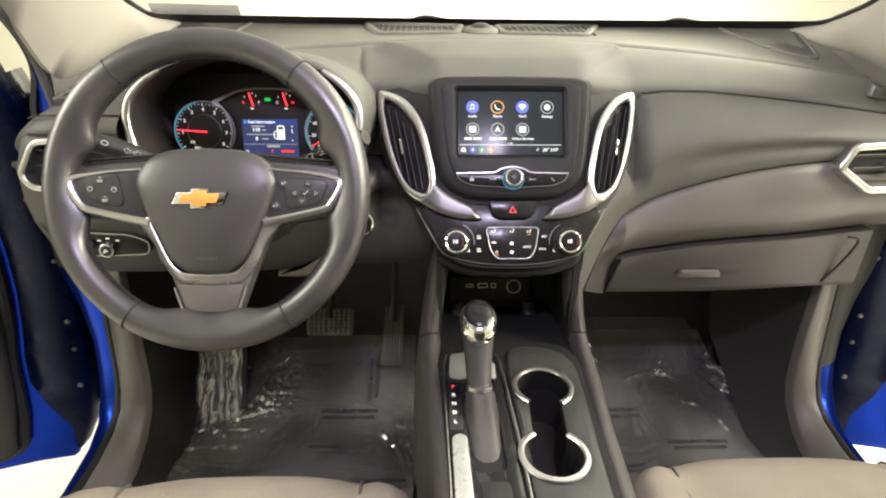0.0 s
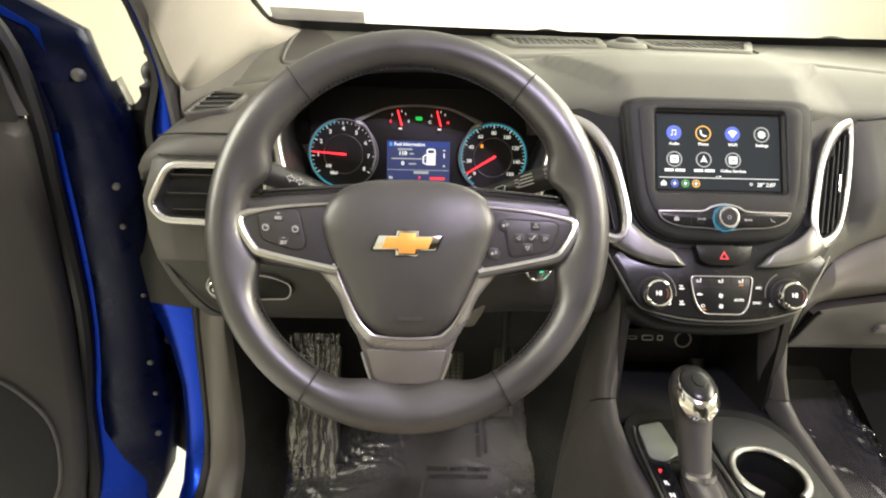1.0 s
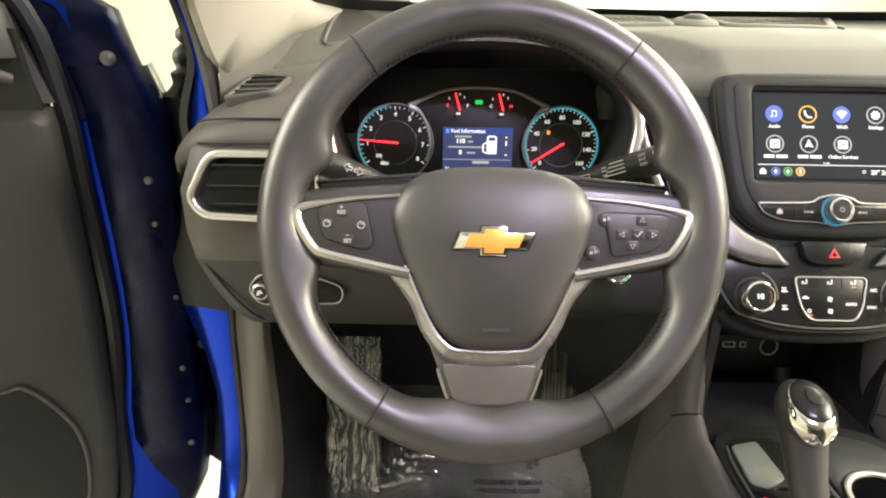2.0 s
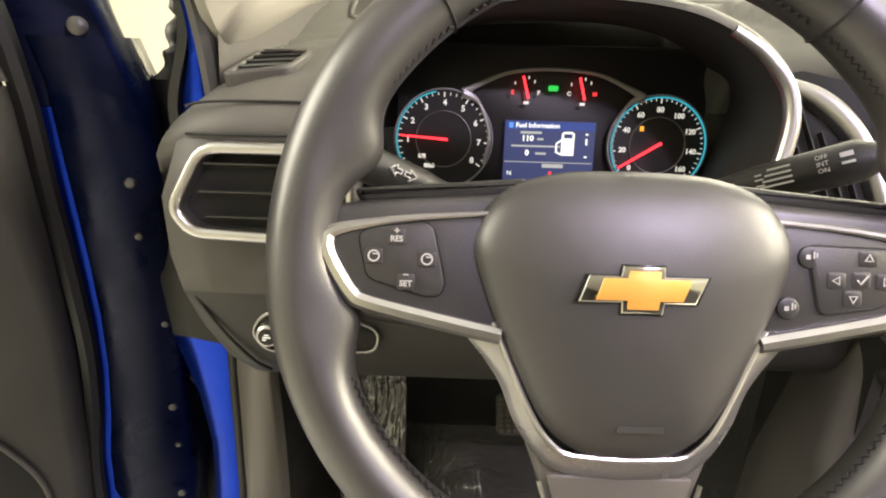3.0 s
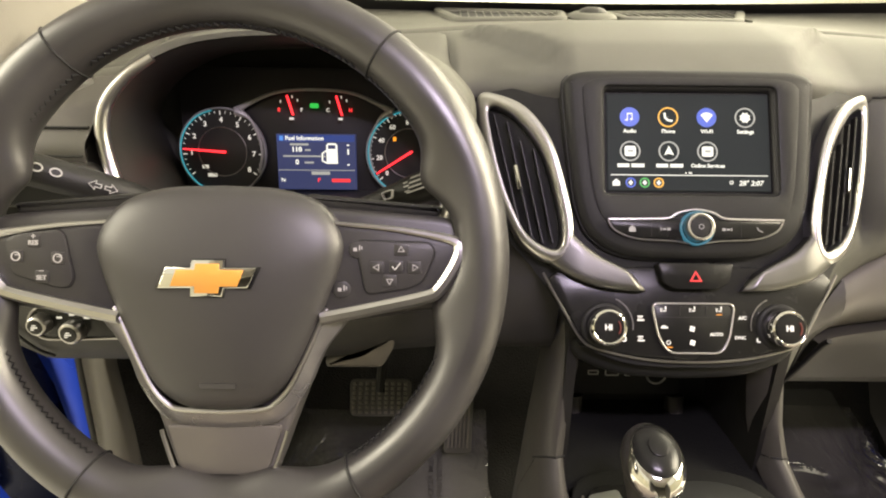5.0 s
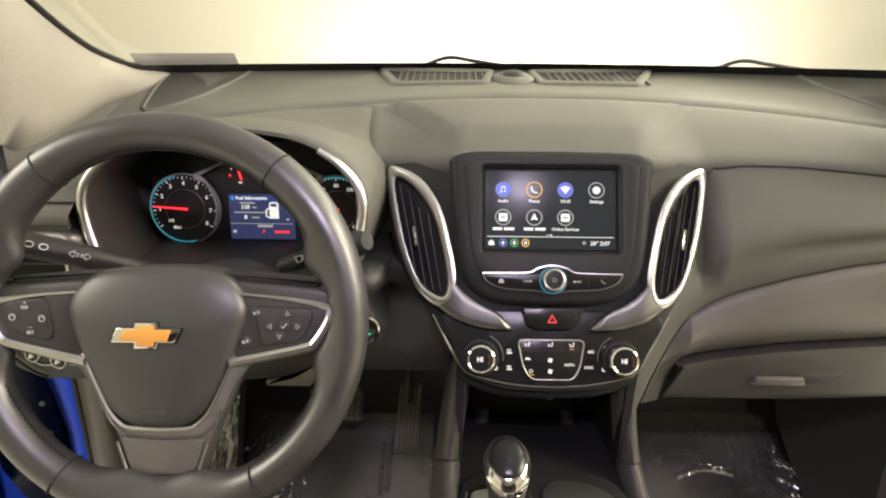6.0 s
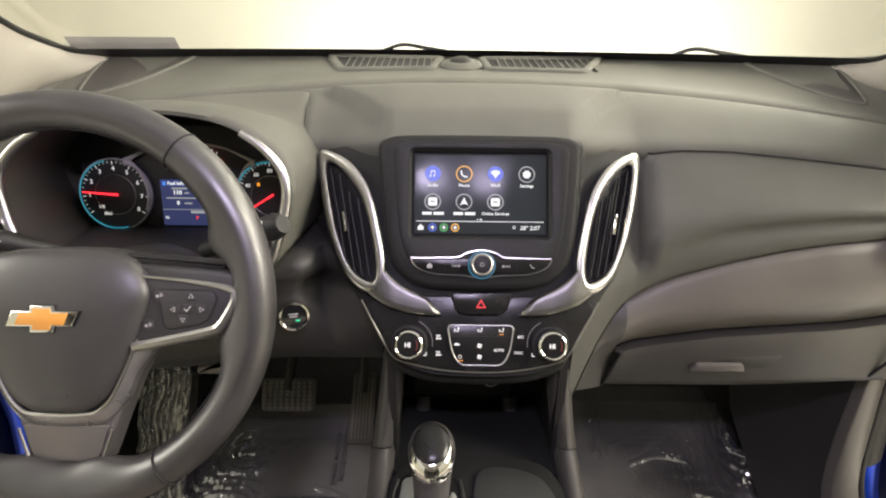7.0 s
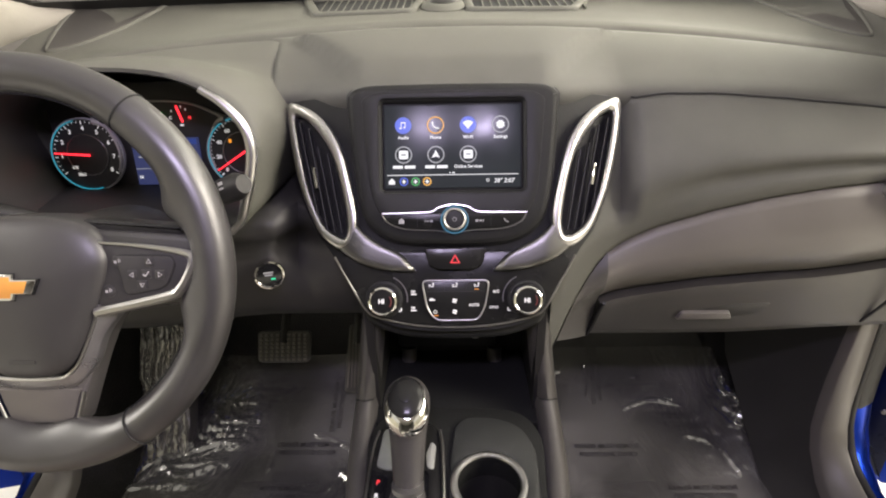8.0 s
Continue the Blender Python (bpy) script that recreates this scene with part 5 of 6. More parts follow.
def console():
    cn = thing("centre_console", "dark grey centre console with two chrome-ringed cup holders", "console", place=(0, 0.65, 0.45))
    first, second = figure_eight()
    well = first + second
    outer = rounded([(-0.100, -0.55), (0.085, -0.55), (0.088, -0.16), (0.098, 0.02), (0.104, 0.095), (0.088, 0.130), (0.055, 0.142), (-0.055, 0.142), (-0.094, 0.128), (-0.106, 0.095), (-0.102, 0.02), (-0.098, -0.16)], 0.02)
    part("deck", holed(outer, [well], DECK, -0.05, 0.0, 0.003), BIN, cn, "dark grey console deck")
    raised = rounded([(-0.008, -0.30), (0.074, -0.30), (0.078, -0.14), (0.090, 0.02), (0.092, 0.075), (0.078, 0.108), (0.046, 0.122), (0.012, 0.122), (-0.002, 0.108), (-0.008, 0.06)], 0.02)
    part("cup_holder_plate", holed(raised, [well], DECK, -0.004, 0.005, 0.003), PLATE, cn, "raised grey plate round the cup holders")
    wall = rings([[DECK(q.x, q.y, w) for q in (well if w > -0.08 else [c.lerp(sum(well, Vector((0, 0))) / len(well), 0.06) for c in well])] for w in (0.005, -0.03, -0.085)], (False, True))
    part("cup_well", wall, BLACK, cn, "deep black cup well")
    for arc in (first, second):
        part("cup_ring", tube([DECK(q.x, q.y, 0.0065) for q in arc], 0.0032, 8, squash=(1.3, 0.8)), CHROME, cn, "bright chrome cup ring")
    # selector panel
    sel = rounded([(-0.094, -0.30), (-0.016, -0.30), (-0.018, 0.06), (-0.022, 0.105), (-0.040, 0.118), (-0.075, 0.116), (-0.092, 0.10), (-0.096, 0.05)], 0.012)
    slot = rounded([(-0.070, -0.12), (-0.032, -0.12), (-0.032, 0.045), (-0.072, 0.045)], 0.010)
    pl = part("selector_panel", holed(sel, [slot], DECK, -0.004, 0.004, 0.002), PANEL_GLOSS, cn, "satin black gear selector panel")
    part("slot_floor", plate(inset(slot, -0.002), DECK, -0.045, -0.020, 0.001), VOID, pl)
    for p, r in (([(-0.013, -0.30), (-0.012, -0.10), (-0.016, 0.06), (-0.020, 0.10)], 0.0022), ([(-0.096, -0.30), (-0.098, -0.10), (-0.098, 0.06), (-0.093, 0.10)], 0.0015)):
        part("panel_edge", tube(curve([DECK(a, b, 0.005) for a, b in p], 5), r, 8), SATIN, pl)
    part("range_strip", plate(rounded([(-0.096, -0.055), (-0.078, -0.055), (-0.077, 0.036), (-0.094, 0.040)], 0.004), DECK, 0.0, 0.0052, 0.0008), GLOSS, pl, "black gear range strip")
    for word, v, mat in (("P", 0.027, RED_INK), ("R", 0.010, INK), ("N", -0.007, INK), ("D", -0.024, INK), ("L", -0.041, INK)):
        lettering(word, DECK, -0.087, v, 0.0078, mat, pl, 0.0056, bold=0.03)
    part("silver_cover", plate(rounded([(-0.094, -0.24), (-0.072, -0.24), (-0.074, -0.066), (-0.083, -0.060), (-0.093, -0.066)], 0.005), DECK, 0.0, 0.0062, 0.002), SILVER_LIGHT, pl, "pale silver cover strip")
    part("silver_tab", plate(rounded([(-0.092, 0.048), (-0.076, 0.042), (-0.052, 0.056), (-0.056, 0.110), (-0.088, 0.102)], 0.006), DECK, 0.0, 0.0058, 0.002), TAB, pl)
    part("silver_tab", plate(rounded([(-0.034, 0.046), (-0.026, 0.044), (-0.024, 0.078), (-0.030, 0.084), (-0.036, 0.066)], 0.004), DECK, 0.0, 0.0058, 0.002), SILVER_LIGHT, pl)
    # flat plate, blackened for the shade inside a tray
    part("small_tray", plate(rounded([(-0.062, -0.20), (-0.030, -0.20), (-0.032, -0.135), (-0.064, -0.135)], 0.005), DECK, 0.0, 0.0045, 0.0005), VOID, pl)
    part("brake_switch", plate(rounded([(-0.060, -0.20), (-0.034, -0.20), (-0.036, -0.165), (-0.060, -0.165)], 0.005), DECK, 0.0, 0.010, 0.003), SATIN, pl, "grey parking brake switch")
    # flanks that rise to the stack
    for s in (-1, 1):
        rows = ((0.818, 0.945, 0.094), (0.808, 0.905, 0.100), (0.803, 0.86, 0.106), (0.797, 0.81, 0.112), (0.783, 0.778, 0.116), (0.755, 0.762, 0.1175), (0.70, 0.752, 0.116), (0.60, 0.742, 0.106), (0.49, 0.738, 0.097), (0.30, 0.735, 0.095), (0.1, 0.735, 0.095))
        upper, g = [], []
        for i, (y, z, x) in enumerate(rows):
            out = 0.024 if i < 5 else 0.015
            line = [(s * (x - 0.016), y + 0.030, z - 0.012), (s * (x - 0.010), y + 0.004, z), (s * (x - 0.002), y, z + 0.002), (s * (x + 0.006), y + 0.004, z - 0.001), (s * (x + 0.014), y + 0.020, z - 0.014), (s * (x + out), y + 0.06, z - 0.09), (s * (x + out + 0.006), y + 0.09, z - 0.22), (s * (x + out + 0.008), y + 0.10, 0.40)]
            (upper if i <= 4 else g).append(line)
            if i == 4:
                g.append([(a, b, c - 0.001) for a, b, c in line])
        part("riser", sheet(upper), DASH_LOW, cn, "grey upright flank of the console", sharp=60)
        part("flank", sheet(g), DASH_LOW, cn, "grey console flank", sharp=60)
        y, z, x = rows[4]
        part("flank_joint", tube([(s * (x - 0.012), y + 0.004, z + 0.0005), (s * (x - 0.002), y - 0.0004, z + 0.002), (s * (x + 0.008), y + 0.006, z - 0.002), (s * (x + 0.016), y + 0.024, z - 0.018)], 0.0011, 5), VOID, cn)
    # storage bin in front of the lever
    part("bin_back", block(-0.105, 0.925, 0.70, 0.105, 0.94, 0.93), BLACK, cn)
    part("bin_floor", block(-0.105, 0.775, 0.735, 0.105, 0.93, 0.750, 0.003), BIN, cn)
    for s in (-1, 1):
        part("bin_side", block(s * 0.098 if s > 0 else -0.108, 0.80, 0.74, 0.108 if s > 0 else -0.098, 0.93, 0.92), BLACK, cn)
        part("bin_rib", tube([(s * 0.062 - 0.006, 0.905, 0.748), (s * 0.062 - 0.006, 0.910, 0.768)], 0.011, 10), DASH_LOW, cn)
    fr = Frame((-0.012, 0.908, 0.7935), (1, 0, 0), (0, 0.15, 1))
    u = part("socket_panel", plate(box_outline(-0.070, -0.020, 0.068, 0.022, 0.004), fr, -0.02, 0.004, 0.002), BLACK, cn, "black panel with charging sockets")
    for a, w, h in ((-0.036, 0.013, 0.0060), (-0.0135, 0.017, 0.0085), (0.005, 0.0085, 0.0085)):
        r = min(w, h) * 0.3
        part("socket", frame_ring(box_outline(a - w / 2, 0.008 - h / 2, a + w / 2, 0.008 + h / 2, r, 3), 0.0016, fr, 0.002, 0.0052, 0.0006), PALE, u)
    part("power_outlet", frame_ring(disc(0.0395, 0.006, 0.0125, 28), 0.0022, fr, 0.002, 0.0062, 0.001), CHROME, u)
    # flat disc, blackened for the shade down the outlet
    part("outlet_well", plate(disc(0.0395, 0.006, 0.0105, 24), fr, 0.002, 0.0045, 0.0003, 1), VOID, u)
    # gear lever
    gl = thing("gear_lever", "gear lever with chrome-banded black knob and grey leather gaiter", "gear lever", place=(-0.052, 0.66, 0.75))
    knob = Frame((-0.0530, 0.7055, 0.8455), (1, 0, 0), (0, 0.89, 0.455))
    stem = curve([Vector((-0.0527, y, z)) for y, z in ((0.664, 0.762), (0.679, 0.785), (0.692, 0.808), (0.700, 0.824), (0.705, 0.836))], 5)
    part("lever_grip", tube(stem, [0.0160 + 0.0082 * (i / (len(stem) - 1)) ** 1.2 for i in range(len(stem))], 24, squash=(1.0, 0.95)), LEATHER_GREY, gl, "grey leather lever grip")

    def shell_at(polar, turn, grow):
        """A point on the egg of the knob, from its pole outwards."""
        a, b = radians(polar), radians(turn)
        return knob(0.0252 * grow * math.sin(a) * math.cos(b), (0.0300 if b < math.pi else 0.0355) * grow * math.sin(a) * math.sin(b), (0.0185 if polar < 90 else 0.030) * grow * math.cos(a))

    turns = [360 * k / 40 for k in range(40)]
    part("knob_body", rings([[shell_at(p, t, 1.0) for t in turns] for p in (30, 45, 60, 75, 90, 105, 120, 140, 160)], (True, True)), LEATHER_GREY, gl)
    front = lambda t: max(0.0, -math.sin(radians(t))) ** 1.5  # noqa: E731
    lip = lambda t: 53 + 58 * max(0.0, -math.sin(radians(t)) * 0.92 + 0.08) ** 1.1  # noqa: E731
    part("chrome_lip", rings([[shell_at(lerp(44 - 11 * front(t), lip(t), k), t, g) for t in turns] for k, g in ((0, 0.99), (0.08, 1.045), (0.3, 1.055), (0.6, 1.055), (0.9, 1.045), (1, 0.99))], (False, False)), BRIGHT, gl, "bright chrome lip under the cap")
    part("knob_cap", rings([[shell_at(p * (1 - 0.23 * front(t)), t, g) for t in turns] for p, g in ((48, 1.0), (47, 1.065), (41, 1.085), (32, 1.09), (20, 1.085), (8, 1.08), (2, 1.08))], (False, True)), PANEL_GLOSS, gl, "gloss black knob cap")
    part("release_button", plate(even(disc(0, 0.002, 0.0080, 24, 1.15), 24, 0), Frame(shell_at(0, 0, 1.08), knob.u, knob.v), -0.004, 0.0008, 0.0006), PANEL_GLOSS, gl)
    part("collar", tube([(-0.0525, 0.661, 0.766), (-0.0526, 0.6625, 0.772)], 0.0175, 20), CHROME, gl, "chrome collar")
    ga = []
    for i in range(9):
        t = i / 8
        c = Vector((-0.0525, lerp(0.662, 0.615, t), lerp(0.770, 0.745, t ** 1.4)))
        rx, ry = lerp(0.0155, 0.0235, t) + 0.0015 * math.sin(i * 2.6), lerp(0.014, 0.072, t) + 0.001 * math.cos(i * 2.6)
        ga.append([c + Vector((rx * math.cos(a), ry * math.sin(a), 0.001 * math.sin(5 * a))) for a in [2 * math.pi * j / 24 for j in range(24)]])
    part("gaiter", rings(ga), LEATHER_GREY, gl, "creased grey leather gaiter")


BIN = material("ribbed_bin_rubber", (0.013, 0.0135, 0.0125), 0.65, grain=0.2, grain_size=0.002, vary=0.15, gloss=0.15)
PLATE = material("cup_plate_plastic", (0.027, 0.0285, 0.026), 0.42, grain=0.06, grain_size=0.0011, vary=0.08, smudge=0.05)
PALE = material("pale_socket_rim", (0.72, 0.71, 0.69), 0.4)
TAB = material("grey_green_plastic", (0.16, 0.17, 0.155), 0.35, 0.1, vary=0.1, vary_size=0.02, smudge=0.05)
SILVER_LIGHT = material("pale_silver_plastic", (0.40, 0.41, 0.37), 0.30, 0.35, vary_size=0.05, smudge=0.06)
LEATHER_GREY = material("worn_grey_leather", (0.046, 0.043, 0.041), 0.40, grain=0.12, grain_size=0.0014, vary=0.15, smudge=0.1)
console()


# ---- floor, footwells ----
def floor_z(y):
    return through_table(y, [(-0.8, 0.395), (0.9, 0.400), (0.97, 0.412), (1.05, 0.440), (1.15, 0.485), (1.3, 0.60), (1.4, 0.78)])


def to_line(x, y, line):
    """Distance from a point to a bent line in plan."""
    best = 9.0
    for (ax, ay), (bx, by) in zip(line, line[1:]):
        dx, dy = bx - ax, by - ay
        t = max(0.0, min(1.0, ((x - ax) * dx + (y - ay) * dy) / (dx * dx + dy * dy)))
        best = min(best, math.hypot(x - ax - dx * t, y - ay - dy * t))
    return best


def mat_film(name, edges, y0, y1, label, seed, crushed, ridges):
    """A thin clear film over a mat: flat in the middle, crumpled at the crushed spots, with a few long ridges."""
    nx, ny = 170, 210
    ridges = [[(q.x, q.y) for q in curve([(a, b, 0) for a, b in line], 4)] for line in ridges]
    g = []
    for j in range(ny + 1):
        y = lerp(y0, y1, j / ny)
        x0, x1 = edges(y)
        row = []
        for i in range(nx + 1):
            x = lerp(x0, x1, i / nx)
            rim = min(i, nx - i) * (x1 - x0) / nx
            crush = 0.10 + 0.9 * math.exp(-rim / 0.016) + sum(k * math.exp(-((x - a) ** 2 + (y - b) ** 2) / (w * w)) for a, b, w, k in crushed)
            crush *= 0.5 + 0.9 * max(0.0, 0.5 + noise.noise(Vector((x * 9, y * 9, seed + 7))))
            fold = 1 - abs(noise.noise(Vector((x * 34 + 5 * noise.noise(Vector((x * 8, y * 8, seed))), y * 26, seed)))) * 2.2
            fine = 1 - abs(noise.noise(Vector((x * 85, y * 70, seed + 3)))) * 2.2
            h = 0.009 + 0.004 * noise.noise(Vector((x * 6, y * 5, seed + 1))) + crush * (0.006 * max(0.0, fold) ** 2 + 0.0022 * max(0.0, fine) ** 2)
            h += sum(0.0045 * math.exp(-(to_line(x, y, line) / 0.0030) ** 2) for line in ridges)
            wave = 0.010 * noise.noise(Vector((y * 14, 3, seed))) * math.exp(-rim / 0.05)
            row.append((x + wave, y, floor_z(y) + max(0.0075, h)))
        g.append(row)
    return tagged(part(name, sheet(g), FILM, sharp=80), label, "film")


def footwells():
    ys = [-0.8, 0, 0.5, 0.8, 0.9, 0.95, 1.0, 1.05, 1.1, 1.15, 1.2, 1.25, 1.3, 1.35, 1.4]
    tagged(part("floor", sheet([[(x, y, floor_z(y) - 0.008) for x in (-0.72, -0.4, 0, 0.4, 0.72)] for y in ys], 0.03), CARPET), "black carpeted car floor", "floor", kind="structure")
    tagged(part("wall_front", block(-0.74, 1.36, 0.4, 0.74, 1.40, 1.15), VOID), "dark firewall behind the dashboard", "wall", kind="structure")
    for s in (-1, 1):
        # driver's mat, with a corner cut for the foot rest, and the passenger's, drawn in towards the front
        left = (lambda y: -0.600 + 0.085 * smooth((y - 0.99) / 0.05)) if s < 0 else (lambda y: 0.165)
        right = (lambda y: -0.150) if s < 0 else (lambda y: 0.585 - 0.26 * max(0.0, y - 0.97))
        y1 = 1.18 if s < 0 else 1.24
        grid = []
        for j in range(29):
            y = lerp(0.45, y1, j / 28)
            grid.append([(lerp(left(y), right(y), i / 18), y, floor_z(y) + 0.002 - 0.004 * (i in (0, 18)) + 0.0016 * (i % 2)) for i in range(19)])
        tagged(part("floor_mat", sheet(grid, 0.008), MAT, None), "black ribbed floor mat under clear film", "mat", "floor mats")
        reach = (lambda y: (left(y) - 0.012, right(y) + 0.004)) if s < 0 else (lambda y: (0.160, right(y) + 0.010))
        crushed = ((-0.455, 1.05, 0.06, 0.9), (-0.565, 0.96, 0.06, 0.8), (-0.42, 1.13, 0.05, 0.9), (-0.19, 0.99, 0.05, 0.7), (-0.50, 0.92, 0.05, 0.4)) if s < 0 else ((0.53, 1.12, 0.05, 1.1), (0.46, 1.06, 0.05, 0.4), (0.20, 1.16, 0.04, 0.5))
        ridges = (((-0.275, 1.055), (-0.235, 1.045), (-0.195, 1.020)), ((-0.215, 0.985), (-0.185, 0.955), (-0.165, 0.915)), ((-0.405, 1.15), (-0.400, 1.11), (-0.392, 1.08)), ((-0.345, 1.02), (-0.352, 0.99))) if s < 0 else (((0.330, 1.10), (0.385, 1.115), (0.440, 1.105)), ((0.262, 1.175), (0.268, 1.15), (0.262, 1.12)), ((0.50, 1.02), (0.515, 0.985)))
        fl = mat_film("protective_film", reach, 0.46, y1 + (0.02 if s < 0 else -0.03), "clear crinkled protective film over the floor mat", 2.0 + s, crushed, ridges)
        fr = Frame((0, 0, 0), (1, 0, 0), (0, 1, 0), lambda u, v: floor_z(v))
        prints = ((-0.345, 0.955, 0), (-0.285, 1.035, 0), (-0.245, 1.12, 1), (-0.50, 0.90, 0), (-0.20, 0.87, 0), (-0.40, 1.04, 1), (-0.43, 0.82, 0)) if s < 0 else ((0.285, 1.03, 0), (0.440, 0.955, 0), (0.275, 1.17, 1), (0.42, 1.10, 1), (0.25, 0.90, 0), (0.40, 0.86, 0))
        for u, v, up in prints:
            for j, words in enumerate(("DEALER MUST REMOVE", "PROTECTIVE COVER")):
                lettering(words, fr, u + 0.015 * j * up, v - 0.015 * j * (1 - up), 0.0118, FILM_INK, fl, 0.0106, "dark_print", 0.01, math.pi / 2 * up)
    # foot rest wrapped in film
    f = thing("foot_rest", "ribbed foot rest wrapped in shiny clear film", "foot rest", place=(-0.565, 1.08, 0.50))
    fr = Frame((-0.560, 1.092, 0.545), (1, 0, 0), (0, 0.50, 0.86))
    o = rounded([(-0.042, -0.115), (0.046, -0.115), (0.040, 0.115), (-0.034, 0.115)], 0.012)
    part("rest_pad", plate(o, fr, -0.03, 0.0, 0.006), RUBBER, f)
    for k in range(5):
        u = -0.026 + 0.0135 * k
        part("rib", plate(box_outline(u - 0.003, -0.095, u + 0.003, 0.095, 0.002), fr, 0.0, 0.004, 0.002), RUBBER, f)
    g = []
    for j in range(61):
        t = j / 60
        row = []
        for i in range(61):
            u = lerp(-0.047, 0.048, i / 60)
            fold = 1 - abs(noise.noise(Vector((u * 62 + 0.9 * noise.noise(Vector((u * 9, t * 4, 1))), t * 1.3, 3)))) * 2.4
            fine = 1 - abs(noise.noise(Vector((u * 150, t * 30, 8)))) * 2.2
            row.append(fr(u - 0.006 * t + 0.004 * noise.noise(Vector((t * 9, 2, 5))), lerp(-0.15, 0.135, t), 0.0065 + 0.0052 * max(0.0, fold) ** 1.6 + 0.0022 * max(0.0, fine) ** 2))
        g.append(row)
    part("film", sheet(g), FILM_TIGHT, f, "crinkled clear film")
    # pedals
    b = thing("brake_pedal", "black rubber brake pedal with moulded studs", "pedal", place=(-0.33, 1.115, 0.6))
    fr = Frame((-0.330, 1.112, 0.620), (1, 0, 0), (0, 0.52, 0.85))
    part("pad", plate(rounded([(-0.048, -0.030), (0.050, -0.030), (0.052, 0.030), (-0.050, 0.030)], 0.010), fr, -0.012, 0.0, 0.003), RUBBER, b)
    for i in range(9):
        for j in range(7):
            part("stud", plate(box_outline(-0.0445 + 0.0105 * i, -0.026 + 0.0076 * j, -0.0385 + 0.0105 * i, -0.0208 + 0.0076 * j), fr, -0.001, 0.003, 0.0012, 1), STUD, b)
    part("arm", tube([(-0.330, 1.118, 0.625), (-0.325, 1.17, 0.69), (-0.32, 1.20, 0.85)], 0.009, 8), BLACK, b)
    a = thing("accelerator_pedal", "black ribbed accelerator pedal", "pedal", place=(-0.195, 1.14, 0.55))
    fr = Frame((-0.196, 1.145, 0.575), (1, 0, 0), (0.06, 0.45, 0.88))
    part("pad", plate(rounded([(-0.024, -0.075), (0.024, -0.075), (0.022, 0.060), (-0.020, 0.060)], 0.008), fr, -0.012, 0.0, 0.003), RUBBER, a)
    for k in range(6):
        part("rib", plate(box_outline(-0.018 + 0.0065 * k, -0.065, -0.0145 + 0.0065 * k, 0.052), fr, -0.001, 0.0025, 0.001, 1), STUD, a)
    part("arm", tube([(-0.195, 1.15, 0.60), (-0.19, 1.20, 0.70), (-0.19, 1.22, 0.85)], 0.008, 8), BLACK, a)


MAT = material("black_mat_rubber", (0.026, 0.025, 0.024), 0.7, grain=0.12, grain_size=0.003, vary=0.2)
STUD = material("worn_rubber_stud", (0.13, 0.12, 0.10), 0.55, vary=0.2)
FILM_INK = material("dark_film_print", (0.028, 0.026, 0.025), 0.6)


def clear_film(name, share, rough, scale, bump, haze=(0.17, 0.42)):
    """Thin plastic film: see-through with a glossy, crumpled surface and a milky bloom."""
    m = bpy.data.materials.new(name)
    m.use_nodes = True
    t = m.node_tree
    t.nodes.remove(t.nodes["Principled BSDF"])
    clear, b, mix = t.nodes.new("ShaderNodeBsdfTransparent"), t.nodes.new("ShaderNodeBsdfAnisotropic"), t.nodes.new("ShaderNodeMixShader")
    milk, both = t.nodes.new("ShaderNodeBsdfDiffuse"), t.nodes.new("ShaderNodeMixShader")
    milk.inputs["Color"].default_value = (0.30, 0.29, 0.28, 1)
    b.inputs["Roughness"].default_value = rough
    mix.inputs[0].default_value = share
    co = t.nodes.new("ShaderNodeTexCoord").outputs["Object"]
    broad = t.nodes.new("ShaderNodeTexNoise")
    broad.inputs["Scale"].default_value, broad.inputs["Detail"].default_value = 7, 3
    t.links.new(co, broad.inputs["Vector"])
    bloom, crush = t.nodes.new("ShaderNodeMapRange"), t.nodes.new("ShaderNodeMapRange")
    for node, low, top in ((bloom, *haze), (crush, 0.02, 0.7)):
        node.inputs["From Min"].default_value, node.inputs["From Max"].default_value = 0.42, 0.68
        node.inputs["To Min"].default_value, node.inputs["To Max"].default_value = low, top
        t.links.new(broad.outputs["Fac"], node.inputs["Value"])
    t.links.new(bloom.outputs["Result"], both.inputs[0])
    t.links.new(clear.outputs[0], both.inputs[1])
    t.links.new(milk.outputs[0], both.inputs[2])
    t.links.new(both.outputs[0], mix.inputs[1])
    t.links.new(b.outputs[0], mix.inputs[2])
    t.links.new(mix.outputs[0], t.nodes["Material Output"].inputs["Surface"])
    n = t.nodes.new("ShaderNodeTexNoise")
    n.inputs["Scale"].default_value, n.inputs["Detail"].default_value, n.inputs["Distortion"].default_value = scale, 3, 1.2
    t.links.new(co, n.inputs["Vector"])
    p = t.nodes.new("ShaderNodeBump")
    p.inputs["Distance"].default_value = bump
    t.links.new(crush.outputs["Result"], p.inputs["Strength"])
    t.links.new(n.outputs["Fac"], p.inputs["Height"])
    t.links.new(p.outputs["Normal"], b.inputs["Normal"])
    return m


FILM = clear_film("clear_film", 0.30, 0.09, 60, 0.002, (0.22, 0.58))
FILM_TIGHT = clear_film("tight_clear_film", 0.24, 0.14, 60, 0.001, (0.36, 0.58))
footwells()


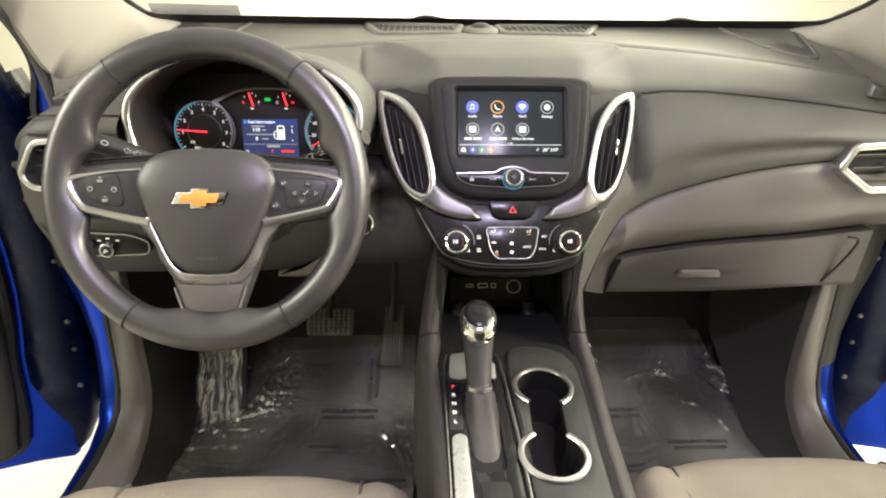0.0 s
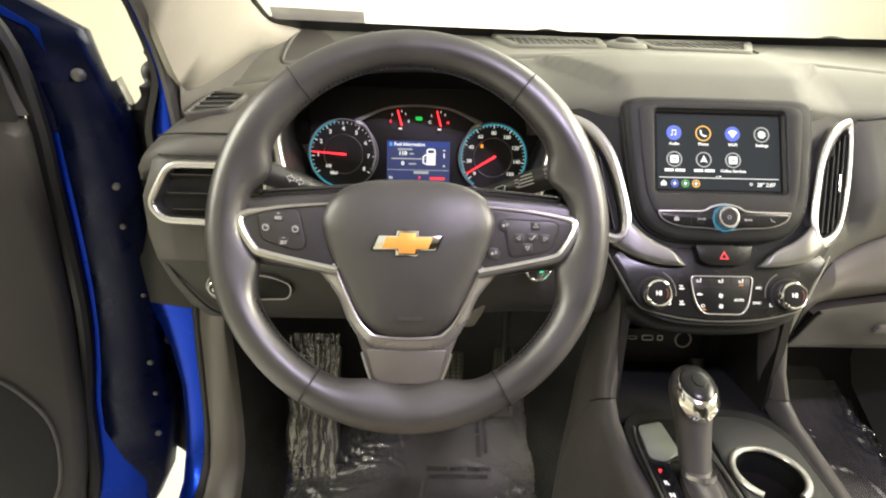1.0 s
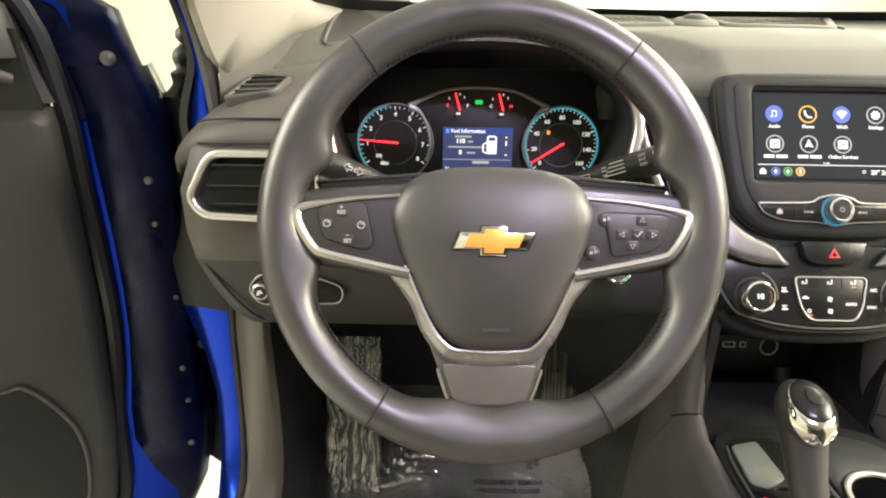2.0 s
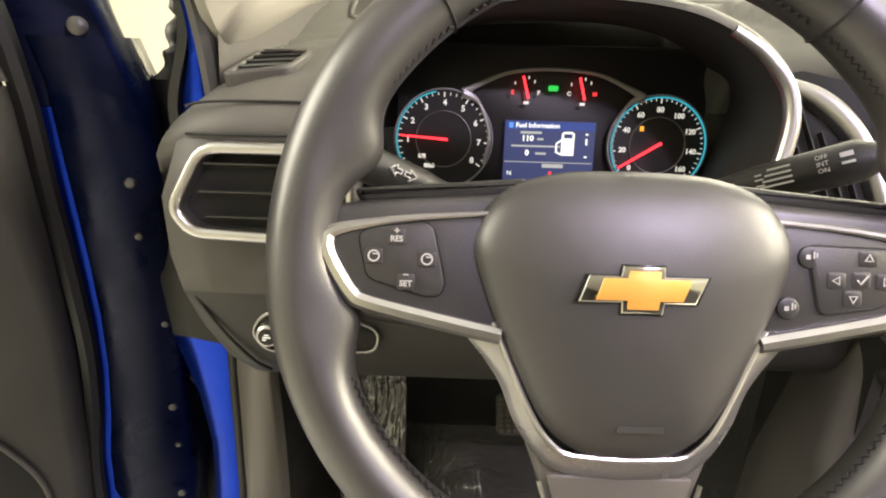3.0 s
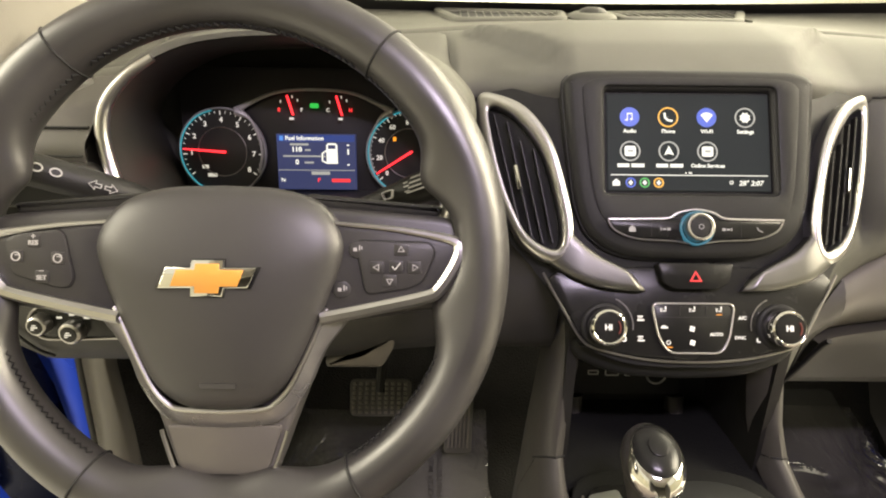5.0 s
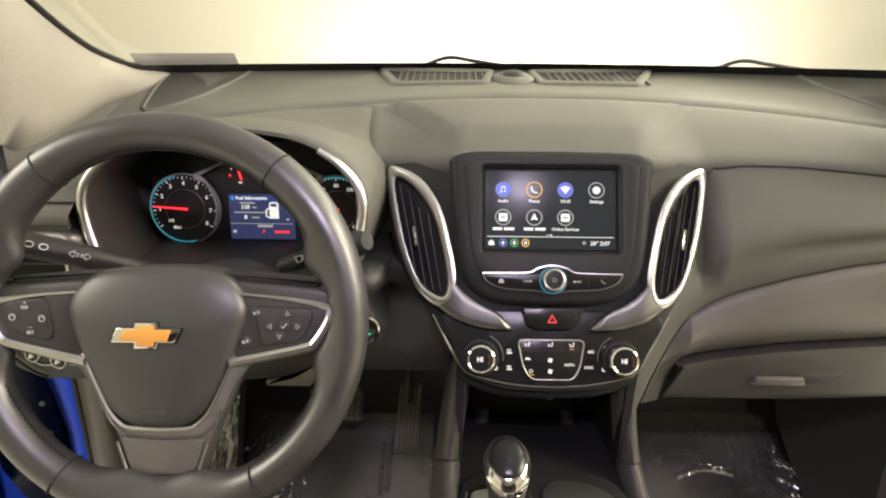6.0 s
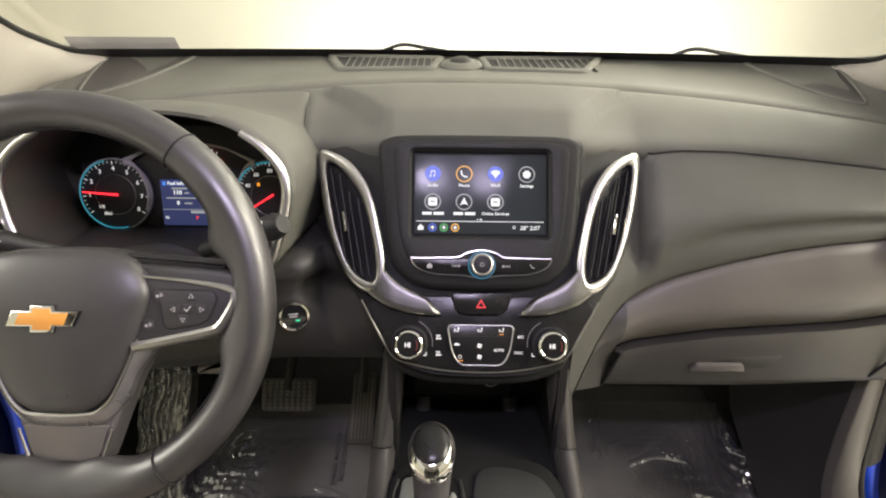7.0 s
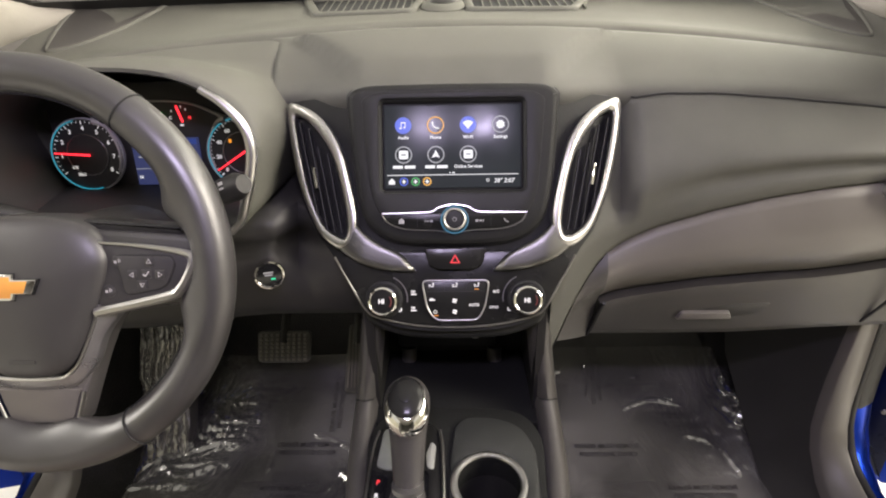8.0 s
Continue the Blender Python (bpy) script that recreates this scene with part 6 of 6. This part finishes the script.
# ---- seats ----
def seats():
    for s in (-1, 1):
        st = thing("front_seat", "grey-beige cloth front seat with a bolstered cushion", "seat", "front seats", place=(s * 0.36, 0.35, 0.42))
        cx = -0.365 if s < 0 else 0.372
        g = []
        for i in range(25):
            u = -1 + i / 12
            yf = (0.652 if s < 0 else 0.672) - 0.075 * abs(u) ** 3.2
            h = 0.650 + 0.022 * smooth((abs(u) - 0.62) / 0.2) - 0.05 * smooth((abs(u) - 0.93) / 0.07)
            x = cx + 0.235 * u
            row = [(x, yf - 0.03, 0.48), (x, yf + 0.008, 0.56), (x, yf + 0.010, h - 0.045), (x, yf, h - 0.018), (x, yf - 0.014, h - 0.006), (x, yf - 0.04, h)]
            row += [(x, lerp(yf - 0.04, 0.10, t), h - 0.02 * t) for t in (0.25, 0.5, 0.75, 1.0)] + [(x, 0.08, 0.50)]
            g.append(row)
        c = part("cushion", sheet(g), SEAT, st, "grey-beige cloth cushion", sharp=70)
        for k in (-1, 1):
            u = k * 0.66
            yf = (0.652 if s < 0 else 0.672) - 0.075 * abs(u) ** 3.2
            x = cx + 0.235 * u
            part("piping", tube([(x, yf + 0.0105, 0.58), (x, yf + 0.0105, 0.615), (x, yf - 0.001, 0.640), (x, yf - 0.02, 0.650), (x, yf - 0.15, 0.650)], 0.0022, 6), SEAT_DARK, c)
        part("base", block(cx - 0.22, 0.05, 0.405, cx + 0.22, 0.58, 0.50, 0.01), BLACK, st)


SEAT_DARK = material("seat_piping", (0.09, 0.08, 0.07), 0.8)
seats()


# ---- sills, door openings, doors ----
def line_at(table, z):
    return through_table(z, table)


EAST_SHIFT = -0.052


def body_sides():
    for s, n in ((-1, "west"), (1, "east")):
        rows = ((1.03, 1.02, 0.99, 1.02), (1.0, 0.88, 0.965, 0.88), (0.984, 0.77, 0.957, 0.775), (0.978, 0.66, 0.964, 0.66), (0.974, 0.60, 0.964, 0.60), (0.966, 0.56, 0.960, 0.555), (0.950, 0.527, 0.945, 0.517), (0.918, 0.503, 0.910, 0.478), (0.86, 0.485, 0.86, 0.450), (0.783, 0.474, 0.79, 0.436), (0.6, 0.466, 0.6, 0.427), (0.0, 0.465, 0.0, 0.427), (-0.8, 0.465, -0.8, 0.427))
        g, kick = [], []
        for yo, zo, yi, zi in rows:
            low = smooth((0.58 - zo) / 0.10)
            up = Vector((0, -0.9 * (1 - low) - 0.3 * low, 0.9 * low))
            a, b = Vector((s * 0.660, yi, zi)), Vector((s * 0.703, yo - 0.010, zo + 0.003))
            g.append([a + Vector((-s * 0.004, 0.012, -0.006))] + [a.lerp(b, q) + up * 0.010 * math.sin(math.pi * (0.15 + 0.8 * q)) for q in (0, 0.08, 0.2, 0.4, 0.6, 0.8, 0.92, 1)] + [b + Vector((s * 0.008, 0.006, -0.008))])
            kick.append([a + Vector((0, 0.010, -0.006)), a + Vector((-s * 0.010, 0.045 - 0.02 * low, -0.02 * low)), a + Vector((-s * 0.035, 0.15 - 0.12 * low, -0.04 * low)), a + Vector((-s * 0.06, 0.24 - 0.2 * low, -0.06 * low))])
        tagged(part("trim_sill_" + n, sheet(g), DECOR, sharp=70), "warm grey door sill trim", "trim", kind="structure")
        # west side gets the darker material because less light falls there
        tagged(part("trim_kick_" + n, sheet(kick), CARPET if s < 0 else KNEE, sharp=70), "black carpeted kick panel, toned darker than its twin for shade" if s < 0 else "dark grey plastic kick panel", "trim", kind="structure")
        path = ((1.00, 1.10), (1.010, 1.02), (1.000, 0.90), (0.996, 0.865), (0.988, 0.80), (0.982, 0.72), (0.979, 0.65), (0.974, 0.59), (0.962, 0.548), (0.934, 0.512), (0.89, 0.492), (0.80, 0.476), (0.6, 0.470), (0.3, 0.470), (0.0, 0.470))
        tagged(part("door_seal", tube(curve([(s * 0.714, y, z) for y, z in path], 4), 0.0080, 10), SEAL), "black rubber seal round the door opening", "seal", "door seals")
        b = []
        for y, z in path:
            low, wide = smooth((0.58 - z) / 0.1), 0.045 * smooth((z - 0.66) / 0.2)
            b.append([(s * 0.718, y - 0.002, z - 0.002), (s * 0.728, y - 0.003 * (1 - low), z - 0.002), (s * (0.745 + wide * 0.5), y + 0.004, z - 0.012 * low), (s * (0.757 + wide), y + 0.012, z - 0.026 * low), (s * (0.762 + wide), y + 0.022, z - 0.045 * low), (s * (0.764 + wide), y + 0.06, z - 0.09 * low), (s * (0.764 + wide), y + 0.14, z - 0.14 * low)])
        # upper rows are blue body too; black here paints the shade behind the door
        tagged(part("frame_shade_" + n, sheet(b[:(5 if s < 0 else 8)]), SEAL, sharp=70), "upper door opening of the blue body, blackened for shade", "cover", kind="structure")
        tagged(part("door_frame_" + n, sheet(b[(4 if s < 0 else 7):]), BLUE, sharp=70), "blue painted door opening of the car body", "body", kind="structure")
        tagged(part("arch_liner_" + n, sheet([[(s * x, 1.10 + 0.03 * k, lerp(z0, 1.02, k / 3)) for x, z0 in ((0.766, 0.40), (0.80, 0.405), (0.84, 0.44), (0.885, 0.50))] for k in range(4)], 0.02, (0, 1, 0)), SEAL), "black wheel-arch liner behind the door opening", "liner", kind="structure")
        bump = curve([(s * 0.742, 1.06, 1.215), (s * 0.775, 1.10, 1.185), (s * 0.787, 1.115, 1.165), (s * 0.790, 1.10, 1.135), (s * 0.790, 1.09, 1.115), (s * 0.800, 1.06, 1.075), (s * 0.802, 1.05, 1.00)], 6)
        tagged(part("wing_seal", tube(bump, [0.012 + 0.004 * math.sin(i * 0.9) for i in range(len(bump))], 10), SEAL), "lumpy black rubber seal behind the front wing", "seal", "door seals")
        # front wing beyond the opening, black wheel-arch liner behind
        w = [[(s * lerp(0.86, 0.90, t), lerp(1.14, 1.9, u), lerp(0.985, 0.50, t)) for t in (0, 0.25, 0.5, 0.75, 1)] for u in (0, 0.3, 0.6, 1)]
        tagged(part("front_wing_" + n, sheet(w, 0.02, (-s, 0, 0)), BLUE), "blue front wing of the car body", "body", kind="structure")



body_sides()
for ob in scene.objects:
    if ob.name in ("trim_sill_east", "trim_kick_east", "door_frame_east", "frame_shade_east", "wing_seal.001", "arch_liner_east", "front_wing_east", "door_seal.001"):
        ob.location.x = EAST_SHIFT


def door(s):
    """An open front door, hinged at its front edge; s: the side of the car."""
    th = radians(70)
    d, nn = Vector((s * math.sin(th), -math.cos(th), 0)), Vector((-s * math.cos(th), -math.sin(th), 0))
    base = Vector((s * 0.80, 0.955, 0))

    def at(a, z, w=0.0):
        return base + d * a + nn * (w - 0.10 * smooth((1.15 - z) / 0.5)) + Vector((0, 0, z))

    dr = thing("front_door", "open blue front door with dark grey inner trim", "door", "open doors", place=tuple(base + Vector((0, 0, 0.34))))
    lead = [(0.34, 0.040), (0.42, 0.0), (0.52, -0.022), (0.66, -0.022), (0.80, -0.030), (1.00, -0.040), (1.075, -0.035), (1.10, -0.029), (1.161, -0.010)]
    zs = [0.34, 0.36, 0.42, 0.48, 0.54, 0.60, 0.66, 0.74, 0.82, 0.90, 0.98, 1.04, 1.075]
    rows = []
    for z in zs:
        a = line_at(lead, z)
        bottom = 0.0 if z > 0.35 else -0.01
        rows.append([at(a + 0.012, z, -0.15), at(a, z, -0.14), at(a - 0.002, z, -0.075), at(a, z, -0.070), at(a + 0.004, z, -0.012), at(a + 0.012, z, -0.002), at(a + 0.08, z, 0.0 + bottom), at(a + 0.30, z, 0.0 + bottom), at(a + 1.0, z, 0.0)])
    part("door_shell", sheet(rows), BLUE, dr, "glossy blue painted door shell", sharp=60)
    part("outer_skin", sheet([[at(a, z, -0.15) for a in (0.012, 0.3, 0.7, 1.05)] for z in zs]), BLUE, dr)
    part("door_bottom", sheet([[at(a, 0.34, w) for a in (0.052, 0.3, 1.04)] for w in (-0.15, -0.07, -0.01)]), BLUE, dr)
    sl = [(1.30, 0.155), (1.20, 0.085), (1.10, 0.066), (1.00, 0.068), (0.90, 0.072), (0.78, 0.080), (0.68, 0.092), (0.60, 0.105), (0.52, 0.110), (0.44, 0.120), (0.385, 0.160), (0.37, 0.40)]
    # leading edge of the blue shell, its shade painted near-black, and the rubber seal
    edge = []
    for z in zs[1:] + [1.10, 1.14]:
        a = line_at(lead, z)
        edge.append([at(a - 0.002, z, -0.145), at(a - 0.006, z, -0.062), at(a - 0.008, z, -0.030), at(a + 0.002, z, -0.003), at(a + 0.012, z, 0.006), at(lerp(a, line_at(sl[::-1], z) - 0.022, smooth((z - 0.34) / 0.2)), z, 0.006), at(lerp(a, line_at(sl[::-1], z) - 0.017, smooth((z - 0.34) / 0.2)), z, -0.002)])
    part("edge_shade", sheet(edge), NAVY, dr, "blue door's leading edge, near-black with its shade in the colour", sharp=60)
    part("rubber_seal", tube(curve([at(a, z, 0.010) for z, a in sl], 4), 0.011, 8), SEAL, dr, "black rubber door seal")
    # inner trim
    tl = [(0.42, 0.135), (0.50, 0.118), (0.60, 0.106), (0.70, 0.100), (0.78, 0.094), (0.94, 0.078), (1.076, 0.073), (1.10, 0.075), (1.147, 0.084)]
    tz = [0.40, 0.42, 0.48, 0.54, 0.60, 0.66, 0.70, 0.74, 0.80, 0.88, 0.96, 1.03, 1.06, 1.076, 1.084]
    tr = []
    for z in tz:
        a = line_at(tl, z)
        lift = 0.040 + 0.020 * smooth((z - 0.90) / 0.12) - 0.012 * math.exp(-((z - 0.78) / 0.05) ** 2)
        tr.append([at(a, z, 0.0), at(a + 0.001, z, lift - 0.012), at(a + 0.008, z, lift - 0.003), at(a + 0.02, z, lift), at(a + 0.08, z, lift), at(a + 0.3, z, lift + 0.01), at(a + 0.9, z, lift)])
    tr.append([q + Vector((0, 0, 0.012)) - nn * 0.03 for q in tr[-1]])
    tp = part("trim_panel", sheet(tr), DOOR_TRIM, dr, "dark grey plastic inner trim panel", sharp=60)
    sp = curve([(0.246, 0.692), (0.206, 0.696), (0.172, 0.652), (0.150, 0.600), (0.148, 0.53), (0.166, 0.455), (0.21, 0.425), (0.42, 0.420), (0.46, 0.56), (0.42, 0.68)], 4, True)
    fr = lambda a, z, w=0.0: at(a, z, 0.040 + w)  # noqa: E731
    part("speaker_grille", plate([Vector((q[0], q[1])) for q in sp], fr, -0.01, 0.004, 0.002), PANEL, tp, "black loudspeaker grille")
    part("grille_rim", frame_ring([Vector((q[0], q[1])) for q in sp], 0.006, fr, -0.006, 0.007, 0.003), DASH_LOW, tp)
    h = part("handle_recess", sheet([[at(line_at(tl, min(z, 1.147)) + k, z, w) for k, w in ((0.004, 0.010), (0.008, 0.034), (0.10, 0.030), (0.9, 0.030))] for z in (1.076, 1.10, 1.13, 1.16, 1.18)]), BLACK, tp, "black recess round the inner handle")
    part("inner_handle", tube(curve([at(0.100, 1.128, 0.046), at(0.125, 1.136, 0.058), at(0.17, 1.138, 0.060), at(0.26, 1.136, 0.052)], 4), [0.006, 0.007, 0.008, 0.009, 0.010, 0.011, 0.011, 0.011, 0.011, 0.010, 0.010, 0.009, 0.008], 10), DASH_LOW, h, "grey inner door handle")
    part("upper_trim", sheet([[at(line_at([(1.155, 0.092), (1.20, 0.098), (1.24, 0.135), (1.30, 0.235), (1.42, 0.45)], z) + k, z, w) for k, w in ((0.0, 0.020), (0.004, 0.046), (0.016, 0.054), (0.10, 0.056), (0.8, 0.056))] for z in (1.150, 1.153, 1.165, 1.20, 1.24, 1.30, 1.36, 1.42)]), DASH_LOW, tp, "dark grey upper door trim", sharp=60)
    # window frame and sail
    fl = [(1.06, -0.040), (1.161, -0.012), (1.205, -0.002), (1.235, 0.048), (1.30, 0.16), (1.50, 0.52)]
    fg = []
    for z in (1.05, 1.09, 1.13, 1.161, 1.185, 1.205, 1.235, 1.30, 1.40, 1.50):
        a = line_at(fl, z)
        wd = 0.10 if z < 1.2 else 0.11
        fg.append([at(a, z, -0.05), at(a, z, -0.016), at(a + 0.012, z, -0.004), at(a + wd, z, -0.002), at(a + wd + 0.004, z, -0.05)])
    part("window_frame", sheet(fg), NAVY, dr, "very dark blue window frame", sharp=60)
    part("blue_strip", sheet([[at(line_at(fl, z) + 0.052 + k * smooth((z - 1.17) / 0.09), z, w) for k, w in ((-0.014, -0.0005), (-0.010, 0.002), (0.018, 0.002), (0.022, -0.0005))] for z in (1.175, 1.19, 1.205, 1.235, 1.27, 1.30, 1.40)]), BLUE, dr)
    part("frame_trim", sheet([[at(line_at(fl, z) + k, z, w) for k, w in ((0.098, -0.004), (0.100, 0.022), (0.125, 0.030), (0.16, 0.030))] for z in (1.10, 1.161, 1.205, 1.235, 1.30, 1.40)]), DASH_LOW, dr)
    # bolts
    for a, z, r in ((0.011, 1.149, 0.0085), (-0.007, 0.995, 0.006), (-0.004, 0.93, 0.005), (-0.010, 0.80, 0.005), (0.000, 0.663, 0.006), (0.000, 0.60, 0.005), (0.006, 0.515, 0.006)):
        part("bolt", dome(disc(0, 0, r, 14), Frame(at(a, z, 0.006 if z > 0.9 else 0.004), -d, Vector((0, 0, 1))) if s < 0 else Frame(at(a, z, 0.006 if z > 0.9 else 0.004), d, Vector((0, 0, 1))), -0.004, [(1, 0.002), (0.7, 0.004), (0.1, 0.0045)]), BOLT, dr)
    # check strap between door and body
    part("check_strap", tube([at(-0.03, 0.70, -0.05), Vector((s * 0.80, 1.06, 0.70))], 0.010, 8), BLACK, dr)
    part("wire_boot", tube(curve([at(-0.03, 0.80, -0.06), at(-0.06, 0.79, -0.05), Vector((s * 0.79, 1.05, 0.80))], 5), 0.014, 10), SEAL, dr, "black rubber wiring boot")
    return dr


# darkened blue; on the leading edge it carries shade rather than another paint
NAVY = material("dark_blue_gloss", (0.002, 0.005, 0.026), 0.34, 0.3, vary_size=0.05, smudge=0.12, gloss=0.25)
BOLT = material("dull_bolt", (0.16, 0.155, 0.15), 0.45, 0.8)
for side in (-1, 1):
    leaf = door(side)
    leaf.location.x += EAST_SHIFT if side > 0 else 0.0


# ---- pillars, windscreen, roof, hood ----
def shell():
    for s, n in ((-1, "west"), (1, "east")):
        edge = curve([(s * 0.560, 1.165, 1.222), (s * 0.598, 1.105, 1.228), (s * 0.600, 1.04, 1.243), (s * 0.598, 0.985, 1.262), (s * 0.592, 0.90, 1.305), (s * 0.575, 0.70, 1.42), (s * 0.545, 0.40, 1.58), (s * 0.53, 0.25, 1.66)], 5)
        foot = curve([(s * 0.575, 1.12, 1.195), (s * 0.615, 1.06, 1.180), (s * 0.628, 0.99, 1.160), (s * 0.646, 0.92, 1.140), (s * 0.655, 0.885, 1.150), (s * 0.648, 0.80, 1.245), (s * 0.625, 0.60, 1.42), (s * 0.60, 0.35, 1.58)], 5)
        g = []
        for a, b in zip(edge, foot):
            a, b = Vector(a), Vector(b)
            bow = Vector((-s * 0.012, 0, 0.006))
            g.append([a + Vector((s * 0.03, 0.03, 0.0)), a + Vector((0, 0.006, 0)), a.lerp(b, 0.25) + bow * 0.8, a.lerp(b, 0.5) + bow, a.lerp(b, 0.75) + bow * 0.8, b, b + Vector((s * 0.012, 0.012, -0.004)), b + Vector((s * 0.030, 0.05, 0.0))])
        tagged(part("pillar_" + n, sheet(g), PILLAR, sharp=70), "beige-grey cloth-covered windscreen pillar", "pillar", kind="structure")
        tagged(part("trim_gasket_" + n, tube([Vector(q) + Vector((0, 0.004, 0.002)) for q in edge], 0.0045, 8), SEAL), "black rubber edge of the windscreen", "trim", kind="structure")
        # outer pillar: rubber seal, blue strip and black lip side by side, down to the door opening
        rear = curve([(s * 0.675, 0.93, 1.02), (s * 0.672, 0.912, 1.09), (s * 0.671, 0.900, 1.14), (s * 0.671, 0.885, 1.18), (s * 0.664, 0.850, 1.212), (s * 0.655, 0.800, 1.250), (s * 0.640, 0.60, 1.425), (s * 0.615, 0.35, 1.59)], 5)
        flare = [0.026 * smooth((1.165 - q.z) / 0.10) for q in rear]
        tagged(part("pillar_seal", tube(rear, 0.0095, 8), GREY_SEAL), "dark grey rubber seal along the pillar", "seal", "door seals")
        o = [[q + Vector((s * (a + e * k), b, c)) for a, b, c, e in ((0.004, 0.006, 0.0, 0), (0.009, 0.000, 0.0, 0), (0.014, 0.002, 0.0, 0.5), (0.018, 0.02, 0.0, 1), (0.020, 0.10, 0.01, 1))] for q, k in zip(rear, flare)]
        tagged(part("pillar_outer_" + n, sheet(o), BLUE, sharp=60), "blue outer skin of the windscreen pillar", "pillar", kind="structure")
        tagged(part("pillar_lip", sheet([[q + Vector((s * (a + 1.1 * k), b, c)) for a, b, c in ((0.015, 0.030, 0.0), (0.018, 0.016, 0.002), (0.028, 0.018, 0.002), (0.031, 0.05, 0.0))] for q, k in zip(rear, flare)]), SEAL), "black rubber lip outside the pillar", "seal", "door seals")
        base = [[Vector(q) + Vector((s * k * 0.006, 0.004, -0.100 * k)) for k in (-0.04, 0.3, 0.6, 1)] for q in foot[:21]]
        tagged(part("pillar_base_" + n, sheet(base), DASH_SIDE, sharp=70), "dark grey base under the windscreen pillar", "trim", kind="structure")
    w = [[(x, pad_rear(x)[0] + 0.035 - 0.95 * t, 1.202 + 0.47 * t) for x in [-0.62 + 0.1033 * i for i in range(13)]] for t in (0, 0.25, 0.5, 0.75, 1.0)]
    o = tagged(part("window_1", sheet(w, 0.004, (0, 0.4, 1)), GLASS), "clear curved windscreen", "window", kind="structure")
    o.visible_shadow = False
    fb = [[(x, pad_rear(x)[0] + 0.030 - 0.95 * t, 1.200 + 0.47 * t) for x in [-0.62 + 0.0516 * i for i in range(25)]] for t in (-0.02, 0.0, 0.03, 0.062)]
    tagged(part("trim_frit", sheet(fb), SEAL), "black band along the foot of the windscreen", "trim", kind="structure")
    r = [[(x, y, 1.69 - 0.06 * (x / 0.6) ** 2 + 0.02 * math.sin((0.3 - y) * 1.5)) for x in [-0.66 + 0.11 * i for i in range(13)]] for y in (0.36, 0.1, -0.3, -0.8, -1.7)]
    tagged(part("ceiling", sheet(r, 0.03, (0, 0, 1)), HEADLINER), "beige-grey car headliner", "ceiling", kind="structure")
    h = [[(x, y, 1.150 - 0.04 * (y - 1.4) ** 1.5 - 0.1 * (x / 0.75) ** 2) for x in [-0.80 + 0.1333 * i for i in range(13)]] for y in (1.46, 1.6, 1.8, 2.0, 2.2, 2.4)]
    tagged(part("car_hood", sheet(h, 0.02), BLUE), "glossy blue engine hood seen through the windscreen", "hood", kind="structure")
    c = [[(x, y, z) for y, z in ((1.30 - 0.4 * x * x, 1.165), (1.40 - 0.3 * x * x, 1.175), (1.47, 1.14))] for x in [-0.75 + 0.125 * i for i in range(13)]]
    tagged(part("cowl", sheet(c, 0.01), BLACK), "black plastic cowl under the wipers", "cowl", kind="structure")
    # sticker on the glass
    st = sheet([[Vector((lerp(-0.597, -0.462, i / 6), lerp(1.120, 1.178, i / 6) - 0.02 * k, 1.226 + 0.022 * k)) for i in range(7)] for k in (0, 0.5, 1)], 0.0006, (0, -1, 0))
    tagged(part("windscreen_sticker", st, STICKER), "translucent grey sticker in the corner of the windscreen", "sticker")
    # wipers
    for x0, x1, y0 in ((-0.19, 0.30, 1.41), (0.36, 0.70, 1.345)):
        wp = thing("wiper", "black windscreen wiper with a bent arm", "wiper", "wipers", place=(x0, y0, 1.2))
        part("blade", tube([(x0, y0, 1.210), (lerp(x0, x1, 0.3), y0 - 0.004, 1.216), (lerp(x0, x1, 0.7), y0 - 0.02, 1.213), (x1, y0 - 0.05, 1.204)], 0.0045, 8), SEAL, wp)
        part("arm", tube(curve([(x0 + 0.02, y0 - 0.002, 1.222), (x0 + 0.065, y0 - 0.004, 1.236), (x0 + 0.115, y0 - 0.006, 1.230), (x0 + 0.20, y0 - 0.01, 1.218)], 5), 0.0036, 8), SEAL, wp)


def rear_cabin():
    """Plain unseen walls added behind the front seats to keep light from the rear out, with the dome lamp overhead."""
    for s, n in ((-1, "west"), (1, "east")):
        g = [[(s * lerp(0.74, 0.62, smooth((z - 0.9) / 0.8)), y, z) for y in (-0.42, -0.8, -1.2, -1.7)] for z in (0.40, 0.8, 1.2, 1.62)]
        tagged(part("cabin_light_block_" + n, sheet(g, 0.04, (s, 0, 0)), CABIN), "plain grey unseen side wall closing the rear cabin to light", "wall", kind="structure")
    tagged(part("cabin_light_block_south", sheet([[(x, -1.7, z) for x in (-0.74, 0, 0.74)] for z in (0.40, 0.8, 1.2, 1.66)], 0.04, (0, -1, 0)), CABIN), "plain grey unseen rear wall closing the cabin to light", "wall", kind="structure")
    d = thing("dome_lamp", "grey plastic dome lamp with two lit lenses", "lamp", place=(0, 0.1, 1.67))
    part("housing", block(-0.12, 0.06, 1.652, 0.125, 0.15, 1.685, 0.006), DECOR, d)
    for u in (-0.075, 0.080):
        part("lens", block(u - 0.020, 0.092, 1.647, u + 0.020, 0.118, 1.657, 0.003), glow("dome_lens_light", (0.80, 0.74, 1.0), 6.0), d, "lit cool white lens")


CABIN = material("grey_cabin_cloth", (0.11, 0.105, 0.10), 0.85, vary=0.1)
rear_cabin()
GREY_SEAL = material("grey_pillar_seal", (0.085, 0.082, 0.078), 0.6, vary=0.1)
STICKER = material("sticker_grey", (0.32, 0.31, 0.28), 0.6)
shell()
